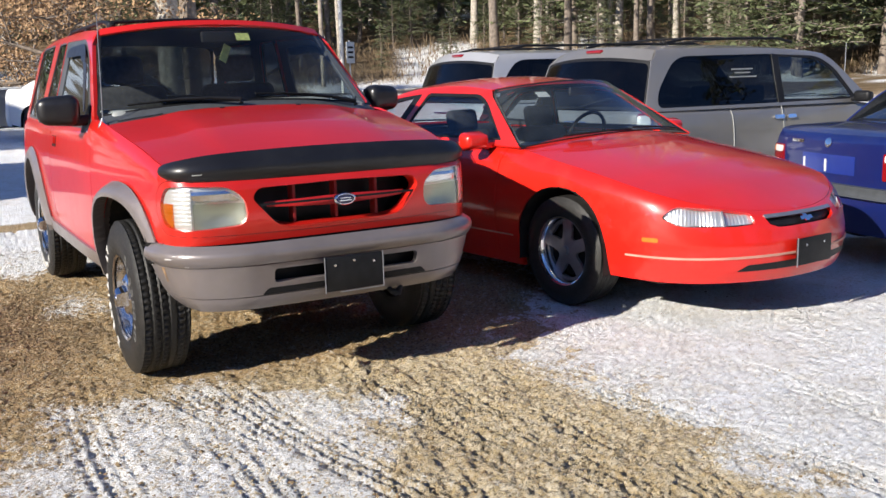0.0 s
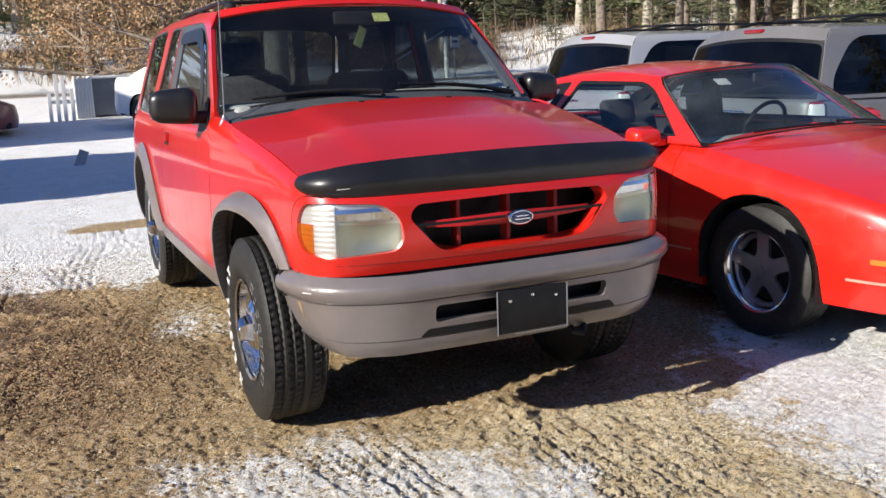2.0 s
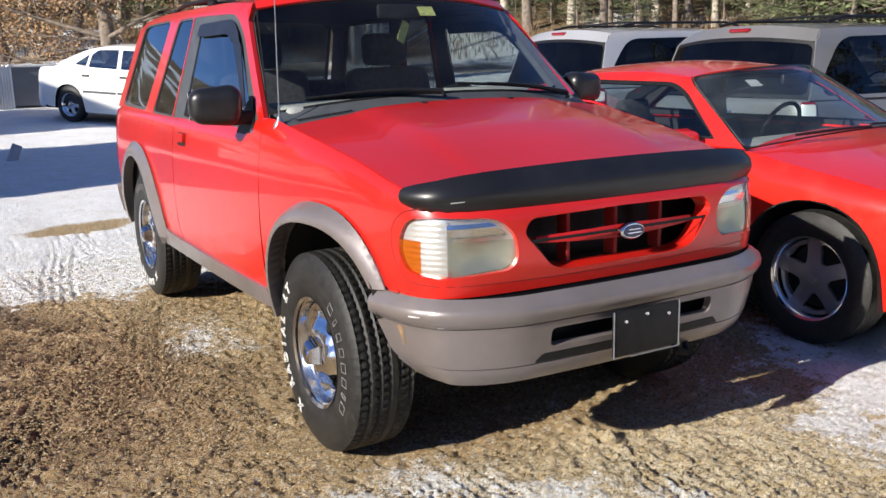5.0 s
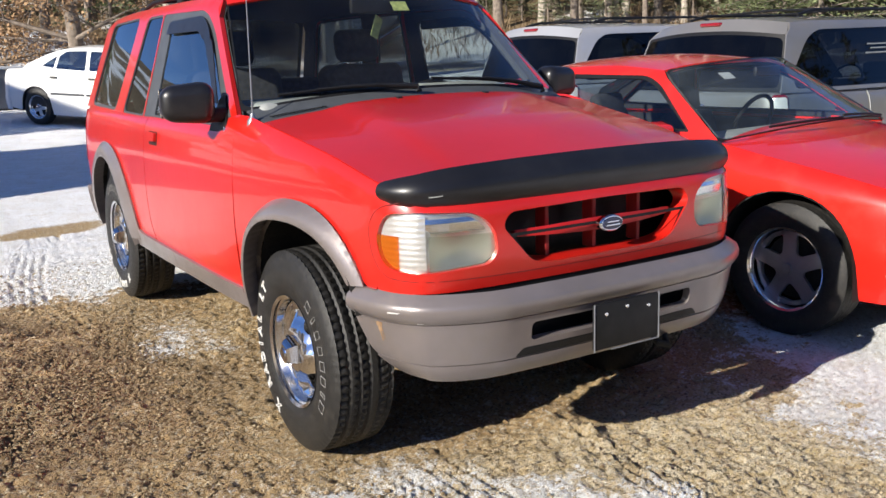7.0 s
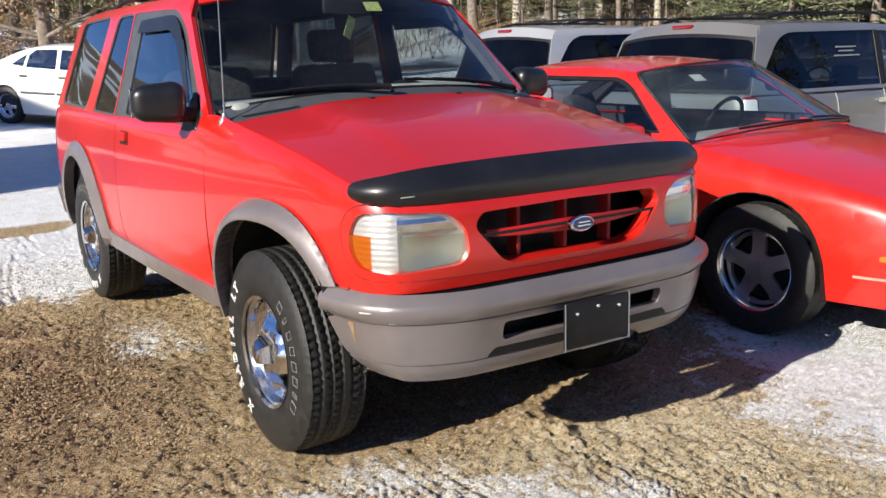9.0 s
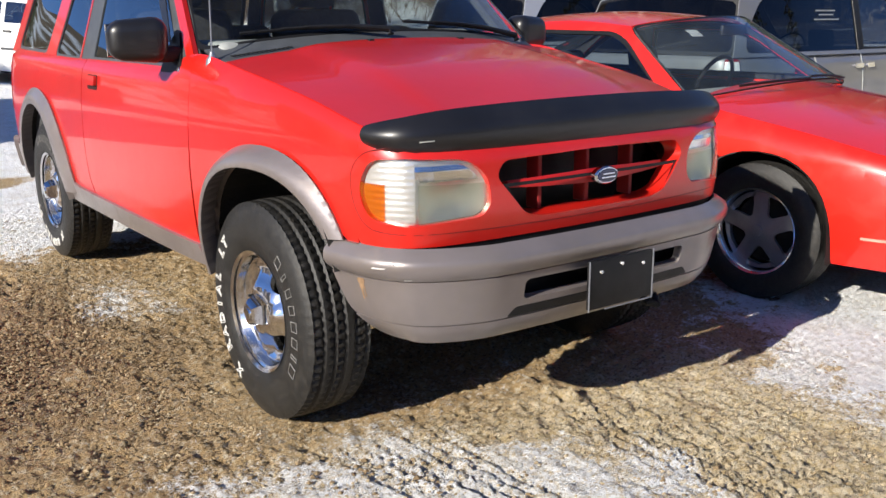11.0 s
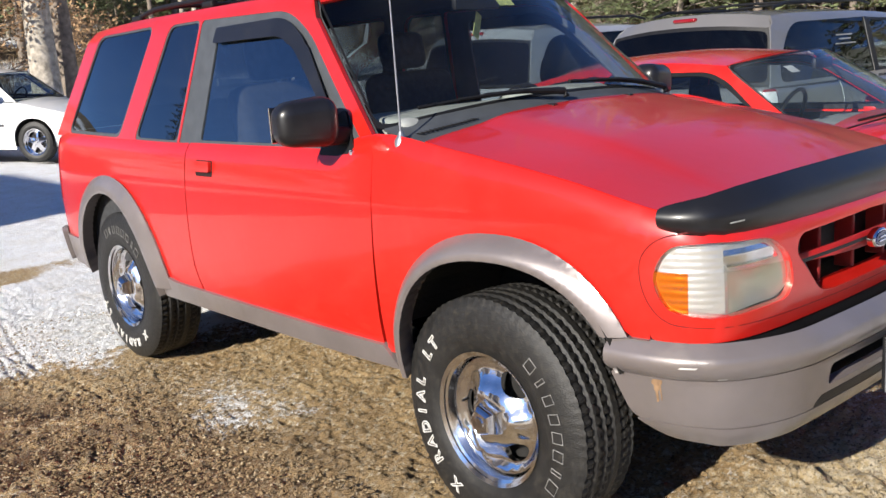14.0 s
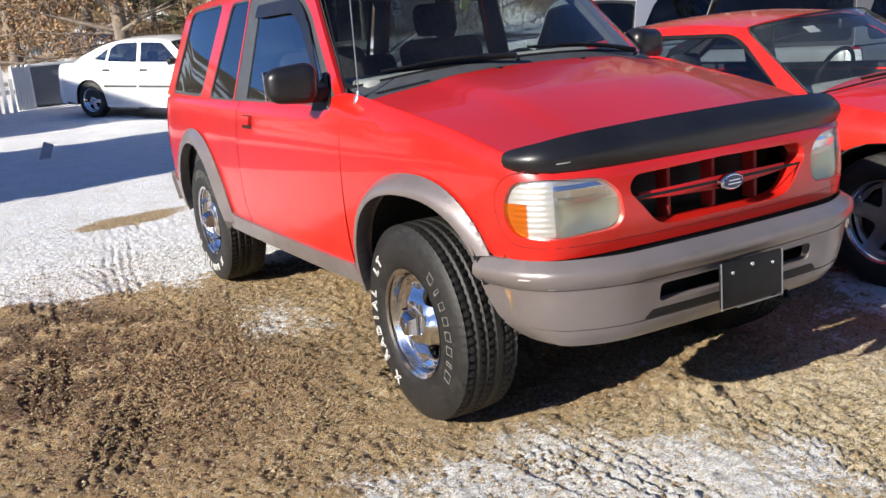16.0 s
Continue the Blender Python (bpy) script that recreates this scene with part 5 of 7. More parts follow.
    if c.get("deck"):
        lid(sk, "boot_lid", Y(c["deck"]), L, c.get("deck_crown", 0.03), P, car, ramp=0.4, front=False)
    zr, base = curve(c["zr"]), curve(c["base"])
    G = house(car, base, c["belt"], c["tum"], zr, P, c["outline"](zr), c["windows"], c.get("glass", GLASS), BLACK, c.get("rnd", 0.06), step=0.08)
    y0, y1 = c["roof"]
    roof(car, G, zr, y0, y1, c["crown"], P, c.get("bow0", 0.08), c.get("bow1", 0.06))
    lo = c["ws_lo"]
    ws = screen(car, "windshield", lo, (G(y0, zr(y0)), y0, zr(y0)), c.get("ws_bow", -0.12), c.get("ws_mat", SCREEN), (c.get("ws_z", 0.03), c["crown"]), 0.010)
    lo = c["rg_lo"]
    hi_ = (G(y1, zr(y1)), y1, zr(y1))
    if "rg_top" in c:
        ty_, tz_ = c["rg_top"]
        top_ = (G(ty_, tz_), ty_, tz_)
        screen(car, "hatch_header", top_, hi_, c["rg_bow"], P, (c["crown"] * 0.8, c["crown"]), out=(0, 1, 0.6))
        hi_ = top_
    screen(car, "rear_glass", lo, hi_, c.get("rg_bow", 0.09), c.get("rg_mat", GLASS), (c.get("rg_z", 0.02), c["crown"]), 0.025, out=(0, 1, 0.6))
    for x0, x1 in ((-0.05, -0.55), (0.50, -0.02)):
        pts = [np.array(ws(x / c["ws_lo"][0], 0.02 + 0.03 * i / 6)) + (0, -0.012, 0.006) for i, x in enumerate(np.linspace(x0, x1, 7))]
        part("wiper", tube(pts, 0.007, 6), BLACK, car)
    # wheel wells, floor, seats
    hw = max(p[0] for p in c["plan"])
    for sd in (-1, 1):
        for yc in (yf, yr):
            bm = bmesh.new()
            pa = arch(yc, zc, a - 0.004, b - 0.004, z0, z0, 14)
            r0 = [bm.verts.new((sd * (hw - 0.035), y, z)) for y, z in pa]
            r1 = [bm.verts.new((sd * 0.45, y, z)) for y, z in pa]
            for i in range(len(pa) - 1):
                bm.faces.new((r0[i], r0[i + 1], r1[i + 1], r1[i]))
            bm.faces.new(r1)
            part("wheel_well", bm, DARK, car)
    part("underbody", box(-hw + 0.16, hw - 0.16, c["y_front"] - 0.2, c["y_rear"] + 0.1, z0 - 0.02, z0 + 0.10, 0.03), DARK, car)
    bz = c["belt"]
    part("dashboard", box(-hw + 0.2, hw - 0.2, c["cowl"] + 0.05, c["cowl"] + 0.45, bz - 0.28, bz - 0.02, 0.05, 3), DASH, car, "", True)
    rg = [(0.38 + 0.18 * math.cos(t), c["cowl"] + 0.62 - 0.07 * math.sin(t), bz - 0.02 + 0.17 * math.sin(t)) for t in np.linspace(0, 2 * math.pi, 25)]
    part("steering_wheel", tube(rg, 0.014, 7), BLACK, car, "", True)
    for x, y, w in [(-0.38, c["seat"], 0.24), (0.38, c["seat"], 0.24)] + ([(0.0, c["seat2"], 0.60)] if c.get("seat2") else []):
        bm = box(-w, w, -0.07, 0.08, -0.45, 0.14, 0.06, 3)
        bm.transform(pose(x, y, bz - 0.10, -16))
        st = part("seat", bm, CLOTH, car, "dark cloth seat", True)
        if w < 0.4:
            bm = box(-0.13, 0.13, -0.04, 0.05, 0.0, 0.17, 0.04, 3)
            bm.transform(pose(x, y + 0.03, bz + 0.03, -12))
            part("headrest", bm, CLOTH, st, "", True)
    for sd in (-1, 1):
        bm = box(-0.10, 0.10, -0.06, 0.06, -0.06, 0.06, 0.04, 4)
        for q in bm.verts:
            if q.co.y < 0:
                q.co.z *= 0.8
                q.co.x *= 0.92
        mr = part("mirror", bm, c.get("mirror_mat", P), car, "", True)
        my, mz = c["mirror"]
        mr.location = (sd * (base(my) + 0.13), my, mz)
        part("mirror_arm", box(-0.05, 0.05, -0.04, 0.04, -0.022, 0.022, 0.012, 2), c.get("mirror_mat", P), mr, "", True).location = (-sd * 0.11, 0, -0.03)
    return car, sk, G, ws


def wheels(car, c, label=""):
    hw = c["track"]
    w = spoke_wheel(car, c["R"], c["W"], c["rim"], c["spokes"], c["rim_mat"], pose(-hw, c["axles"][0], c["R"] - 0.004, 15), c.get("hole_w", 0.62), label=label)
    copy_wheel(w, pose(-hw, c["axles"][1], c["R"] - 0.004, 40), car)
    copy_wheel(w, pose(hw, c["axles"][0], c["R"] - 0.004, 70, 0, 180), car)
    copy_wheel(w, pose(hw, c["axles"][1], c["R"] - 0.004, 10, 0, 180), car)


def on_skin(sk, name, poly, material, parent, off=0.003, label="", hem=0.006, step=0.04, both=True, rear=None):
    """A lamp, strip or badge on the front (s round from the middle) or, with rear, on the rear skin."""
    fn = (lambda s, z: sk.fn(s, z, off)) if rear is None else (lambda s, z: tuple(np.array(rear(s, z)) + (0, off, 0)))
    out = (0, -1, 0) if rear is None else (0, 1, 0)
    made = []
    v, fa, n = sheet(poly, [], fn, step, hem, out=out)
    made.append(link(name, v, fa, material, parent, label, n))
    if both:
        v, fa, n = mirrored(v, fa, n)
        made.append(link(name, v, fa, material, parent, label, n))
    return made


def coupe():
    c = dict(plan=[(0, -2.475), (0.20, -2.46), (0.42, -2.40), (0.62, -2.29), (0.775, -2.12), (0.85, -1.88), (0.885, -1.5), (0.905, -0.9), (0.915, 0.0), (0.912, 0.8), (0.89, 1.6), (0.84, 2.2), (0.72, 2.48), (0.42, 2.62), (0, 2.66)],
             top=[(-2.48, 0.600), (-2.3, 0.650), (-2.0, 0.725), (-1.6, 0.805), (-1.2, 0.868), (-0.87, 0.915), (-0.4, 0.930), (0.4, 0.945), (1.2, 0.965), (1.9, 0.955), (2.66, 0.90)],
             front=[(0.20, 0.05), (0.30, 0.01), (0.42, 0.0), (0.50, 0.02), (0.55, 0.035), (0.66, 0.09)], side=[(0.20, 0.06), (0.34, 0.02), (0.5, 0.0), (0.7, 0.012), (0.93, 0.085)],
             rear=[(0.25, 0.05), (0.45, 0.0), (0.6, 0.01), (0.95, 0.07)], sh=0.09, paint=RED2, sill=0.235, arch=(0.375, 0.385), axles=(-1.365, 1.365), R=0.333, W=0.215, rim=0.200, cuts=[-0.78, 0.52],
             y_front=-1.86, y_rear=2.1, belt=0.94, front_z0=0.235, rear_z0=0.26, cowl=-0.90, deck=1.38, hood_crown=0.075, deck_crown=0.03,
             zr=[(-0.9, 1.20), (-0.35, 1.285), (0.1, 1.315), (0.5, 1.300), (0.9, 1.235), (1.4, 1.08)], base=[(-1.0, 0.80), (-0.4, 0.815), (0.6, 0.82), (1.5, 0.77)], tum=0.62, rnd=0.05,
             roof=(-0.355, 0.72), crown=0.055, ws_lo=(0.812, -0.915, 0.922), ws_z=0.075, ws_bow=-0.24, rg_lo=(0.755, 1.46, 0.960), rg_z=0.04, rg_bow=0.12, bow0=0.09, bow1=0.07, seat=0.22, seat2=1.0, mirror=(-0.62, 0.965),
             track=0.765, spokes=5, rim_mat=ALLOY, hole_w=0.66, glass=VANGLASS, rg_mat=VANGLASS, ws_mat=DUSTY)
    dw = rounded([(-0.72, 0.965), (0.50, 0.965), (0.36, 1.268), (-0.28, 1.258), (-0.40, 1.205)], [0.02, 0.02, 0.04, 0.10, 0.05])
    dg = rounded([(-0.69, 0.978), (0.475, 0.978), (0.345, 1.245), (-0.262, 1.238), (-0.375, 1.19)], [0.02, 0.02, 0.04, 0.10, 0.05])
    qw = rounded([(0.555, 0.970), (1.22, 0.985), (0.80, 1.225), (0.43, 1.262)], [0.02, 0.04, 0.08, 0.03])
    qg = rounded([(0.64, 0.990), (1.15, 1.002), (0.78, 1.195), (0.53, 1.232)], [0.02, 0.04, 0.06, 0.03])
    c["windows"] = [dict(poly=dw, glass=dg, name="door_window"), dict(poly=qw, glass=qg, name="quarter_window")]
    c["outline"] = lambda zr: [(-0.92, 0.93), (1.55, 0.95)] + [(y, zr(y)) for y in np.linspace(1.30, -0.355, 24)]

    def fh(sk):
        X = sk.sx
        lamp = rounded([(X(0.385), 0.553), (X(0.50), 0.545), (X(0.745), 0.550), (X(0.800), 0.598), (X(0.760), 0.656), (X(0.54), 0.632), (X(0.40), 0.606)], [0.025, 0.02, 0.04, 0.04, 0.03, 0.08, 0.02])
        gr = rounded([(-X(0.30), 0.545), (-X(0.24), 0.525), (X(0.24), 0.525), (X(0.30), 0.545), (X(0.32), 0.585), (-X(0.32), 0.585)], 0.012)
        c["lamp"], c["gr"] = lamp, gr
        return [lamp, [(-s, z) for s, z in lamp], gr]
    c["front_holes"] = fh
    car, sk, G, ws = shell(c, "coupe", "bright red two-door coupe parked beside the truck on snow", pose(2.437, -0.066, -0.02, 0, 0, 4.5))
    X, Y = sk.sx, sk.sy
    for sd in (-1, 1):
        q = c["lamp"] if sd > 0 else [(-s, z) for s, z in c["lamp"]]
        v, fa, n = sheet(q, [], lambda s, z: sk.fn(s, z, -0.022 - 0.020 * math.sin(min(1, max(0, (abs(s) - X(0.40)) / 0.42)) * 2 * math.pi) ** 2 + 0.0008 * math.sin(s * 500)), 0.008, 0, out=(0, -1, 0))
        H = link("headlight", v, fa, REFL, car, "clear almond-shaped headlight", n)
        v, fa, n = sheet(q, [], lambda s, z: sk.fn(s, z, -0.001), 0.03, 0.01, out=(0, -1, 0))
        ln = link("headlight_lens", v, fa, CLEARG, H, "", n)
        ln.visible_shadow = False
        v, fa, n = sheet([(sd * X(0.552), 0.545), (sd * X(0.558), 0.545), (sd * X(0.558), 0.625), (sd * X(0.552), 0.625)], [], lambda s, z: sk.fn(s, z, -0.012), 0.03, 0.01, out=(0, -1, 0))
        link("lamp_divider", v, fa, ALLOY, H, "", n)
    v, fa, n = sheet(c["gr"], [], lambda s, z: sk.fn(s, z, -0.03), 0.05, 0, out=(0, -1, 0))
    gr = link("grille", v, fa, BLACK, car, "black grille slot with silver upper lip", n)
    on_skin(sk, "grille_lip", rounded([(-X(0.31), 0.578), (X(0.31), 0.578), (X(0.32), 0.594), (-X(0.32), 0.594)], 0.004), ALLOY, gr, 0.006, both=False)
    on_skin(sk, "badge", [(-0.055, 0.548), (-0.018, 0.548), (-0.012, 0.540), (0.018, 0.540), (0.022, 0.548), (0.055, 0.548), (0.050, 0.565), (0.016, 0.565), (0.012, 0.575), (-0.018, 0.575), (-0.022, 0.565), (-0.050, 0.565)], CHROME, car, 0.004, "plain silver badge", both=False, step=0.02)
    on_skin(sk, "side_marker", rounded([(Y(-1.98), 0.462), (X(0.80), 0.462), (X(0.80), 0.486), (Y(-1.98), 0.486)], 0.008), AMBER, car, 0.004, "amber side marker", hem=0.002)
    # moulding lines carry their highlight as a pale colour
    on_skin(sk, "bumper_strip", [(0.02, 0.376), (X(0.5), 0.372), (Y(-1.87), 0.372), (Y(-1.87), 0.382), (X(0.5), 0.384), (0.02, 0.388)], LITLINE, car, 0.006, "thin pale moulding line")
    on_skin(sk, "air_intake", rounded([(0.0, 0.300), (X(0.50), 0.300), (X(0.44), 0.335), (0.0, 0.345)], [0, 0.01, 0.02, 0]), BLACK, car, 0.002)
    for sd in (-1, 1):
        sk.panel("side_highlight", [(Y(-0.95), 0.376), (Y(0.95), 0.376), (Y(0.95), 0.386), (Y(-0.95), 0.386)], [], LITLINE, car, "thin pale moulding line", off=0.005, side=sd, hem=0.002, step=0.1)
    pl = part("plate_holder", box(-0.185, 0.125, -2.515, -2.500, 0.312, 0.462, 0.006), BLACK, car, "empty black licence plate holder", True)
    part("plate_rim", box(-0.190, -0.185, -2.517, -2.511, 0.307, 0.467, 0.001, 1), ALLOY, pl)
    for x in (-0.11, 0.05):
        part("plate_bolt", box(x - 0.006, x + 0.006, -2.519, -2.514, 0.417, 0.429, 0.002, 1), CHROME, pl)
    on_skin(sk, "tail_lamp", rounded([(sk.sxr(0.80), 0.66), (sk.sxr(0.80) + 0.35, 0.66), (sk.sxr(0.80) + 0.35, 0.82), (sk.sxr(0.80), 0.80)], 0.02), REDLENS, car, 0.004, rear=c["rf"])
    im = part("interior_mirror", box(-0.12, 0.12, -0.015, 0.015, -0.03, 0.03, 0.012, 2), BLACK, car, "", True)
    im.location = tuple(np.array(ws(0, 0.82)) + (0, 0.06, -0.02))
    bm = box(-0.05, 0.05, -0.001, 0.001, -0.03, 0.03)
    bm.transform(pose(*(np.array(ws(-0.55, 0.80)) + (0, 0.03, -0.01)), -55))
    part("sticker", bm, TAGP, car, "pale windshield sticker")
    wheels(car, c, "grey five-spoke alloy wheel")
    return car


coupe()


def van(x, y, z, paint, label, name="minivan"):
    c = dict(plan=[(0, -2.37), (0.35, -2.33), (0.65, -2.20), (0.86, -1.9), (0.94, -1.5), (0.965, -0.9), (0.972, 0.0), (0.972, 1.0), (0.962, 1.7), (0.925, 2.15), (0.80, 2.30), (0.45, 2.35), (0, 2.36)],
             top=[(-2.37, 0.72), (-2.1, 0.80), (-1.6, 0.93), (-1.2, 1.00), (-0.9, 1.04), (0.0, 1.05), (2.4, 1.07)],
             front=[(0.25, 0.05), (0.4, 0.0), (0.6, 0.02), (0.85, 0.12)], side=[(0.25, 0.06), (0.4, 0.015), (0.65, 0.0), (0.85, 0.01), (1.06, 0.05)],
             rear=[(0.25, 0.03), (0.45, 0.0), (0.7, 0.03), (1.07, 0.08)], sh=0.05, paint=paint, sill=0.27, arch=(0.37, 0.38), axles=(-1.44, 1.44), R=0.325, W=0.205, rim=0.19, cuts=[-0.85, 0.31, 1.10],
             y_front=-1.85, y_rear=2.12, belt=1.06, front_z0=0.25, rear_z0=0.35, cowl=-1.10, hood_crown=0.05,
             zr=[(-1.2, 1.29), (-0.6, 1.535), (-0.2, 1.600), (0.6, 1.635), (1.6, 1.640), (1.95, 1.622)], base=[(-1.2, 0.90), (-0.5, 0.925), (1.2, 0.925), (2.0, 0.895), (2.2, 0.87)], tum=0.24, rnd=0.08,
             roof=(-0.45, 1.90), crown=0.055, ws_lo=(0.905, -1.13, 1.045), ws_z=0.04, ws_bow=-0.22, rg_lo=(0.870, 2.16, 1.075), rg_top=(2.005, 1.525), rg_z=0.0, rg_bow=0.09, rg_mat=VANTINT, seat=0.1, seat2=1.1, mirror=(-0.78, 1.11),
             mirror_mat=BLACK, track=0.80, spokes=6, rim_mat=ALLOY, handles=True)
    rw = rounded([(0.395, 1.085), (2.02, 1.09), (1.98, 1.25), (1.72, 1.565), (0.395, 1.575)], [0.02, 0.08, 0.12, 0.16, 0.02])
    fw = rounded([(-0.86, 1.085), (0.355, 1.085), (0.355, 1.570), (-0.30, 1.545), (-0.55, 1.42)], [0.04, 0.02, 0.02, 0.12, 0.1])
    fg = rounded([(-0.78, 1.105), (0.30, 1.105), (0.30, 1.545), (-0.27, 1.52), (-0.50, 1.40)], [0.04, 0.02, 0.02, 0.12, 0.1])
    c["windows"] = [dict(poly=rw, glass=rw, name="rear_side_window", mat=VANTINT, label="dark tinted side window"), dict(poly=fw, glass=fg, name="door_window", mat=SMOKED)]
    c["outline"] = lambda zr: [(-1.14, 1.045), (2.165, 1.06), (2.010, 1.525)] + [(y, zr(y)) for y in np.linspace(1.90, -0.45, 22)]
    car, sk, G, ws = shell(c, name, label, pose(x, y, z, 0, 0, 90), "parked minivans")
    Y = sk.sy
    for sd in (-1, 1):
        v, fa, n = sheet([(0.350, 1.083), (0.400, 1.083), (0.400, 1.577), (0.350, 1.572)], [], lambda y_, z_: (G(y_, z_) + 0.003, y_, z_), 0.06, 0.004, out=(1, 0, 0))
        if sd < 0:
            v, fa, n = mirrored(v, fa, n)
        link("window_pillar", v, fa, BLACK, car, "black pillar between the windows", n)
    # high brake lamp, tail lamps, rear bumper, hatch handle, wiper
    part("brake_lamp", box(-0.115, 0.115, 1.985, 2.062, 1.620, 1.656, 0.018, 3), REDLENS, car, "high red brake lamp", True)
    s1 = Y(2.13)
    for sd in (-1, 1):
        sk.panel("tail_lamp", rounded([(s1, 0.72), (s1 + 0.17, 0.72), (s1 + 0.15, 1.05), (s1 - 0.01, 1.05)], 0.03), [], REDLENS, car, off=0.012, side=sd, hem=0.02)
        sk.panel("reverse_lamp", rounded([(s1 + 0.005, 0.93), (s1 + 0.155, 0.93), (s1 + 0.145, 1.03), (s1 + 0.0, 1.03)], 0.02), [], CLEARLENS, car, off=0.018, side=sd, hem=0.01)
    o = rounded([(Y(1.95), 0.33), (sk.len, 0.33), (sk.len, 0.60), (Y(1.95), 0.58)], [0.03, 0, 0, 0.05])
    sk.panel("rear_bumper", o, [], paint, car, off=0.06, both=True, hem=0.05)
    part("plate_recess", box(-0.26, 0.26, 2.272, 2.288, 0.72, 0.90, 0.01), BLACK, car)
    part("hatch_handle", box(-0.18, 0.18, 2.27, 2.30, 0.93, 0.965, 0.01), CHROME, car)
    part("rear_wiper", tube([(0.0, 2.29, 1.085), (-0.25, 2.275, 1.15), (-0.50, 2.245, 1.19)], 0.008, 6), BLACK, car)
    for sd in (-1, 1):
        pts = [(sd * 0.60, yy, 1.735 if 0 < k < 8 else 1.695) for k, yy in enumerate(np.linspace(-0.15, 1.65, 9))]
        part("roof_rail", tube(pts, 0.014, 8), BLACK, car, "black roof rail", True)
        for y0, y1 in ((0.36, 0.50), (0.18, 0.30)):
            sk.panel("door_handle", rounded([(Y(y0), 0.925), (Y(y1), 0.925), (Y(y1), 0.965), (Y(y0), 0.965)], 0.015), [], CHROME, car, off=0.02, side=sd, hem=0.02, step=0.03)
    for y in (0.35, 1.25):
        part("roof_crossbar", tube([(-0.60, y, 1.74), (0, y, 1.755), (0.60, y, 1.74)], 0.011, 8), BLACK, car)
    wheels(car, c)
    return car, sk, G


vn, vsk, vG = van(6.47, 1.50, -0.072, PEWTER, "pewter grey minivan with dark tinted windows")
for yy in (0.365, 1.085):
    # pale line down the sliding door's edges
    z = np.linspace(0.55, 1.06 if yy > 1 else 1.10, 8)
    part("door_edge_line", tube([(-(vsk.fn(vsk.sy(yy), q)[0] + 0.004), yy, q) for q in z], 0.004, 6), TAGP, vn, "pale line along the door edge")
for k, (w, zz) in enumerate(((0.30, 1.43), (0.22, 1.395), (0.38, 1.355))):
    x = -(vG(0.85, zz) + 0.004)
    part("window_writing", box(x - 0.001, x + 0.001, 0.86 - w / 2, 0.86 + w / 2, zz - 0.006, zz + 0.006), TAGP, vn, "faded white writing bar")
van(6.47, 4.12, -0.02, SILVER, "silver minivan with dark tinted windows")


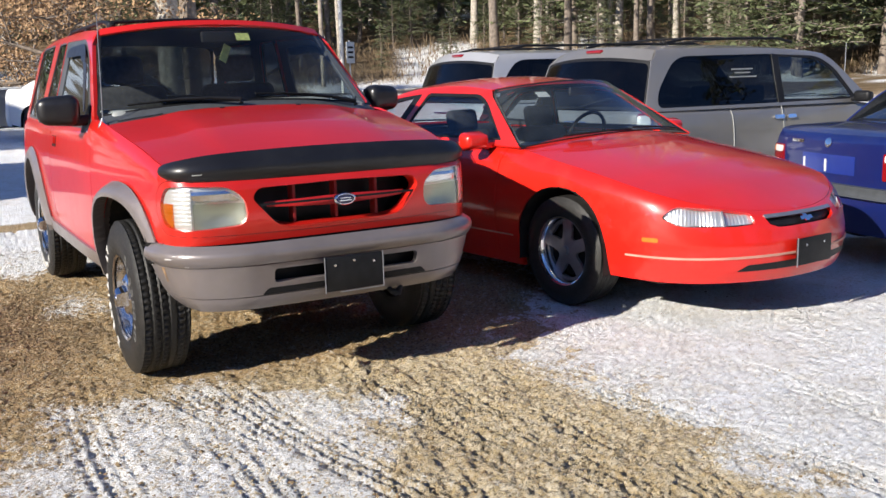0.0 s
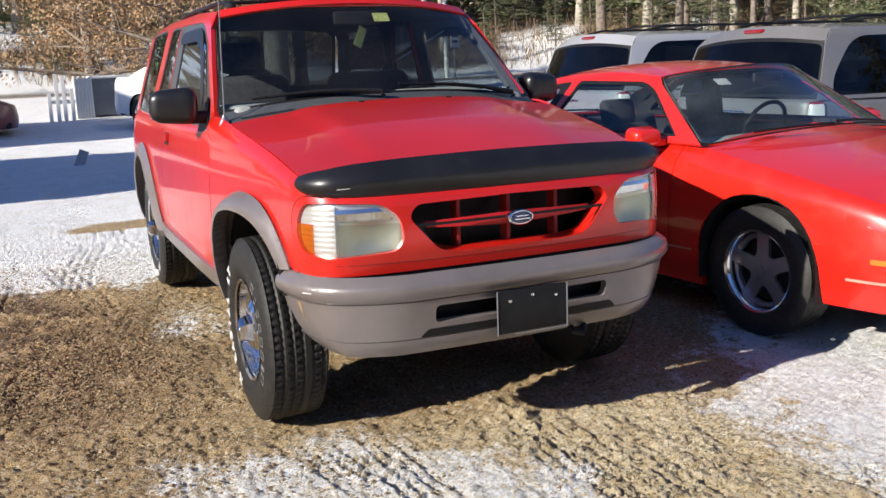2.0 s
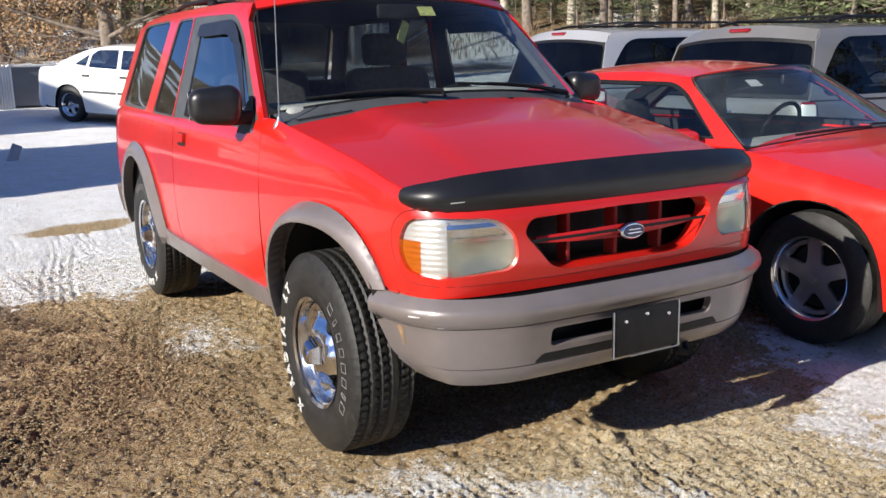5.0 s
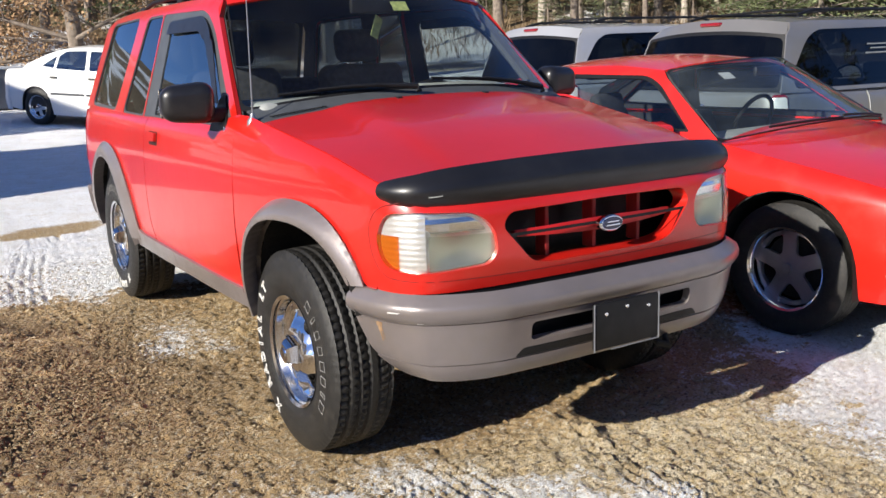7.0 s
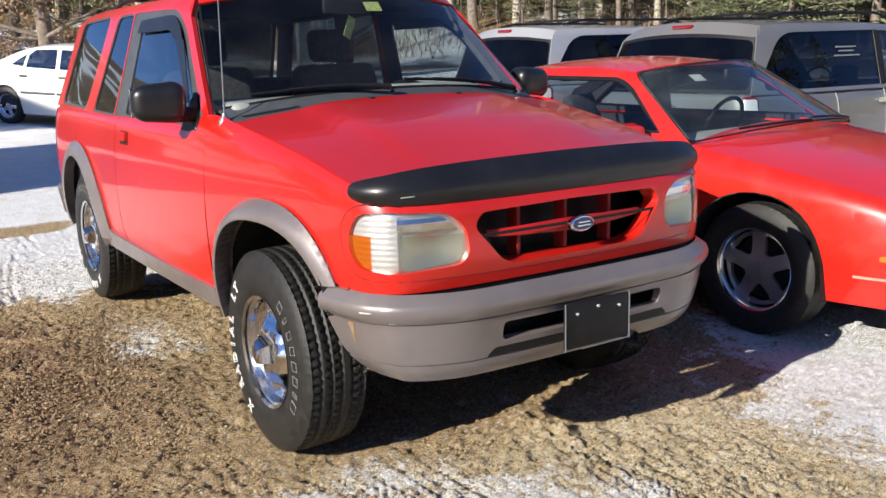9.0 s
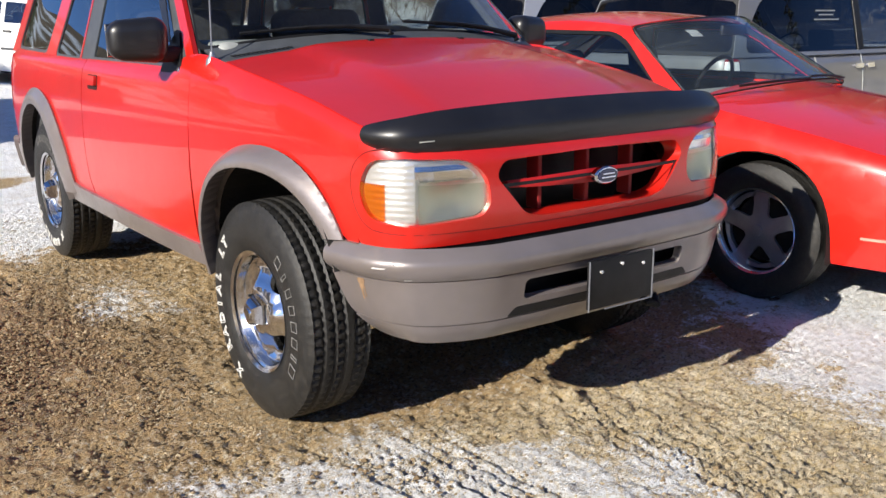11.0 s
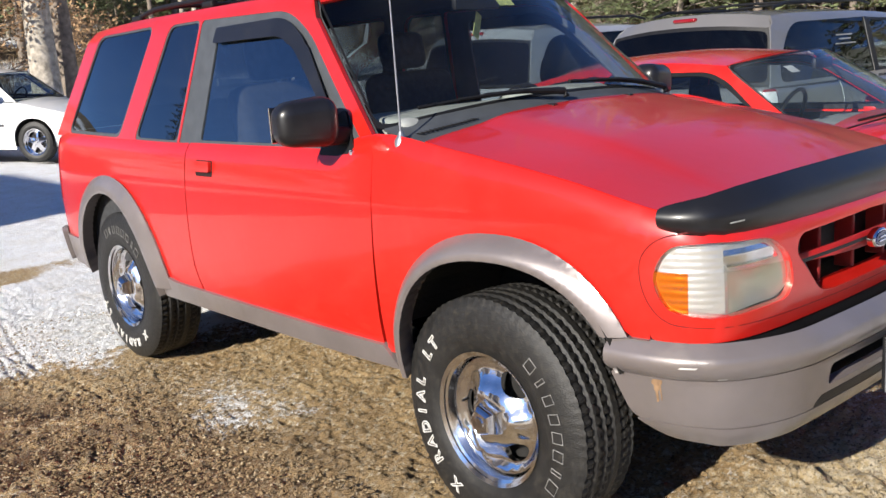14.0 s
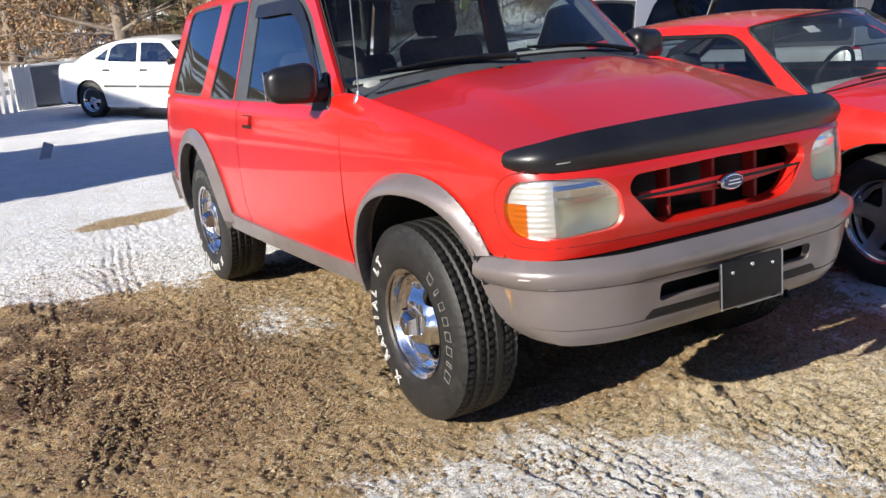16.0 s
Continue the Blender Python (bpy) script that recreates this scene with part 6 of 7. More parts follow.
def sedan(m, paint, label, name, kind):
    """A mid-size saloon: kind 'boot' has a boot lid, 'hatch' a long sloping tail."""
    hatch = kind == "hatch"
    c = dict(plan=[(0, -2.20), (0.30, -2.17), (0.58, -2.05), (0.76, -1.82), (0.82, -1.4), (0.845, -0.8), (0.85, 0.0), (0.85, 0.9), (0.84, 1.5), (0.82, 1.98), (0.775, 2.14), (0.66, 2.195), (0.38, 2.225), (0, 2.235)],
             top=[(-2.2, 0.66), (-1.9, 0.74), (-1.4, 0.83), (-0.95, 0.90), (0, 0.93), (0.9, 0.95), (1.4, 0.965), (2.0, 0.95), (2.24, 0.92)],
             front=[(0.2, 0.05), (0.4, 0.0), (0.55, 0.02), (0.75, 0.06)], side=[(0.2, 0.06), (0.35, 0.02), (0.55, 0.0), (0.75, 0.012), (0.95, 0.06)],
             rear=[(0.25, 0.03), (0.45, 0.0), (0.55, 0.03), (0.75, 0.03), (0.95, 0.05)], sh=0.05, paint=paint, sill=0.24, arch=(0.35, 0.36), axles=(-1.33, 1.33) if not hatch else (-1.28, 1.36), R=0.313, W=0.20, rim=0.195, cuts=[-0.80, 0.22, 1.08],
             y_front=-1.80, y_rear=1.98, belt=0.94, front_z0=0.22, rear_z0=0.24, cowl=-0.92, deck=1.42 if not hatch else 1.72, deck_crown=0.025,
             zr=[(-0.9, 1.15), (-0.35, 1.315), (0.1, 1.360), (0.6, 1.345), (1.0, 1.29), (1.4, 1.16), (1.8, 1.0)], base=[(-1.0, 0.74), (-0.3, 0.755), (0.7, 0.755), (1.8, 0.70)], tum=0.42, rnd=0.05,
             roof=(-0.40, 0.90 if not hatch else 1.0), crown=0.05, ws_lo=(0.742, -0.96, 0.915), ws_z=0.05, ws_bow=-0.18, rg_lo=(0.705, 1.50 if not hatch else 1.78, 0.965), rg_z=0.02, rg_bow=0.08, seat=0.12, seat2=0.85,
             mirror=(-0.62, 0.99), mirror_mat=BLACK if hatch else paint, track=0.715, spokes=5, rim_mat=CHROME if hatch else ALLOY, handle_mat=BLACK if hatch else paint,
             strips=[dict(z=0.56, h=0.02, mat=TRIM, spans=[(-0.78, 0.20), (0.24, 1.0)])])
    w1 = rounded([(-0.66, 0.965), (0.20, 0.970), (0.24, 1.30), (-0.24, 1.29)], [0.02, 0.02, 0.03, 0.08])
    w2 = rounded([(0.285, 0.970), (0.95, 0.985), (0.92, 1.20), (0.78, 1.285), (0.32, 1.302)], [0.02, 0.02, 0.03, 0.05, 0.03])
    w3 = rounded([(1.01, 0.995), (1.30, 1.02), (0.97, 1.21)], [0.02, 0.03, 0.03])
    c["windows"] = [dict(poly=w1, glass=w1, name="front_window"), dict(poly=w2, glass=w2, name="rear_window")] + ([dict(poly=w3, glass=w3, name="corner_window")] if hatch else [])
    c["outline"] = lambda zr: [(-0.97, 0.915), (1.55 if not hatch else 1.80, 0.955)] + [(y, zr(y)) for y in np.linspace(1.25 if not hatch else 1.60, -0.40, 22)]
    car, sk, G, ws = shell(c, name, label, m)
    return car, sk, c


bm_, bsk, bc = sedan(pose(6.281, -2.09, -0.05, 0, 0, 73), BLUE, "dark blue four-door saloon with red tail lamps", "saloon_car", "boot")
rf = bc["rf"]
e = bsk.sxr(0.79)
for nm, a, b, z0, z1, m_, off in (("tail_lamp", e - 0.04, e + 0.25, 0.63, 0.815, REDLENS, 0.006), ("turn_lamp", e - 0.03, e + 0.09, 0.755, 0.805, AMBER, 0.012), ("reverse_lamp", e + 0.10, e + 0.23, 0.755, 0.805, CLEARLENS, 0.012)):
    on_skin(bsk, nm, rounded([(a, z0), (b, z0), (b, z1), (a, z1)], 0.015), m_, bm_, off, rear=rf, hem=0.012)
L_ = bsk.len
on_skin(bsk, "plate_recess", rounded([(L_ - 0.30, 0.64), (L_ + 0.30, 0.64), (L_ + 0.30, 0.775), (L_ - 0.30, 0.775)], 0.01), mat("blue_recess", (0.012, 0.03, 0.20), 0.3, 0, 0.8, 0.1, 6), bm_, -0.0 + 0.004, rear=rf, both=False)
for s0 in (-0.28, -0.02):
    on_skin(bsk, "plate_bracket", [(L_ + s0, 0.65), (L_ + s0 + 0.018, 0.65), (L_ + s0 + 0.018, 0.74), (L_ + s0, 0.74)], LETTER, bm_, 0.010, rear=rf, both=False)
on_skin(bsk, "badge", ring_poly(L_, 0.86, 0.036, 20), CHROME, bm_, 0.008, "round silver badge", rear=rf, both=False)
on_skin(bsk, "lettering_bar", [(L_ - 0.46, 0.845), (L_ - 0.30, 0.845), (L_ - 0.30, 0.868), (L_ - 0.46, 0.868)], CHROME, bm_, 0.006, "silver model lettering bar", rear=rf, both=False)
on_skin(bsk, "bumper_moulding", rounded([(e - 0.15, 0.50), (2 * L_ - e + 0.15, 0.50), (2 * L_ - e + 0.15, 0.575), (e - 0.15, 0.575)], 0.02), TRIM, bm_, 0.05, rear=rf, both=False, hem=0.05)
wheels(bm_, bc)

hd = Vector((1.68, -2.05, -0.17)).normalized()
lf = Vector((0, 0, 1)).cross(hd).normalized()
up = hd.cross(lf)
sm = Matrix((lf, -hd, up)).transposed().to_4x4() @ Matrix.Diagonal((1.02, 1.01, 1.08, 1))
sm.translation = Vector((0.80, 14.80, 0.66)) + hd * 1.37 + lf * 0.81 - up * 0.334
sb, ssk, sc_ = sedan(sm, WHITE, "white four-door hatchback standing on snow", "hatchback_car", "hatch")
wheels(sb, sc_, "bright five-spoke alloy wheel")
mc_, msk_, mcc = sedan(pose(-3.70, 15.3, 0.27, 0, 0, 96), MAROON, "dusty maroon saloon partly in view on the snow", "saloon_car", "boot")
wheels(mc_, mcc)


# ---- ground ----
def vnoise(x, y, seed=0):
    """Smooth value noise on arrays."""
    xi, yi = np.floor(x).astype(np.int64), np.floor(y).astype(np.int64)
    fx, fy = x - xi, y - yi
    fx, fy = fx * fx * (3 - 2 * fx), fy * fy * (3 - 2 * fy)

    def h(a, b):
        n = (a * 374761393 + b * 668265263 + seed * 1442695041) & 0xffffffff
        n = ((n ^ (n >> 13)) * 1274126177) & 0xffffffff
        return ((n ^ (n >> 16)) & 0xffff) / 65535.0
    return (h(xi, yi) * (1 - fx) + h(xi + 1, yi) * fx) * (1 - fy) + (h(xi, yi + 1) * (1 - fx) + h(xi + 1, yi + 1) * fx) * fy


def fbm(x, y, f, octaves=4, seed=0, gain=0.5):
    s, a, t = 0, 1.0, 0
    for o in range(octaves):
        s = s + a * vnoise(x * f + 17.3 * o, y * f - 9.1 * o, seed + o)
        t += a
        a *= gain
        f *= 2.03
    return s / t


def sstep(a, b, x):
    t = np.clip((x - a) / (b - a), 0, 1)
    return t * t * (3 - 2 * t)


RHO = np.array([0, 8, 13, 16, 19.5, 22, 27, 32, 34, 38, 46, 70, 120, 400.0])
RZ = np.array([0, 0, 0.08, 0.17, 0.30, 0.55, 0.86, 0.92, 1.10, 2.10, 3.3, 7.5, 15.0, 15.0])


def lay(x, y):
    """The lie of the land, without its small relief."""
    x, y = np.asarray(x, float), np.asarray(y, float)
    r = np.hypot(x, y + 4)
    k = 0.15 + 0.85 * sstep(-8, 4, y)
    side = -0.075 * np.exp(-(((x - 6.0) / 4.0) ** 2 + ((y - 1.0) / 4.5) ** 2))
    dip = -0.24 * sstep(0.75, 3.6, x) * sstep(7.0, 2.0, np.abs(y - 16)) * sstep(9, 5, x)
    return np.interp(r, RHO, RZ) * k + 0.0165 * np.clip(y, -2.2, 3.0) + side * sstep(2.2, 4.2, x) + dip


def blob(x, y, cx, cy, rx, ry):
    return np.exp(-(((x - cx) / rx) ** 2 + ((y - cy) / ry) ** 2))


def axis(lo, hi, step, far):
    mid = np.arange(lo, hi, step)
    out, d, p = [], step, hi
    while p < far:
        out.append(p)
        d *= 1.13
        p += d
    low, d, p = [], step, lo - step
    while p > -far:
        low.append(p)
        d *= 1.13
        p -= d
    return np.array(low[::-1] + list(mid) + out)


def ground():
    gx, gy = axis(-3.0, 3.4, 0.0108, 330), axis(-4.6, 2.6, 0.0108, 330)
    X, Yg = np.meshgrid(gx, gy)
    x, y = X.ravel(), Yg.ravel()
    r = np.hypot(x, y + 4)
    z = lay(x, y)
    wx = x + 0.25 * (fbm(x, y, 1.3, 3, 5) - 0.5)
    wy = y + 0.25 * (fbm(x, y, 1.3, 3, 9) - 0.5)
    p = 0.46 + 0 * x
    p += 0.50 * sstep(0.95, 1.9, wx) * sstep(-0.9, -2.0, wy) + 0.42 * sstep(1.5, 2.8, wx)
    p -= 0.35 * blob(wx, wy, 1.3, -0.6, 0.55, 1.0)
    p += 0.60 * sstep(1.2, 2.0, wy + 0.25 * (wx + 1))
    p -= 0.95 * blob(wx, wy, -0.90, 3.85, 0.45, 0.32) + 0.5 * blob(wx, wy, -0.35, 4.0, 0.45, 0.22)
    p -= 0.62 * blob(wx, wy, -1.30, -0.30, 0.85, 0.95) + 0.35 * blob(wx, wy, -2.6, 0.3, 1.0, 1.6)
    p += 0.76 * blob(wx, wy, -0.78, 0.12, 0.36, 0.50)
    p += 0.42 * blob(wx, wy, -1.05, -2.25, 0.50, 0.75) + 0.22 * blob(wx, wy, -0.75, -2.9, 0.5, 0.5)
    p += 0.30 * blob(wx, wy, 0.02, -2.42, 0.16, 0.30)
    p -= 0.15 * blob(wx, wy, -0.30, -3.4, 0.28, 0.5)
    p -= 0.42 * np.exp(-((wx - 0.56) / 0.17) ** 2) * sstep(-1.6, -2.3, wy) + 0.25 * np.exp(-((wx - 0.18) / 0.13) ** 2) * sstep(-1.5, -1.9, wy)
    p -= 0.25 * blob(wx, wy, 0.0, 0.0, 0.9, 1.5)
    p += 0.16 * sstep(-1.8, -2.2, wy) * sstep(-1.5, -0.7, wx + 0.5 * (fbm(x, y, 0.6, 3, 15) - 0.5)) + 0.10 * sstep(0.1, 0.5, wx) * sstep(-1.8, -2.2, wy) - 0.34 * np.exp(-((wx - 0.27 + 0.06 * (wy + 2.5)) / 0.25) ** 2) * sstep(-2.0, -2.5, wy) + 0.34 * blob(wx, wy, -0.42, -2.45, 0.36, 0.62)
    p -= 0.24 * sstep(-0.38, -0.15, wx) * sstep(1.0, 0.65, wx) * sstep(-1.65, -2.0, wy) - 0.12 * blob(wx, wy, 0.0, -2.3, 0.13, 0.45)
    # the road, its verge and the wood's floor
    road = sstep(27.0, 27.6, r + 0.5 * (fbm(x, y, 0.3, 2, 3) - 0.5)) * sstep(31.8, 31.2, r) * sstep(-2, 2, y)
    litter = sstep(33.5, 36, r + 3.0 * (fbm(x, y, 0.35, 3, 21) - 0.5)) * sstep(-6, 2, y)
    ang = np.arctan2(y + 4, x)
    litter = np.maximum(litter, sstep(21, 24, r + 2.0 * (fbm(x, y, 0.35, 3, 23) - 0.5)) * sstep(0.82, 0.70, ang) * (y > -4))
    road = road * (1 - litter * sstep(0.82, 0.70, ang))
    mott = fbm(x, y, 5.0, 4, 31, 0.62)
    fine = fbm(x, y, 24.0, 3, 41, 0.6)
    dense = (np.abs(x - 0.5) < 4.2) & (y > -5.2) & (y < 3.6)
    streak = fbm(x * 4.5, y * 0.9, 1.0, 3, 47, 0.6) - 0.5
    amt = p + 0.60 * (mott - 0.5) + np.where(dense, 0.45 * (fine - 0.5), 0) + 0.5 * streak * sstep(-0.6, 0.6, x) * sstep(-1.0, -2.0, y)
    snow = sstep(0.18, 0.88, amt)
    snow = snow * (1 - litter) + litter * sstep(0.51, 0.59, fbm(x, y, 0.8, 4, 71) - 0.08 * sstep(0.9, 0.7, ang))
    snow *= (1 - road)
    snow = np.where(dense & (x < 1.2), snow * (1 - 0.30 * sstep(1.3, 0.7, x) * sstep(1.6, 0.8, y)), snow)
    wet = np.clip(1.4 * blob(wx, wy, -1.75, 1.45, 0.16, 0.75) + 1.2 * blob(wx, wy, -1.62, 0.85, 0.25, 0.3) + 0.8 * blob(wx, wy, -2.05, 0.3, 0.2, 0.7), 0, 1) * sstep(0.35, 0.6, mott + 0.1)
    wet = np.clip(wet + (0.85 * blob(wx, wy, -1.45, -0.25, 0.75, 0.95) + 0.95 * blob(wx, wy, -1.95, 0.9, 0.45, 0.9)) * sstep(0.28, 0.58, mott), 0, 1)
    pale = np.clip(sstep(-1.62, -1.95, wy) * sstep(-1.5, -0.6, wx) * sstep(1.6, 0.8, wx) * (0.70 + 0.9 * (mott - 0.35)), 0, 1)
    # relief: gravel, crust of snow, tyre treads pressed into the mud
    tread = np.zeros_like(x)
    m = dense
    xs, ys = x[m], y[m]
    t = np.zeros_like(xs)
    for cx, slope, w, y0, y1, pitch, lean in ((0.56, 0.0, 0.10, -4.6, -2.0, 0.046, 2.0), (0.10, 0.05, 0.11, -4.6, -1.62, 0.040, -2.4), (-0.36, -0.16, 0.10, -3.6, -1.72, 0.040, 1.6),
                                            (-1.02, 0.30, 0.11, -0.2, 1.3, 0.042, 2.0), (-0.62, -0.10, 0.10, -2.6, -1.68, 0.05, -1.5), (-1.10, 0.0, 0.10, -3.0, -1.2, 0.06, 0.4),
                                            (-1.22, 0.12, 0.12, 1.3, 3.1, 0.05, -2.0), (-0.92, 0.05, 0.16, 2.2, 4.6, 0.075, 1.2), (-1.35, -0.05, 0.13, 0.6, 2.4, 0.05, 1.5), (0.30, -0.05, 0.10, -4.2, -1.9, 0.04, 1.8), (-0.75, 0.04, 0.12, -4.2, -2.2, 0.045, -1.6), (0.95, -0.08, 0.10, -4.4, -2.6, 0.045, -1.8), (-1.60, 0.45, 0.12, -1.2, 0.7, 0.045, 1.9), (-0.95, -0.35, 0.12, -0.4, 0.9, 0.045, -1.8), (0.36, 0.02, 0.09, -4.4, -1.9, 0.042, -2.0), (-0.12, 0.12, 0.10, -4.4, -1.8, 0.044, 1.9), (-1.95, 0.15, 0.12, -0.6, 1.9, 0.05, -1.6), (1.6, 0.10, 0.10, -4.4, -2.7, 0.045, 1.8)):
        d = xs - (cx + slope * (ys - (y0 + y1) / 2) + 0.05 * np.sin(ys * 1.7 + cx * 9))
        a = sstep(w, w * 0.8, np.abs(d)) * sstep(y0, y0 + 0.25, ys) * sstep(y1, y1 - 0.25, ys)
        rib = np.sin((ys + lean * np.abs(d)) / pitch * 2 * math.pi)
        line = np.cos(d / w * 4 * math.pi)
        a = a * (0.35 + 0.65 * sstep(0.40, 0.6, vnoise(xs * 3.1 + cx * 7, ys * 2.3, 55)))
        t += a * (-0.008 + 0.009 * np.sign(rib) * np.abs(rib) ** 0.5 + 0.007 * line)
        t += 0.010 * sstep(w * 1.6, w * 1.05, np.abs(d)) * (np.abs(d) > w) * a
    tread[m] = t
    peb = fbm(x, y, 22.0, 2, 61, 0.7)
    clod = fbm(x, y, 9.0, 3, 63, 0.6)
    grit = fbm(x, y, 44.0, 2, 65, 0.7)
    rel = np.where(dense, 0.026 * (peb - 0.5) * (1.1 - 0.75 * snow) + 0.024 * (grit - 0.5) * (1 - 0.4 * snow) + 0.018 * (clod - 0.5) * (1 - 0.6 * snow) + 0.008 * snow * (fine - 0.35), 0.05 * (fbm(x, y, 1.1, 4, 81) - 0.5) * sstep(3, 8, r))
    bankr = sstep(32, 35, r) * sstep(0, 4, y)
    rel = rel + bankr * 0.9 * (fbm(x, y, 0.45, 4, 91) - 0.5) - wet * 0.012
    # a low clod ridge pushed up before the bumper
    rel = rel + 0.05 * np.exp(-(((x - 0.10 + 0.15 * (y + 1.75)) / 0.05) ** 2 + ((y + 1.78) / 0.13) ** 2)) * (0.6 + 0.8 * peb)
    flat = np.ones_like(x)
    for wx_, wy_ in ((-0.745, -1.29), (0.745, -1.29), (-0.75, 1.29), (0.75, 1.29)):
        flat *= 1 - 0.85 * np.exp(-(((x - wx_) / 0.20) ** 2 + ((y - wy_) / 0.16) ** 2) ** 2)
    z = z + (rel + tread * (1 - 0.25 * snow) * (1 - 0.30 * sstep(1.2, 2.0, y))) * flat
    ny, nx = X.shape
    idx = np.arange(nx * ny).reshape(ny, nx)
    quads = np.stack([idx[:-1, :-1], idx[:-1, 1:], idx[1:, 1:], idx[1:, :-1]], -1).reshape(-1, 4)
    me = bpy.data.meshes.new("ground")
    me.vertices.add(len(x))
    me.vertices.foreach_set("co", np.stack([x, y, z], 1).ravel())
    me.loops.add(quads.size)
    me.polygons.add(len(quads))
    me.polygons.foreach_set("loop_start", np.arange(0, quads.size, 4))
    me.loops.foreach_set("vertex_index", quads.ravel())
    me.polygons.foreach_set("use_smooth", np.ones(len(quads), bool))
    for nm, arr in (("snow", snow), ("wet", wet), ("road", road), ("litter", litter), ("pale", pale)):
        at = me.attributes.new(nm, 'FLOAT', 'POINT')
        at.data.foreach_set("value", arr.astype(np.float32))
    me.update()
    me.validate()
    # material
    m = bpy.data.materials.new("mud_and_snow")
    m.use_nodes = True
    nt = m.node_tree
    b = nt.nodes["Principled BSDF"]
    b.inputs["Specular IOR Level"].default_value = 0.3
    geo = nt.nodes.new("ShaderNodeNewGeometry")

    def noise_(scale, detail=5, rough=0.6):
        n = nt.nodes.new("ShaderNodeTexNoise")
        n.inputs["Scale"].default_value, n.inputs["Detail"].default_value, n.inputs["Roughness"].default_value = scale, detail, rough
        nt.links.new(geo.outputs["Position"], n.inputs["Vector"])
        return n.outputs["Fac"]

    def attr(nm):
        a = nt.nodes.new("ShaderNodeAttribute")
        a.attribute_name = nm
        return a.outputs["Fac"]

    def mapr(v, a, b_, c=0.0, d=1.0):
        r_ = nt.nodes.new("ShaderNodeMapRange")
        r_.inputs["From Min"].default_value, r_.inputs["From Max"].default_value, r_.inputs["To Min"].default_value, r_.inputs["To Max"].default_value = a, b_, c, d
        nt.links.new(v, r_.inputs["Value"])
        return r_.outputs[0]

    def mix(f, a, b_):
        x_ = nt.nodes.new("ShaderNodeMix")
        x_.data_type = 'RGBA'
        if isinstance(f, float):
            x_.inputs["Factor"].default_value = f
        else:
            nt.links.new(f, x_.inputs["Factor"])
        for k, c in (("A", a), ("B", b_)):
            if isinstance(c, tuple):
                x_.inputs[k].default_value = (*c, 1)
            else:
                nt.links.new(c, x_.inputs[k])
        return x_.outputs["Result"]
    mud = mix(mapr(noise_(1.6), 0.35, 0.65), (0.30, 0.190, 0.086), (0.55, 0.395, 0.20))
    mud = mix(mapr(noise_(14, 6), 0.40, 0.62), mud, (0.43, 0.295, 0.145))
    dry = mix(mapr(noise_(30, 5, 0.7), 0.42, 0.60), (0.56, 0.43, 0.235), (0.78, 0.68, 0.50))
    mud = mix(attr("pale"), mud, dry)
    mud = mix(mapr(noise_(48, 4, 0.7), 0.52, 0.62, 0, 0.85), mud, (0.62, 0.55, 0.42))
    mud = mix(mapr(noise_(66, 4, 0.7), 0.53, 0.63, 0, 0.85), mud, (0.10, 0.07, 0.04))
    mud = mix(attr("wet"), mud, mix(mapr(noise_(26, 5, 0.7), 0.40, 0.62), (0.085, 0.052, 0.028), (0.21, 0.130, 0.068)))
    floor_ = mix(mapr(noise_(2.2), 0.4, 0.6), (0.14, 0.088, 0.043), (0.24, 0.17, 0.092))
    floor_ = mix(mapr(noise_(9), 0.5, 0.7), floor_, (0.09, 0.075, 0.045))
    soil = mix(attr("litter"), mud, floor_)
    soil = mix(attr("road"), soil, mix(mapr(noise_(3), 0.3, 0.7), (0.13, 0.125, 0.12), (0.20, 0.195, 0.185)))
    sn = mix(mapr(noise_(3.0), 0.35, 0.7), (0.88, 0.89, 0.91), (0.80, 0.79, 0.77))
    sn = mix(mapr(noise_(42, 5), 0.54, 0.68, 0, 0.60), sn, (0.50, 0.42, 0.30))
    sn = mix(mapr(noise_(7, 5), 0.54, 0.70, 0, 0.35), sn, (0.62, 0.55, 0.43))
    def add(a, b_, k):
        q = nt.nodes.new("ShaderNodeMath")
        q.operation = 'MULTIPLY_ADD'
        nt.links.new(b_, q.inputs[0])
        q.inputs[1].default_value = k
        nt.links.new(a, q.inputs[2])
        return q.outputs[0]
    cover = add(add(attr("snow"), noise_(64, 4, 0.78), 1.9), noise_(20, 4, 0.65), 0.60)
    col = mix(mapr(cover, 1.66, 1.96), soil, sn)
    nt.links.new(col, b.inputs["Base Color"])
    mth = nt.nodes.new("ShaderNodeMath")
    mth.operation = 'MULTIPLY_ADD'
    nt.links.new(attr("wet"), mth.inputs[0])
    mth.inputs[1].default_value, mth.inputs[2].default_value = -0.55, 0.85
    nt.links.new(mth.outputs[0], b.inputs["Roughness"])
    bp = nt.nodes.new("ShaderNodeBump")
    bp.inputs["Strength"].default_value, bp.inputs["Distance"].default_value = 1.0, 0.028
    nt.links.new(noise_(55, 7, 0.78), bp.inputs["Height"])
    nt.links.new(bp.outputs[0], b.inputs["Normal"])
    me.materials.append(m)
    tagged(new("ground", me), "muddy gravel lot with tyre ruts and patches of old snow", "ground", kind="structure")



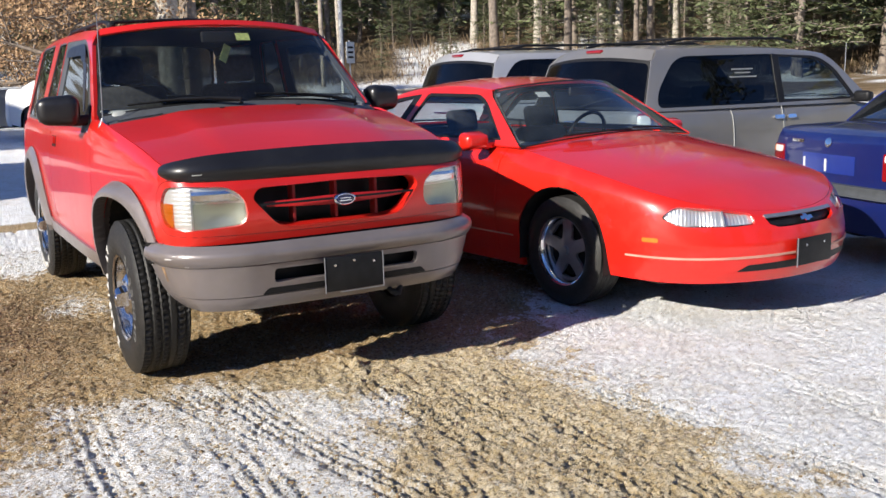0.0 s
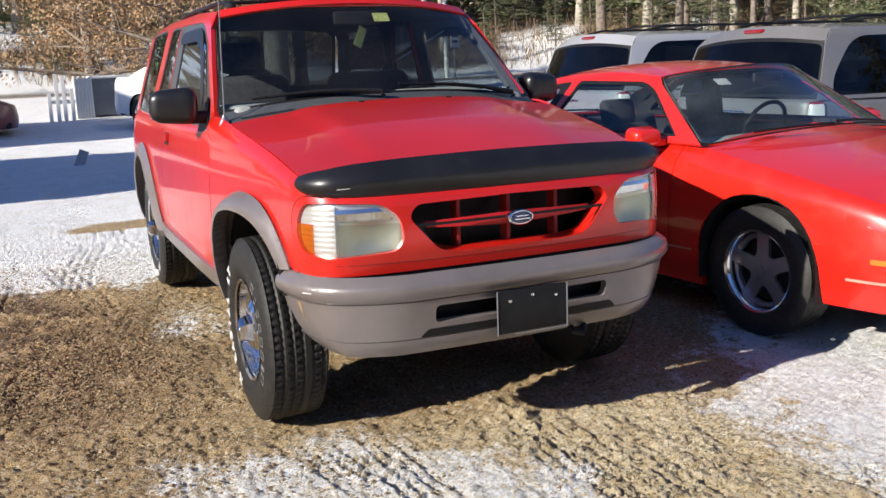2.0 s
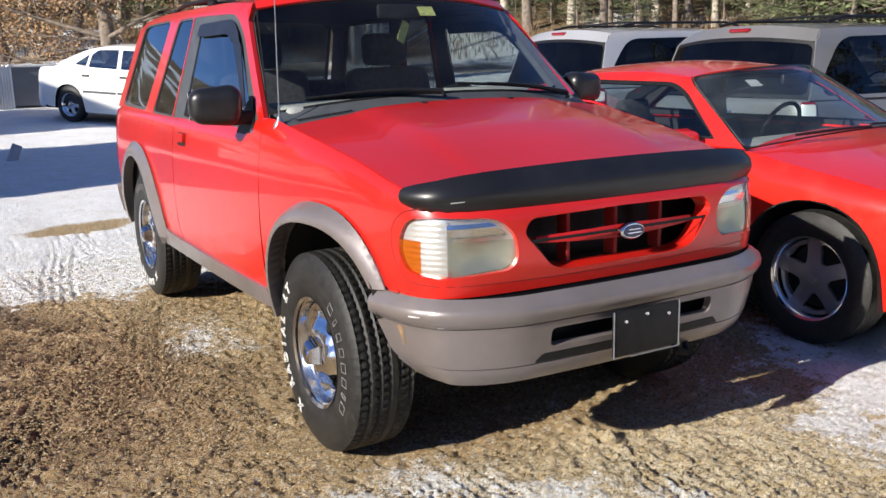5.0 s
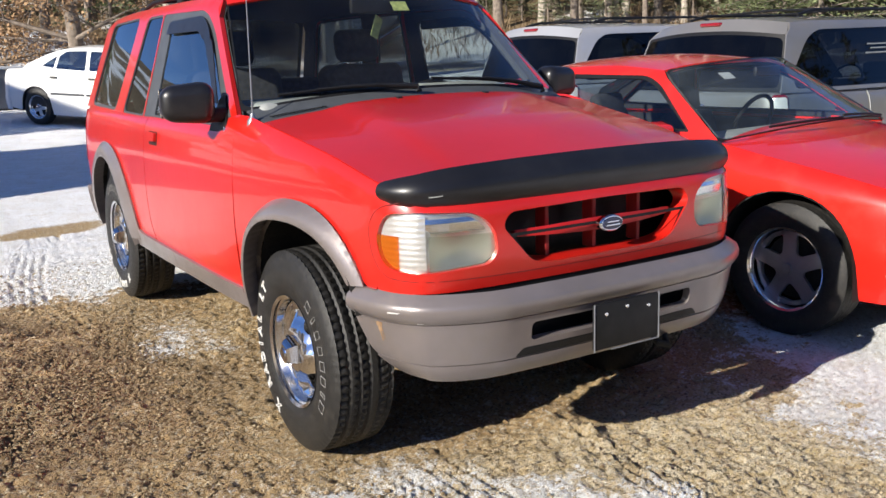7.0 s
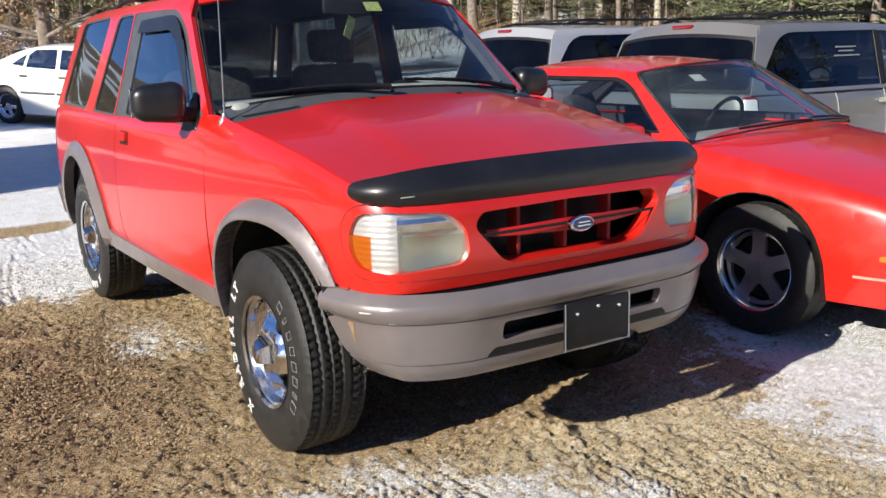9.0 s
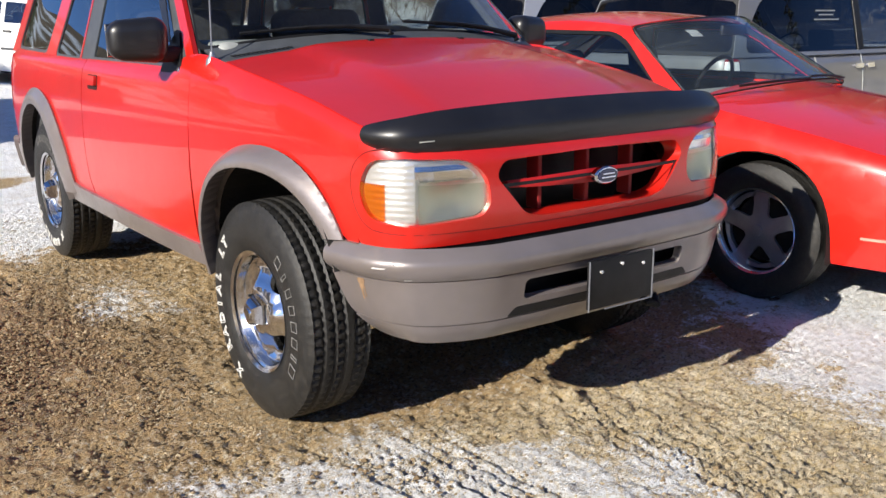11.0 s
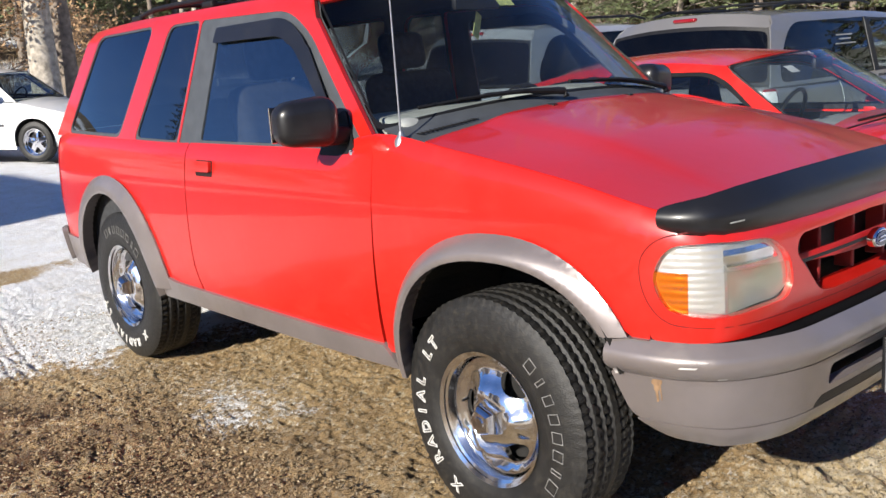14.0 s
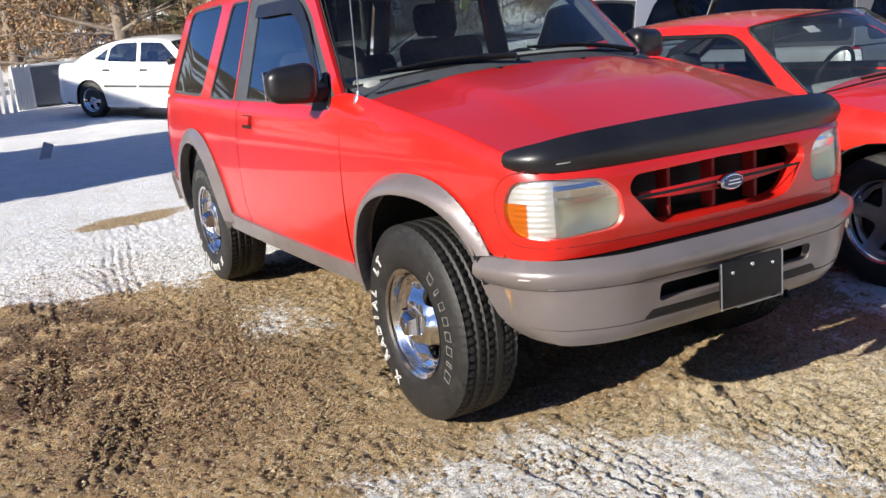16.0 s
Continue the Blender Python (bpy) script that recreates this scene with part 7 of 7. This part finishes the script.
def gravel():
    """Loose stones and mud crumbs lying about the near ground."""
    rng = random.Random(5)
    base = [(1, 0, 0), (-1, 0, 0), (0, 1, 0), (0, -1, 0), (0, 0, 0.8), (0, 0, -0.8)]
    tri = [(0, 2, 4), (2, 1, 4), (1, 3, 4), (3, 0, 4), (2, 0, 5), (1, 2, 5), (3, 1, 5), (0, 3, 5)]
    for nm, count, lo, hi, m_, lab in (("gravel", 24000, 0.003, 0.009, mat("loose_stone", (0.34, 0.27, 0.17), 0.9, 0, 0, 0.5, 30), "loose pale stones and crumbs of mud"),
                                       ("mud_crumb", 12000, 0.004, 0.012, mat("mud_crumb", (0.20, 0.14, 0.075), 0.95, 0, 0, 0.4, 30), "dark crumbs of churned mud")):
        V, F = [], []
        for _ in range(count):
            x, y = rng.gauss(-0.6, 1.3), rng.uniform(-4.4, 2.4)
            if nm == "mud_crumb" and rng.random() < 0.6:
                x, y = rng.gauss(-1.3, 0.55), rng.gauss(-0.3, 0.8)
            if abs(x) < 0.9 and -1.7 < y < 2.2 and rng.random() < 0.8:
                continue
            if x > 0.9 and rng.random() < 0.85:
                continue
            z = at_ground(x, y) + rng.uniform(-0.004, 0.004)
            r = lo + (hi - lo) * rng.random() ** 2
            k = len(V)
            a = rng.uniform(0, 3.14)
            ca, sa = math.cos(a), math.sin(a)
            for bx, by, bz in base:
                q = r * rng.uniform(0.7, 1.25)
                V.append((x + (bx * ca - by * sa) * q * 1.2, y + (bx * sa + by * ca) * q, z + bz * q * 0.8))
            F += [(i + k, j + k, l + k) for i, j, l in tri]
        tagged(link(nm, V, F, m_), lab, "gravel", kind="stuff")


def at_ground(x, y, dz=0.0):
    return float(lay(x, y)) + dz


ground()
gravel()

# ---- trees ----
BARK = mat("grey_bark", (0.36, 0.32, 0.265), 0.9, 0, 0, 0.45, 9, 0.9, 22, (0.34, 0.31, 0.26), 0.5, 4)
BARK2 = mat("dark_bark", (0.19, 0.155, 0.125), 0.92, 0, 0, 0.4, 9, 0.8, 22)
NEEDLE = mat("pine_needles", (0.085, 0.11, 0.048), 0.7, 0, 0, 0.4, 0.6, 0, 60, tint=(0.20, 0.23, 0.105))
LEAF = mat("dry_oak_leaves", (0.27, 0.155, 0.078), 0.75, 0, 0, 0.40, 1.2, 0, 60, tint=(0.45, 0.29, 0.155))
TWIG = mat("dry_twigs", (0.19, 0.135, 0.08), 0.9, 0, 0, 0.4, 4)


def limbs(rng, p, d, length, r, depth, out, spread=0.6, up=0.25, tips=None):
    """Grows a limb as a list of (points, radii) and its side limbs."""
    n = 5
    pts, rad = [p.copy()], [r]
    q, dd = p.copy(), d.copy()
    for i in range(n):
        dd = (dd + Vector((rng.uniform(-1, 1), rng.uniform(-1, 1), rng.uniform(-0.6, 1) * up)) * 0.16).normalized()
        q = q + dd * length / n
        pts.append(q.copy())
        rad.append(r * (1 - 0.72 * (i + 1) / n))
    out.append((pts, rad))
    if depth == 0:
        if tips is not None:
            tips += pts[2:]
        return
    for k in range(3 if depth > 1 else 4):
        i = rng.randint(2, n)
        a = rng.uniform(0, 2 * math.pi)
        side = Vector((math.cos(a), math.sin(a), rng.uniform(-0.1, 0.6)))
        nd = (dd * (1 - spread) + side * spread).normalized()
        limbs(rng, pts[i], nd, length * rng.uniform(0.45, 0.7), rad[i] * 0.6, depth - 1, out, spread, up, tips)


def tubes_mesh(name, items, n, material, parent, label=""):
    V, F = [], []
    for pts, rad in items:
        k0 = len(V)
        for i, p in enumerate(pts):
            d = (pts[min(i + 1, len(pts) - 1)] - pts[max(i - 1, 0)]).normalized()
            ref = Vector((1, 0, 0)) if abs(d.x) < 0.8 else Vector((0, 1, 0))
            a = d.cross(ref).normalized()
            b = d.cross(a)
            for j in range(n):
                t = 2 * math.pi * j / n
                V.append(p + (a * math.cos(t) + b * math.sin(t)) * max(rad[i], 0.004))
        for i in range(len(pts) - 1):
            for j in range(n):
                F.append((k0 + i * n + j, k0 + i * n + (j + 1) % n, k0 + (i + 1) * n + (j + 1) % n, k0 + (i + 1) * n + j))
    return link(name, V, F, material, parent, label, smooth=True)


def leaf_cloud(name, rng, pts, count, size, material, parent, spread=0.35, droop=0.0, narrow=0.6):
    V, F = [], []
    for _ in range(count):
        p = pts[rng.randrange(len(pts))] + Vector((rng.gauss(0, spread), rng.gauss(0, spread), rng.gauss(0, spread) - droop))
        a = Vector((rng.uniform(-1, 1), rng.uniform(-1, 1), rng.uniform(-1, 0.6))).normalized()
        b = a.cross(Vector((rng.uniform(-1, 1), rng.uniform(-1, 1), rng.uniform(-1, 1)))).normalized()
        s = size * rng.uniform(0.6, 1.3)
        k = len(V)
        V += [p - a * s, p + b * s * narrow, p + a * s, p - b * s * narrow]
        F.append((k, k + 1, k + 2, k + 3))
    return link(name, V, F, material, parent)


def bare_tree(seed, h, r, bark, spot=(0, 0, 0), lean=0.03, label="bare leafless grey-barked tree at the edge of the wood", low=0.45):
    rng = random.Random(seed)
    t = thing("tree", pose(*spot), label, "tree", "trees of the wood")
    pts, rad = [], []
    lx, ly = rng.uniform(-lean, lean), rng.uniform(-lean, lean)
    for i in range(11):
        u = i / 10
        pts.append(Vector((lx * h * u + 0.10 * math.sin(u * 5 + seed) * u, ly * h * u + 0.10 * math.cos(u * 4 + seed) * u, -0.35 + (h + 0.35) * u)))
        rad.append(r * (1.25 if i == 0 else 1.0) * (1 - 0.8 * u))
    tubes_mesh("trunk", [(pts, rad)], 12, bark, t)
    out = []
    for k in range(11):
        u = low + (0.97 - low) * k / 10
        i = int(u * 10)
        a = rng.uniform(0, 6.28)
        limbs(rng, pts[i].lerp(pts[min(10, i + 1)], u * 10 - i), Vector((math.cos(a), math.sin(a), rng.uniform(0.2, 0.9))).normalized(), h * 0.22 * (1.25 - u), rad[i] * 0.42, 2, out)
    tubes_mesh("crown", out, 4, bark, t)
    return t


def pine_tree(seed, h, r, spot=(0, 0, 0), low=0.10, label="dark green pine with drooping boughs", width=0.22):
    rng = random.Random(seed)
    t = thing("pine_tree", pose(*spot), label, "tree", "pines of the wood")
    pts = [Vector((0.05 * math.sin(i + seed), 0.05 * math.cos(i * 1.3), -0.3 + (h + 0.3) * i / 10)) for i in range(11)]
    tubes_mesh("trunk", [(pts, [r * (1 - 0.9 * i / 10) for i in range(11)])], 8, BARK2, t)
    V, F, boughs = [], [], []
    lev = int(h * 2.6)
    for k in range(lev):
        u = low + (0.99 - low) * k / lev
        L = h * width * (1 - u) ** 0.75 * rng.uniform(0.75, 1.2) + 0.15
        for _ in range(rng.randint(3, 5)):
            a = rng.uniform(0, 6.28)
            d = Vector((math.cos(a), math.sin(a), rng.uniform(-0.15, 0.25)))
            p0 = Vector((0, 0, h * u))
            bp = [p0 + d * L * j / 4 - Vector((0, 0, 0.10 * L * (j / 4) ** 2)) for j in range(5)]
            boughs.append((bp, [0.025 * (1 - j / 5) + 0.005 for j in range(5)]))
            side = Vector((-d.y, d.x, 0)).normalized()
            for j in range(int(10 + L * 13)):
                s = rng.uniform(0.2, 1.05)
                q = p0 + d * L * s - Vector((0, 0, 0.10 * L * s * s)) + side * rng.gauss(0, 0.16 * L * (0.3 + s * 0.7)) + Vector((0, 0, rng.gauss(0, 0.05)))
                n1 = (d * rng.uniform(0.2, 1) + side * rng.uniform(-1, 1) + Vector((0, 0, rng.uniform(-0.5, 0.4)))).normalized()
                n2 = n1.cross(Vector((rng.uniform(-1, 1), rng.uniform(-1, 1), 1))).normalized()
                z = rng.uniform(0.10, 0.22)
                i0 = len(V)
                V += [q - n1 * z * 0.4, q + n2 * z * 0.28, q + n1 * z, q - n2 * z * 0.28]
                F.append((i0, i0 + 1, i0 + 2, i0 + 3))
    tubes_mesh("bough", boughs, 3, BARK2, t)["kind"] = "stuff"
    link("crown", V, F, NEEDLE, t)
    return t


def wood():
    rng = random.Random(7)
    bares = [bare_tree(20 + i, 11 + 2.0 * i, 0.11 + 0.022 * i, BARK if i % 2 == 0 else BARK2, low=0.30 + 0.05 * i) for i in range(6)]
    pines = [pine_tree(40 + i, 7 + 2.2 * i, 0.11 + 0.02 * i) for i in range(4)]
    used = set()

    def place(protos, i, x, y, s=1.0):
        m = pose(x, y, at_ground(x, y), 0, 0, rng.uniform(0, 360)) @ Matrix.Scale(s, 4)
        if i not in used:
            used.add(i)
            protos[i % 10].matrix_world = m
            return protos[i % 10]
        c = copy_thing(protos[i % 10], pose(0, 0, 0))
        c.matrix_world = m
        return c
    # the wood's edge along the far side
    for k in range(92):
        a = radians(rng.uniform(30, 97))
        r = 37 + 30 * rng.random() ** 1.2
        place(bares, rng.randrange(6), r * math.cos(a), -4 + r * math.sin(a), rng.uniform(0.8, 1.15))
    for k in range(52):
        a = radians(18 + 77 * rng.random() ** 1.6)
        r = 38 + 28 * rng.random()
        place(pines, 10 + rng.randrange(4), r * math.cos(a), -4 + r * math.sin(a), rng.uniform(0.75, 1.25))
    # unseen pines added out of view to stand mirrored in the windows
    for x, y, s in ((-34, 30, 0.75), (-40, 12, 0.8), (-42, 2, 0.8), (-36, 58, 0.8), (-28, 62, 0.75), (-44, 50, 0.9), (-40, 24, 0.8), (-36, -6, 0.7), (-26, -24, 1.1), (-16, -34, 1.1), (-4, -38, 1.2), (8, -36, 1.0), (20, -33, 1.2), (31, -24, 1.1), (38, -10, 1.2)):
        place(pines, 10 + rng.randrange(4), x, y, s)
    # dark pines above the bank
    for k in range(30):
        a = radians(rng.uniform(25, 42))
        r = rng.uniform(34, 46)
        place(pines, 10 + rng.randrange(1, 4), -1.7 + r * math.cos(a), -5.9 + r * math.sin(a), rng.uniform(0.9, 1.2))
    # young pines and green undergrowth along the bank
    for k in range(64):
        a = radians(rng.uniform(30, 97))
        r = rng.uniform(35, 50)
        place(pines, 10 + rng.randrange(4), r * math.cos(a), -4 + r * math.sin(a), rng.uniform(0.22, 0.48))
    # unseen pines added behind the viewpoint to block low sky and darken reflections
    for k in range(46):
        a = radians(rng.uniform(220, 352))
        r = 26 + 22 * rng.random()
        place(pines, 10 + rng.randrange(4), r * math.cos(a), -4 + r * math.sin(a), rng.uniform(0.9, 1.4))


wood()


def oak(x, y, seed=3):
    """A low spreading oak that has kept its brown leaves."""
    rng = random.Random(seed)
    t = thing("oak_tree", pose(x, y, at_ground(x, y)), "spreading oak still full of dry brown leaves", "tree")
    pts = [Vector((0.06 * math.sin(i), 0.04 * i, -0.3 + 0.85 * i)) for i in range(10)]
    rad = [0.22 * (1 - 0.085 * i) for i in range(10)]
    tubes_mesh("trunk", [(pts, rad)], 14, BARK2, t)
    out, tips = [], []
    for k in range(26):
        i = 1 + k % 9
        a = k * 2.4 + rng.uniform(-0.4, 0.4)
        limbs(rng, pts[i], Vector((math.cos(a), math.sin(a), rng.uniform(0.0, 0.45))).normalized(), rng.uniform(2.2, 3.6) * (1.1 - 0.05 * i), rad[i] * 0.42, 2, out, 0.55, 0.1, tips)
    tubes_mesh("limb", out, 4, BARK2, t)
    leaf_cloud("crown", rng, tips, 30000, 0.048, LEAF, t, 0.24, 0.08)
    return t


oak(2.6, 20.2)
oak(0.8, 27.5, 9)

# the pair of thick trunks behind the white car
bare_tree(77, 15, 0.32, BARK, (4.12, 16.7, at_ground(4.12, 16.7)), 0.01, "thick pale-barked old tree trunk", 0.40)
bare_tree(78, 14, 0.25, BARK2, (4.80, 17.3, at_ground(4.80, 17.3)), 0.01, "thick dark-barked tree trunk", 0.40)
# two slim pale trunks and a utility pole by the road
for i, (dx, dy, rr) in enumerate(((0.5925, 0.8056, 0.13), (0.6443, 0.7648, 0.12), (0.70, 0.714, 0.10))):
    x, y = -1.747 + dx * 42, -5.983 + dy * 42
    bare_tree(90 + i, 15, rr * 1.4, BARK, (x, y, at_ground(x, y)), 0.02, "tall slim pale-barked tree", 0.5)


def brush():
    """Twigs, dry grass and low shrubs on the bank."""
    rng = random.Random(12)
    V, F = [], []
    for k in range(4200):
        a, r = radians(rng.uniform(20, 96)), rng.uniform(33.5, 44)
        x, y = r * math.cos(a), -4 + r * math.sin(a)
        z = at_ground(x, y)
        p = Vector((x, y, z - 0.1))
        for _ in range(2):
            d = Vector((rng.gauss(0, 0.4), rng.gauss(0, 0.4), 1)).normalized()
            h = rng.uniform(0.2, 0.9)
            s = Vector((rng.uniform(-1, 1), rng.uniform(-1, 1), 0)).normalized() * rng.uniform(0.008, 0.022)
            i = len(V)
            V += [p - s, p + s, p + d * h + s * 0.3, p + d * h - s * 0.3]
            F.append((i, i + 1, i + 2, i + 3))
    tagged(link("undergrowth", V, F, TWIG), "dry grass and leafless brush on the bank", "undergrowth", kind="stuff")
    # the deep wood: trunks and dark boughs too far to tell apart
    V, F = [], []
    for k in range(900):
        a, r = radians(rng.uniform(12, 96)), rng.uniform(62, 105)
        x, y = r * math.cos(a), -4 + r * math.sin(a)
        z, h, w = at_ground(x, y), rng.uniform(10, 20), rng.uniform(0.08, 0.22)
        i = len(V)
        for q in range(4):
            b = q * math.pi / 2
            V += [(x + w * math.cos(b), y + w * math.sin(b), z - 0.5), (x + w * 0.4 * math.cos(b), y + w * 0.4 * math.sin(b), z + h)]
        for q in range(4):
            F.append((i + 2 * q, i + 2 * ((q + 1) % 4), i + 2 * ((q + 1) % 4) + 1, i + 2 * q + 1))
    tagged(link("far_trunks", V, F, BARK), "crowded trunks deep in the wood", "woods", kind="stuff")
    V, F = [], []
    for k in range(90000):
        a, r = radians(rng.uniform(12, 97)), rng.uniform(47, 100)
        x, y = r * math.cos(a), -4 + r * math.sin(a)
        h = abs(rng.gauss(0, 6.5)) + 0.2
        p = Vector((x, y, at_ground(x, y) + h))
        n1 = Vector((rng.uniform(-1, 1), rng.uniform(-1, 1), rng.uniform(-0.6, 0.6))).normalized()
        n2 = n1.cross(Vector((rng.uniform(-1, 1), rng.uniform(-1, 1), 1))).normalized()
        s = rng.uniform(0.18, 0.5)
        i = len(V)
        V += [p - n1 * s, p + n2 * s * 0.4, p + n1 * s, p - n2 * s * 0.4]
        F.append((i, i + 1, i + 2, i + 3))
    tagged(link("far_boughs", V, F, NEEDLE), "dark green boughs deep in the wood", "woods", kind="stuff")
    # distance
    V, F = [], []
    n = 96
    for i in range(n):
        a = 2 * math.pi * i / n
        x, y = 125 * math.cos(a), -4 + 125 * math.sin(a)
        # raised on the unseen rear side to cut low sky light
        top = (36 if 0.1 < a < 1.70 else 9 if a < 3.4 else 24) + 2 * math.sin(i * 1.7) + 1.5 * math.sin(i * 0.61)
        V += [(x, y, -6), (x, y, top)]
    for i in range(n):
        j = (i + 1) % n
        F.append((2 * i, 2 * j, 2 * j + 1, 2 * i + 1))
    tagged(link("backdrop", V, F, mat("distant_wood", (0.30, 0.28, 0.215), 0.95, 0, 0, 0.5, 0.35, 0, 60, (0.14, 0.12, 0.09), 0.6, 0.8)), "distant wooded hillside", "backdrop", kind="structure")


brush()

# ---- roadside and yard things ----
WOOD = mat("weathered_pole", (0.30, 0.25, 0.20), 0.9, 0, 0, 0.3, 6, 0.4, 40)
GREYPANEL = mat("grey_panel", (0.16, 0.165, 0.175), 0.6, 0, 0, 0.15, 2, 0.05, 60, (0.25, 0.23, 0.2), 0.3, 3)
WHITEMETAL = mat("white_ribbed_metal", (0.70, 0.70, 0.68), 0.5, 0, 0.2, 0.06, 3, 0, 60, (0.4, 0.36, 0.3), 0.4, 6)


def roadside():
    for dx, dy, d, r, h in ((0.3964, 0.9181, 36, 0.09, 9), (0.415, 0.9098, 33, 0.075, 9)):
        x, y = -1.747 + dx * d, -5.983 + dy * d
        z = at_ground(x, y)
        t = thing("utility_pole", pose(x, y, z), "tall pale wooden utility pole by the road", "pole", "poles by the road")
        part("pole", tube([(0, 0, -0.4), (0.01, 0, h * 0.5), (0, 0, h)], [r, r * 0.9, r * 0.7], 12), LETTER if r < 0.08 else WOOD, t, "", True)
    x, y = -1.747 + 0.4225 * 32, -5.983 + 0.9064 * 32
    z = at_ground(x, y)
    s = thing("road_sign", pose(x, y, z, 0, 0, 22), "small white road sign on a thin post", "sign")
    part("post", tube([(0, 0, -0.3), (0, 0, 1.75)], 0.03, 8), ALLOY, s)
    b = part("sign_board", box(-0.20, 0.20, -0.045, -0.030, 1.00, 1.70, 0.012), PAPER, s, "white board")
    for zz in (1.52, 1.36, 1.20):
        part("writing_bar", box(-0.13, 0.13, -0.049, -0.045, zz - 0.035, zz + 0.035), BLACK, b)
    d = 24
    x, y = -1.747 + 0.8044 * d, -5.983 + 0.594 * d
    s = thing("marker_stake", pose(x, y, at_ground(x, y)), "thin pale marker stake in the bank", "stake")
    part("stake", tube([(0, 0, -0.2), (0.02, 0, 0.7), (0.03, 0, 1.35)], [0.013, 0.011, 0.009], 7), ALLOY, s)
    # grey box body with a ribbed white end, and pale boards beside it
    x, y = -0.22, 17.3
    z = at_ground(x + 1, y)
    t = thing("trailer_box", pose(x, y, z - 0.03, 0, 0, 6), "low grey trailer box with a ribbed white end", "trailer")
    part("side_panel", box(0.28, 3.1, 0.0, 0.06, 0.08, 0.88, 0.01), GREYPANEL, t)
    part("far_panel", box(0.28, 3.1, 1.35, 1.41, 0.08, 0.88, 0.01), GREYPANEL, t)
    part("bed", box(0.25, 3.1, 0.02, 1.39, 0.06, 0.14, 0.01), GREYPANEL, t)
    part("top_rail", box(0.20, 3.12, -0.03, 0.09, 0.88, 0.94, 0.015), WHITEMETAL, t, "pale top rail")
    for i in range(7):
        a = i / 6
        part("rib", box(-0.10 + 0.34 * a - 0.028, -0.10 + 0.34 * a + 0.028, -0.10 + 0.06 * a - 0.03, -0.10 + 0.06 * a + 0.03, 0.0, 0.95 - 0.06 * (i % 2), 0.02), WHITEMETAL, t, "white metal rib")
    part("end_panel", box(-0.14, 0.28, -0.05, -0.02, 0.02, 0.90, 0.006), WHITEMETAL, t)
    f = thing("fence_section", pose(-0.86, 16.9, at_ground(-0.8, 16.9)), "short weathered white board fence section", "fence")
    for i, (xx, h) in enumerate(((0.0, 0.62), (0.16, 1.02), (0.30, 0.98), (0.46, 0.70))):
        part("board", box(xx - 0.04, xx + 0.04, -0.015, 0.015, -0.15, h, 0.006), WHITEMETAL, f)
    part("rail", box(-0.05, 0.52, 0.016, 0.05, 0.38, 0.46, 0.006), WHITEMETAL, f)
    # a leaning grey board stuck in the snow
    p = thing("leaning_board", pose(-0.80, 9.6, at_ground(-0.80, 9.6)), "short grey board leaning up out of the snow", "board")
    bm = box(-0.07, 0.07, -0.015, 0.015, -0.12, 0.22, 0.006)
    bm.transform(pose(0, 0, 0, 0, 24, 15))
    part("board", bm, mat("pale_grey_board", (0.36, 0.37, 0.39), 0.7, 0, 0, 0.2, 9), p)


roadside()


def barn(x, y, wide, deep, high, label):
    """An unseen flat-roofed block, added to cast the shade bands across the snow: four board walls, a roof and a door.
    """
    z = at_ground(x, y)
    t = thing("barn", pose(x, y, z - 0.1), label, "barn", "barns beside the lot")
    w, d = wide / 2, deep / 2
    for nm, b in (("front_wall", box(w - 0.1, w, -d, d, 0, high)), ("back_wall", box(-w, -w + 0.1, -d, d, 0, high)), ("end_wall", box(-w + 0.1, w - 0.1, -d, -d + 0.1, 0, high)), ("end_wall", box(-w + 0.1, w - 0.1, d - 0.1, d, 0, high))):
        part(nm, b, WOOD, t)
    part("roof", box(-w - 0.12, w + 0.12, -d - 0.12, d + 0.12, high, high + 0.12, 0.02), GREYPANEL, t)
    part("door", box(w, w + 0.04, -0.45, 0.45, 0.1, 2.1, 0.008), GREYPANEL, t)


# shadow casters added out of view, sized by the shade they throw
barn(-15.0, 5.45, 4.0, 4.1, 6.9, "tall unseen board block with a flat grey roof, added to shade the snow")
barn(-15.0, 11.9, 4.0, 3.2, 7.0, "tall narrow unseen block with a flat roof, added to shade the snow")
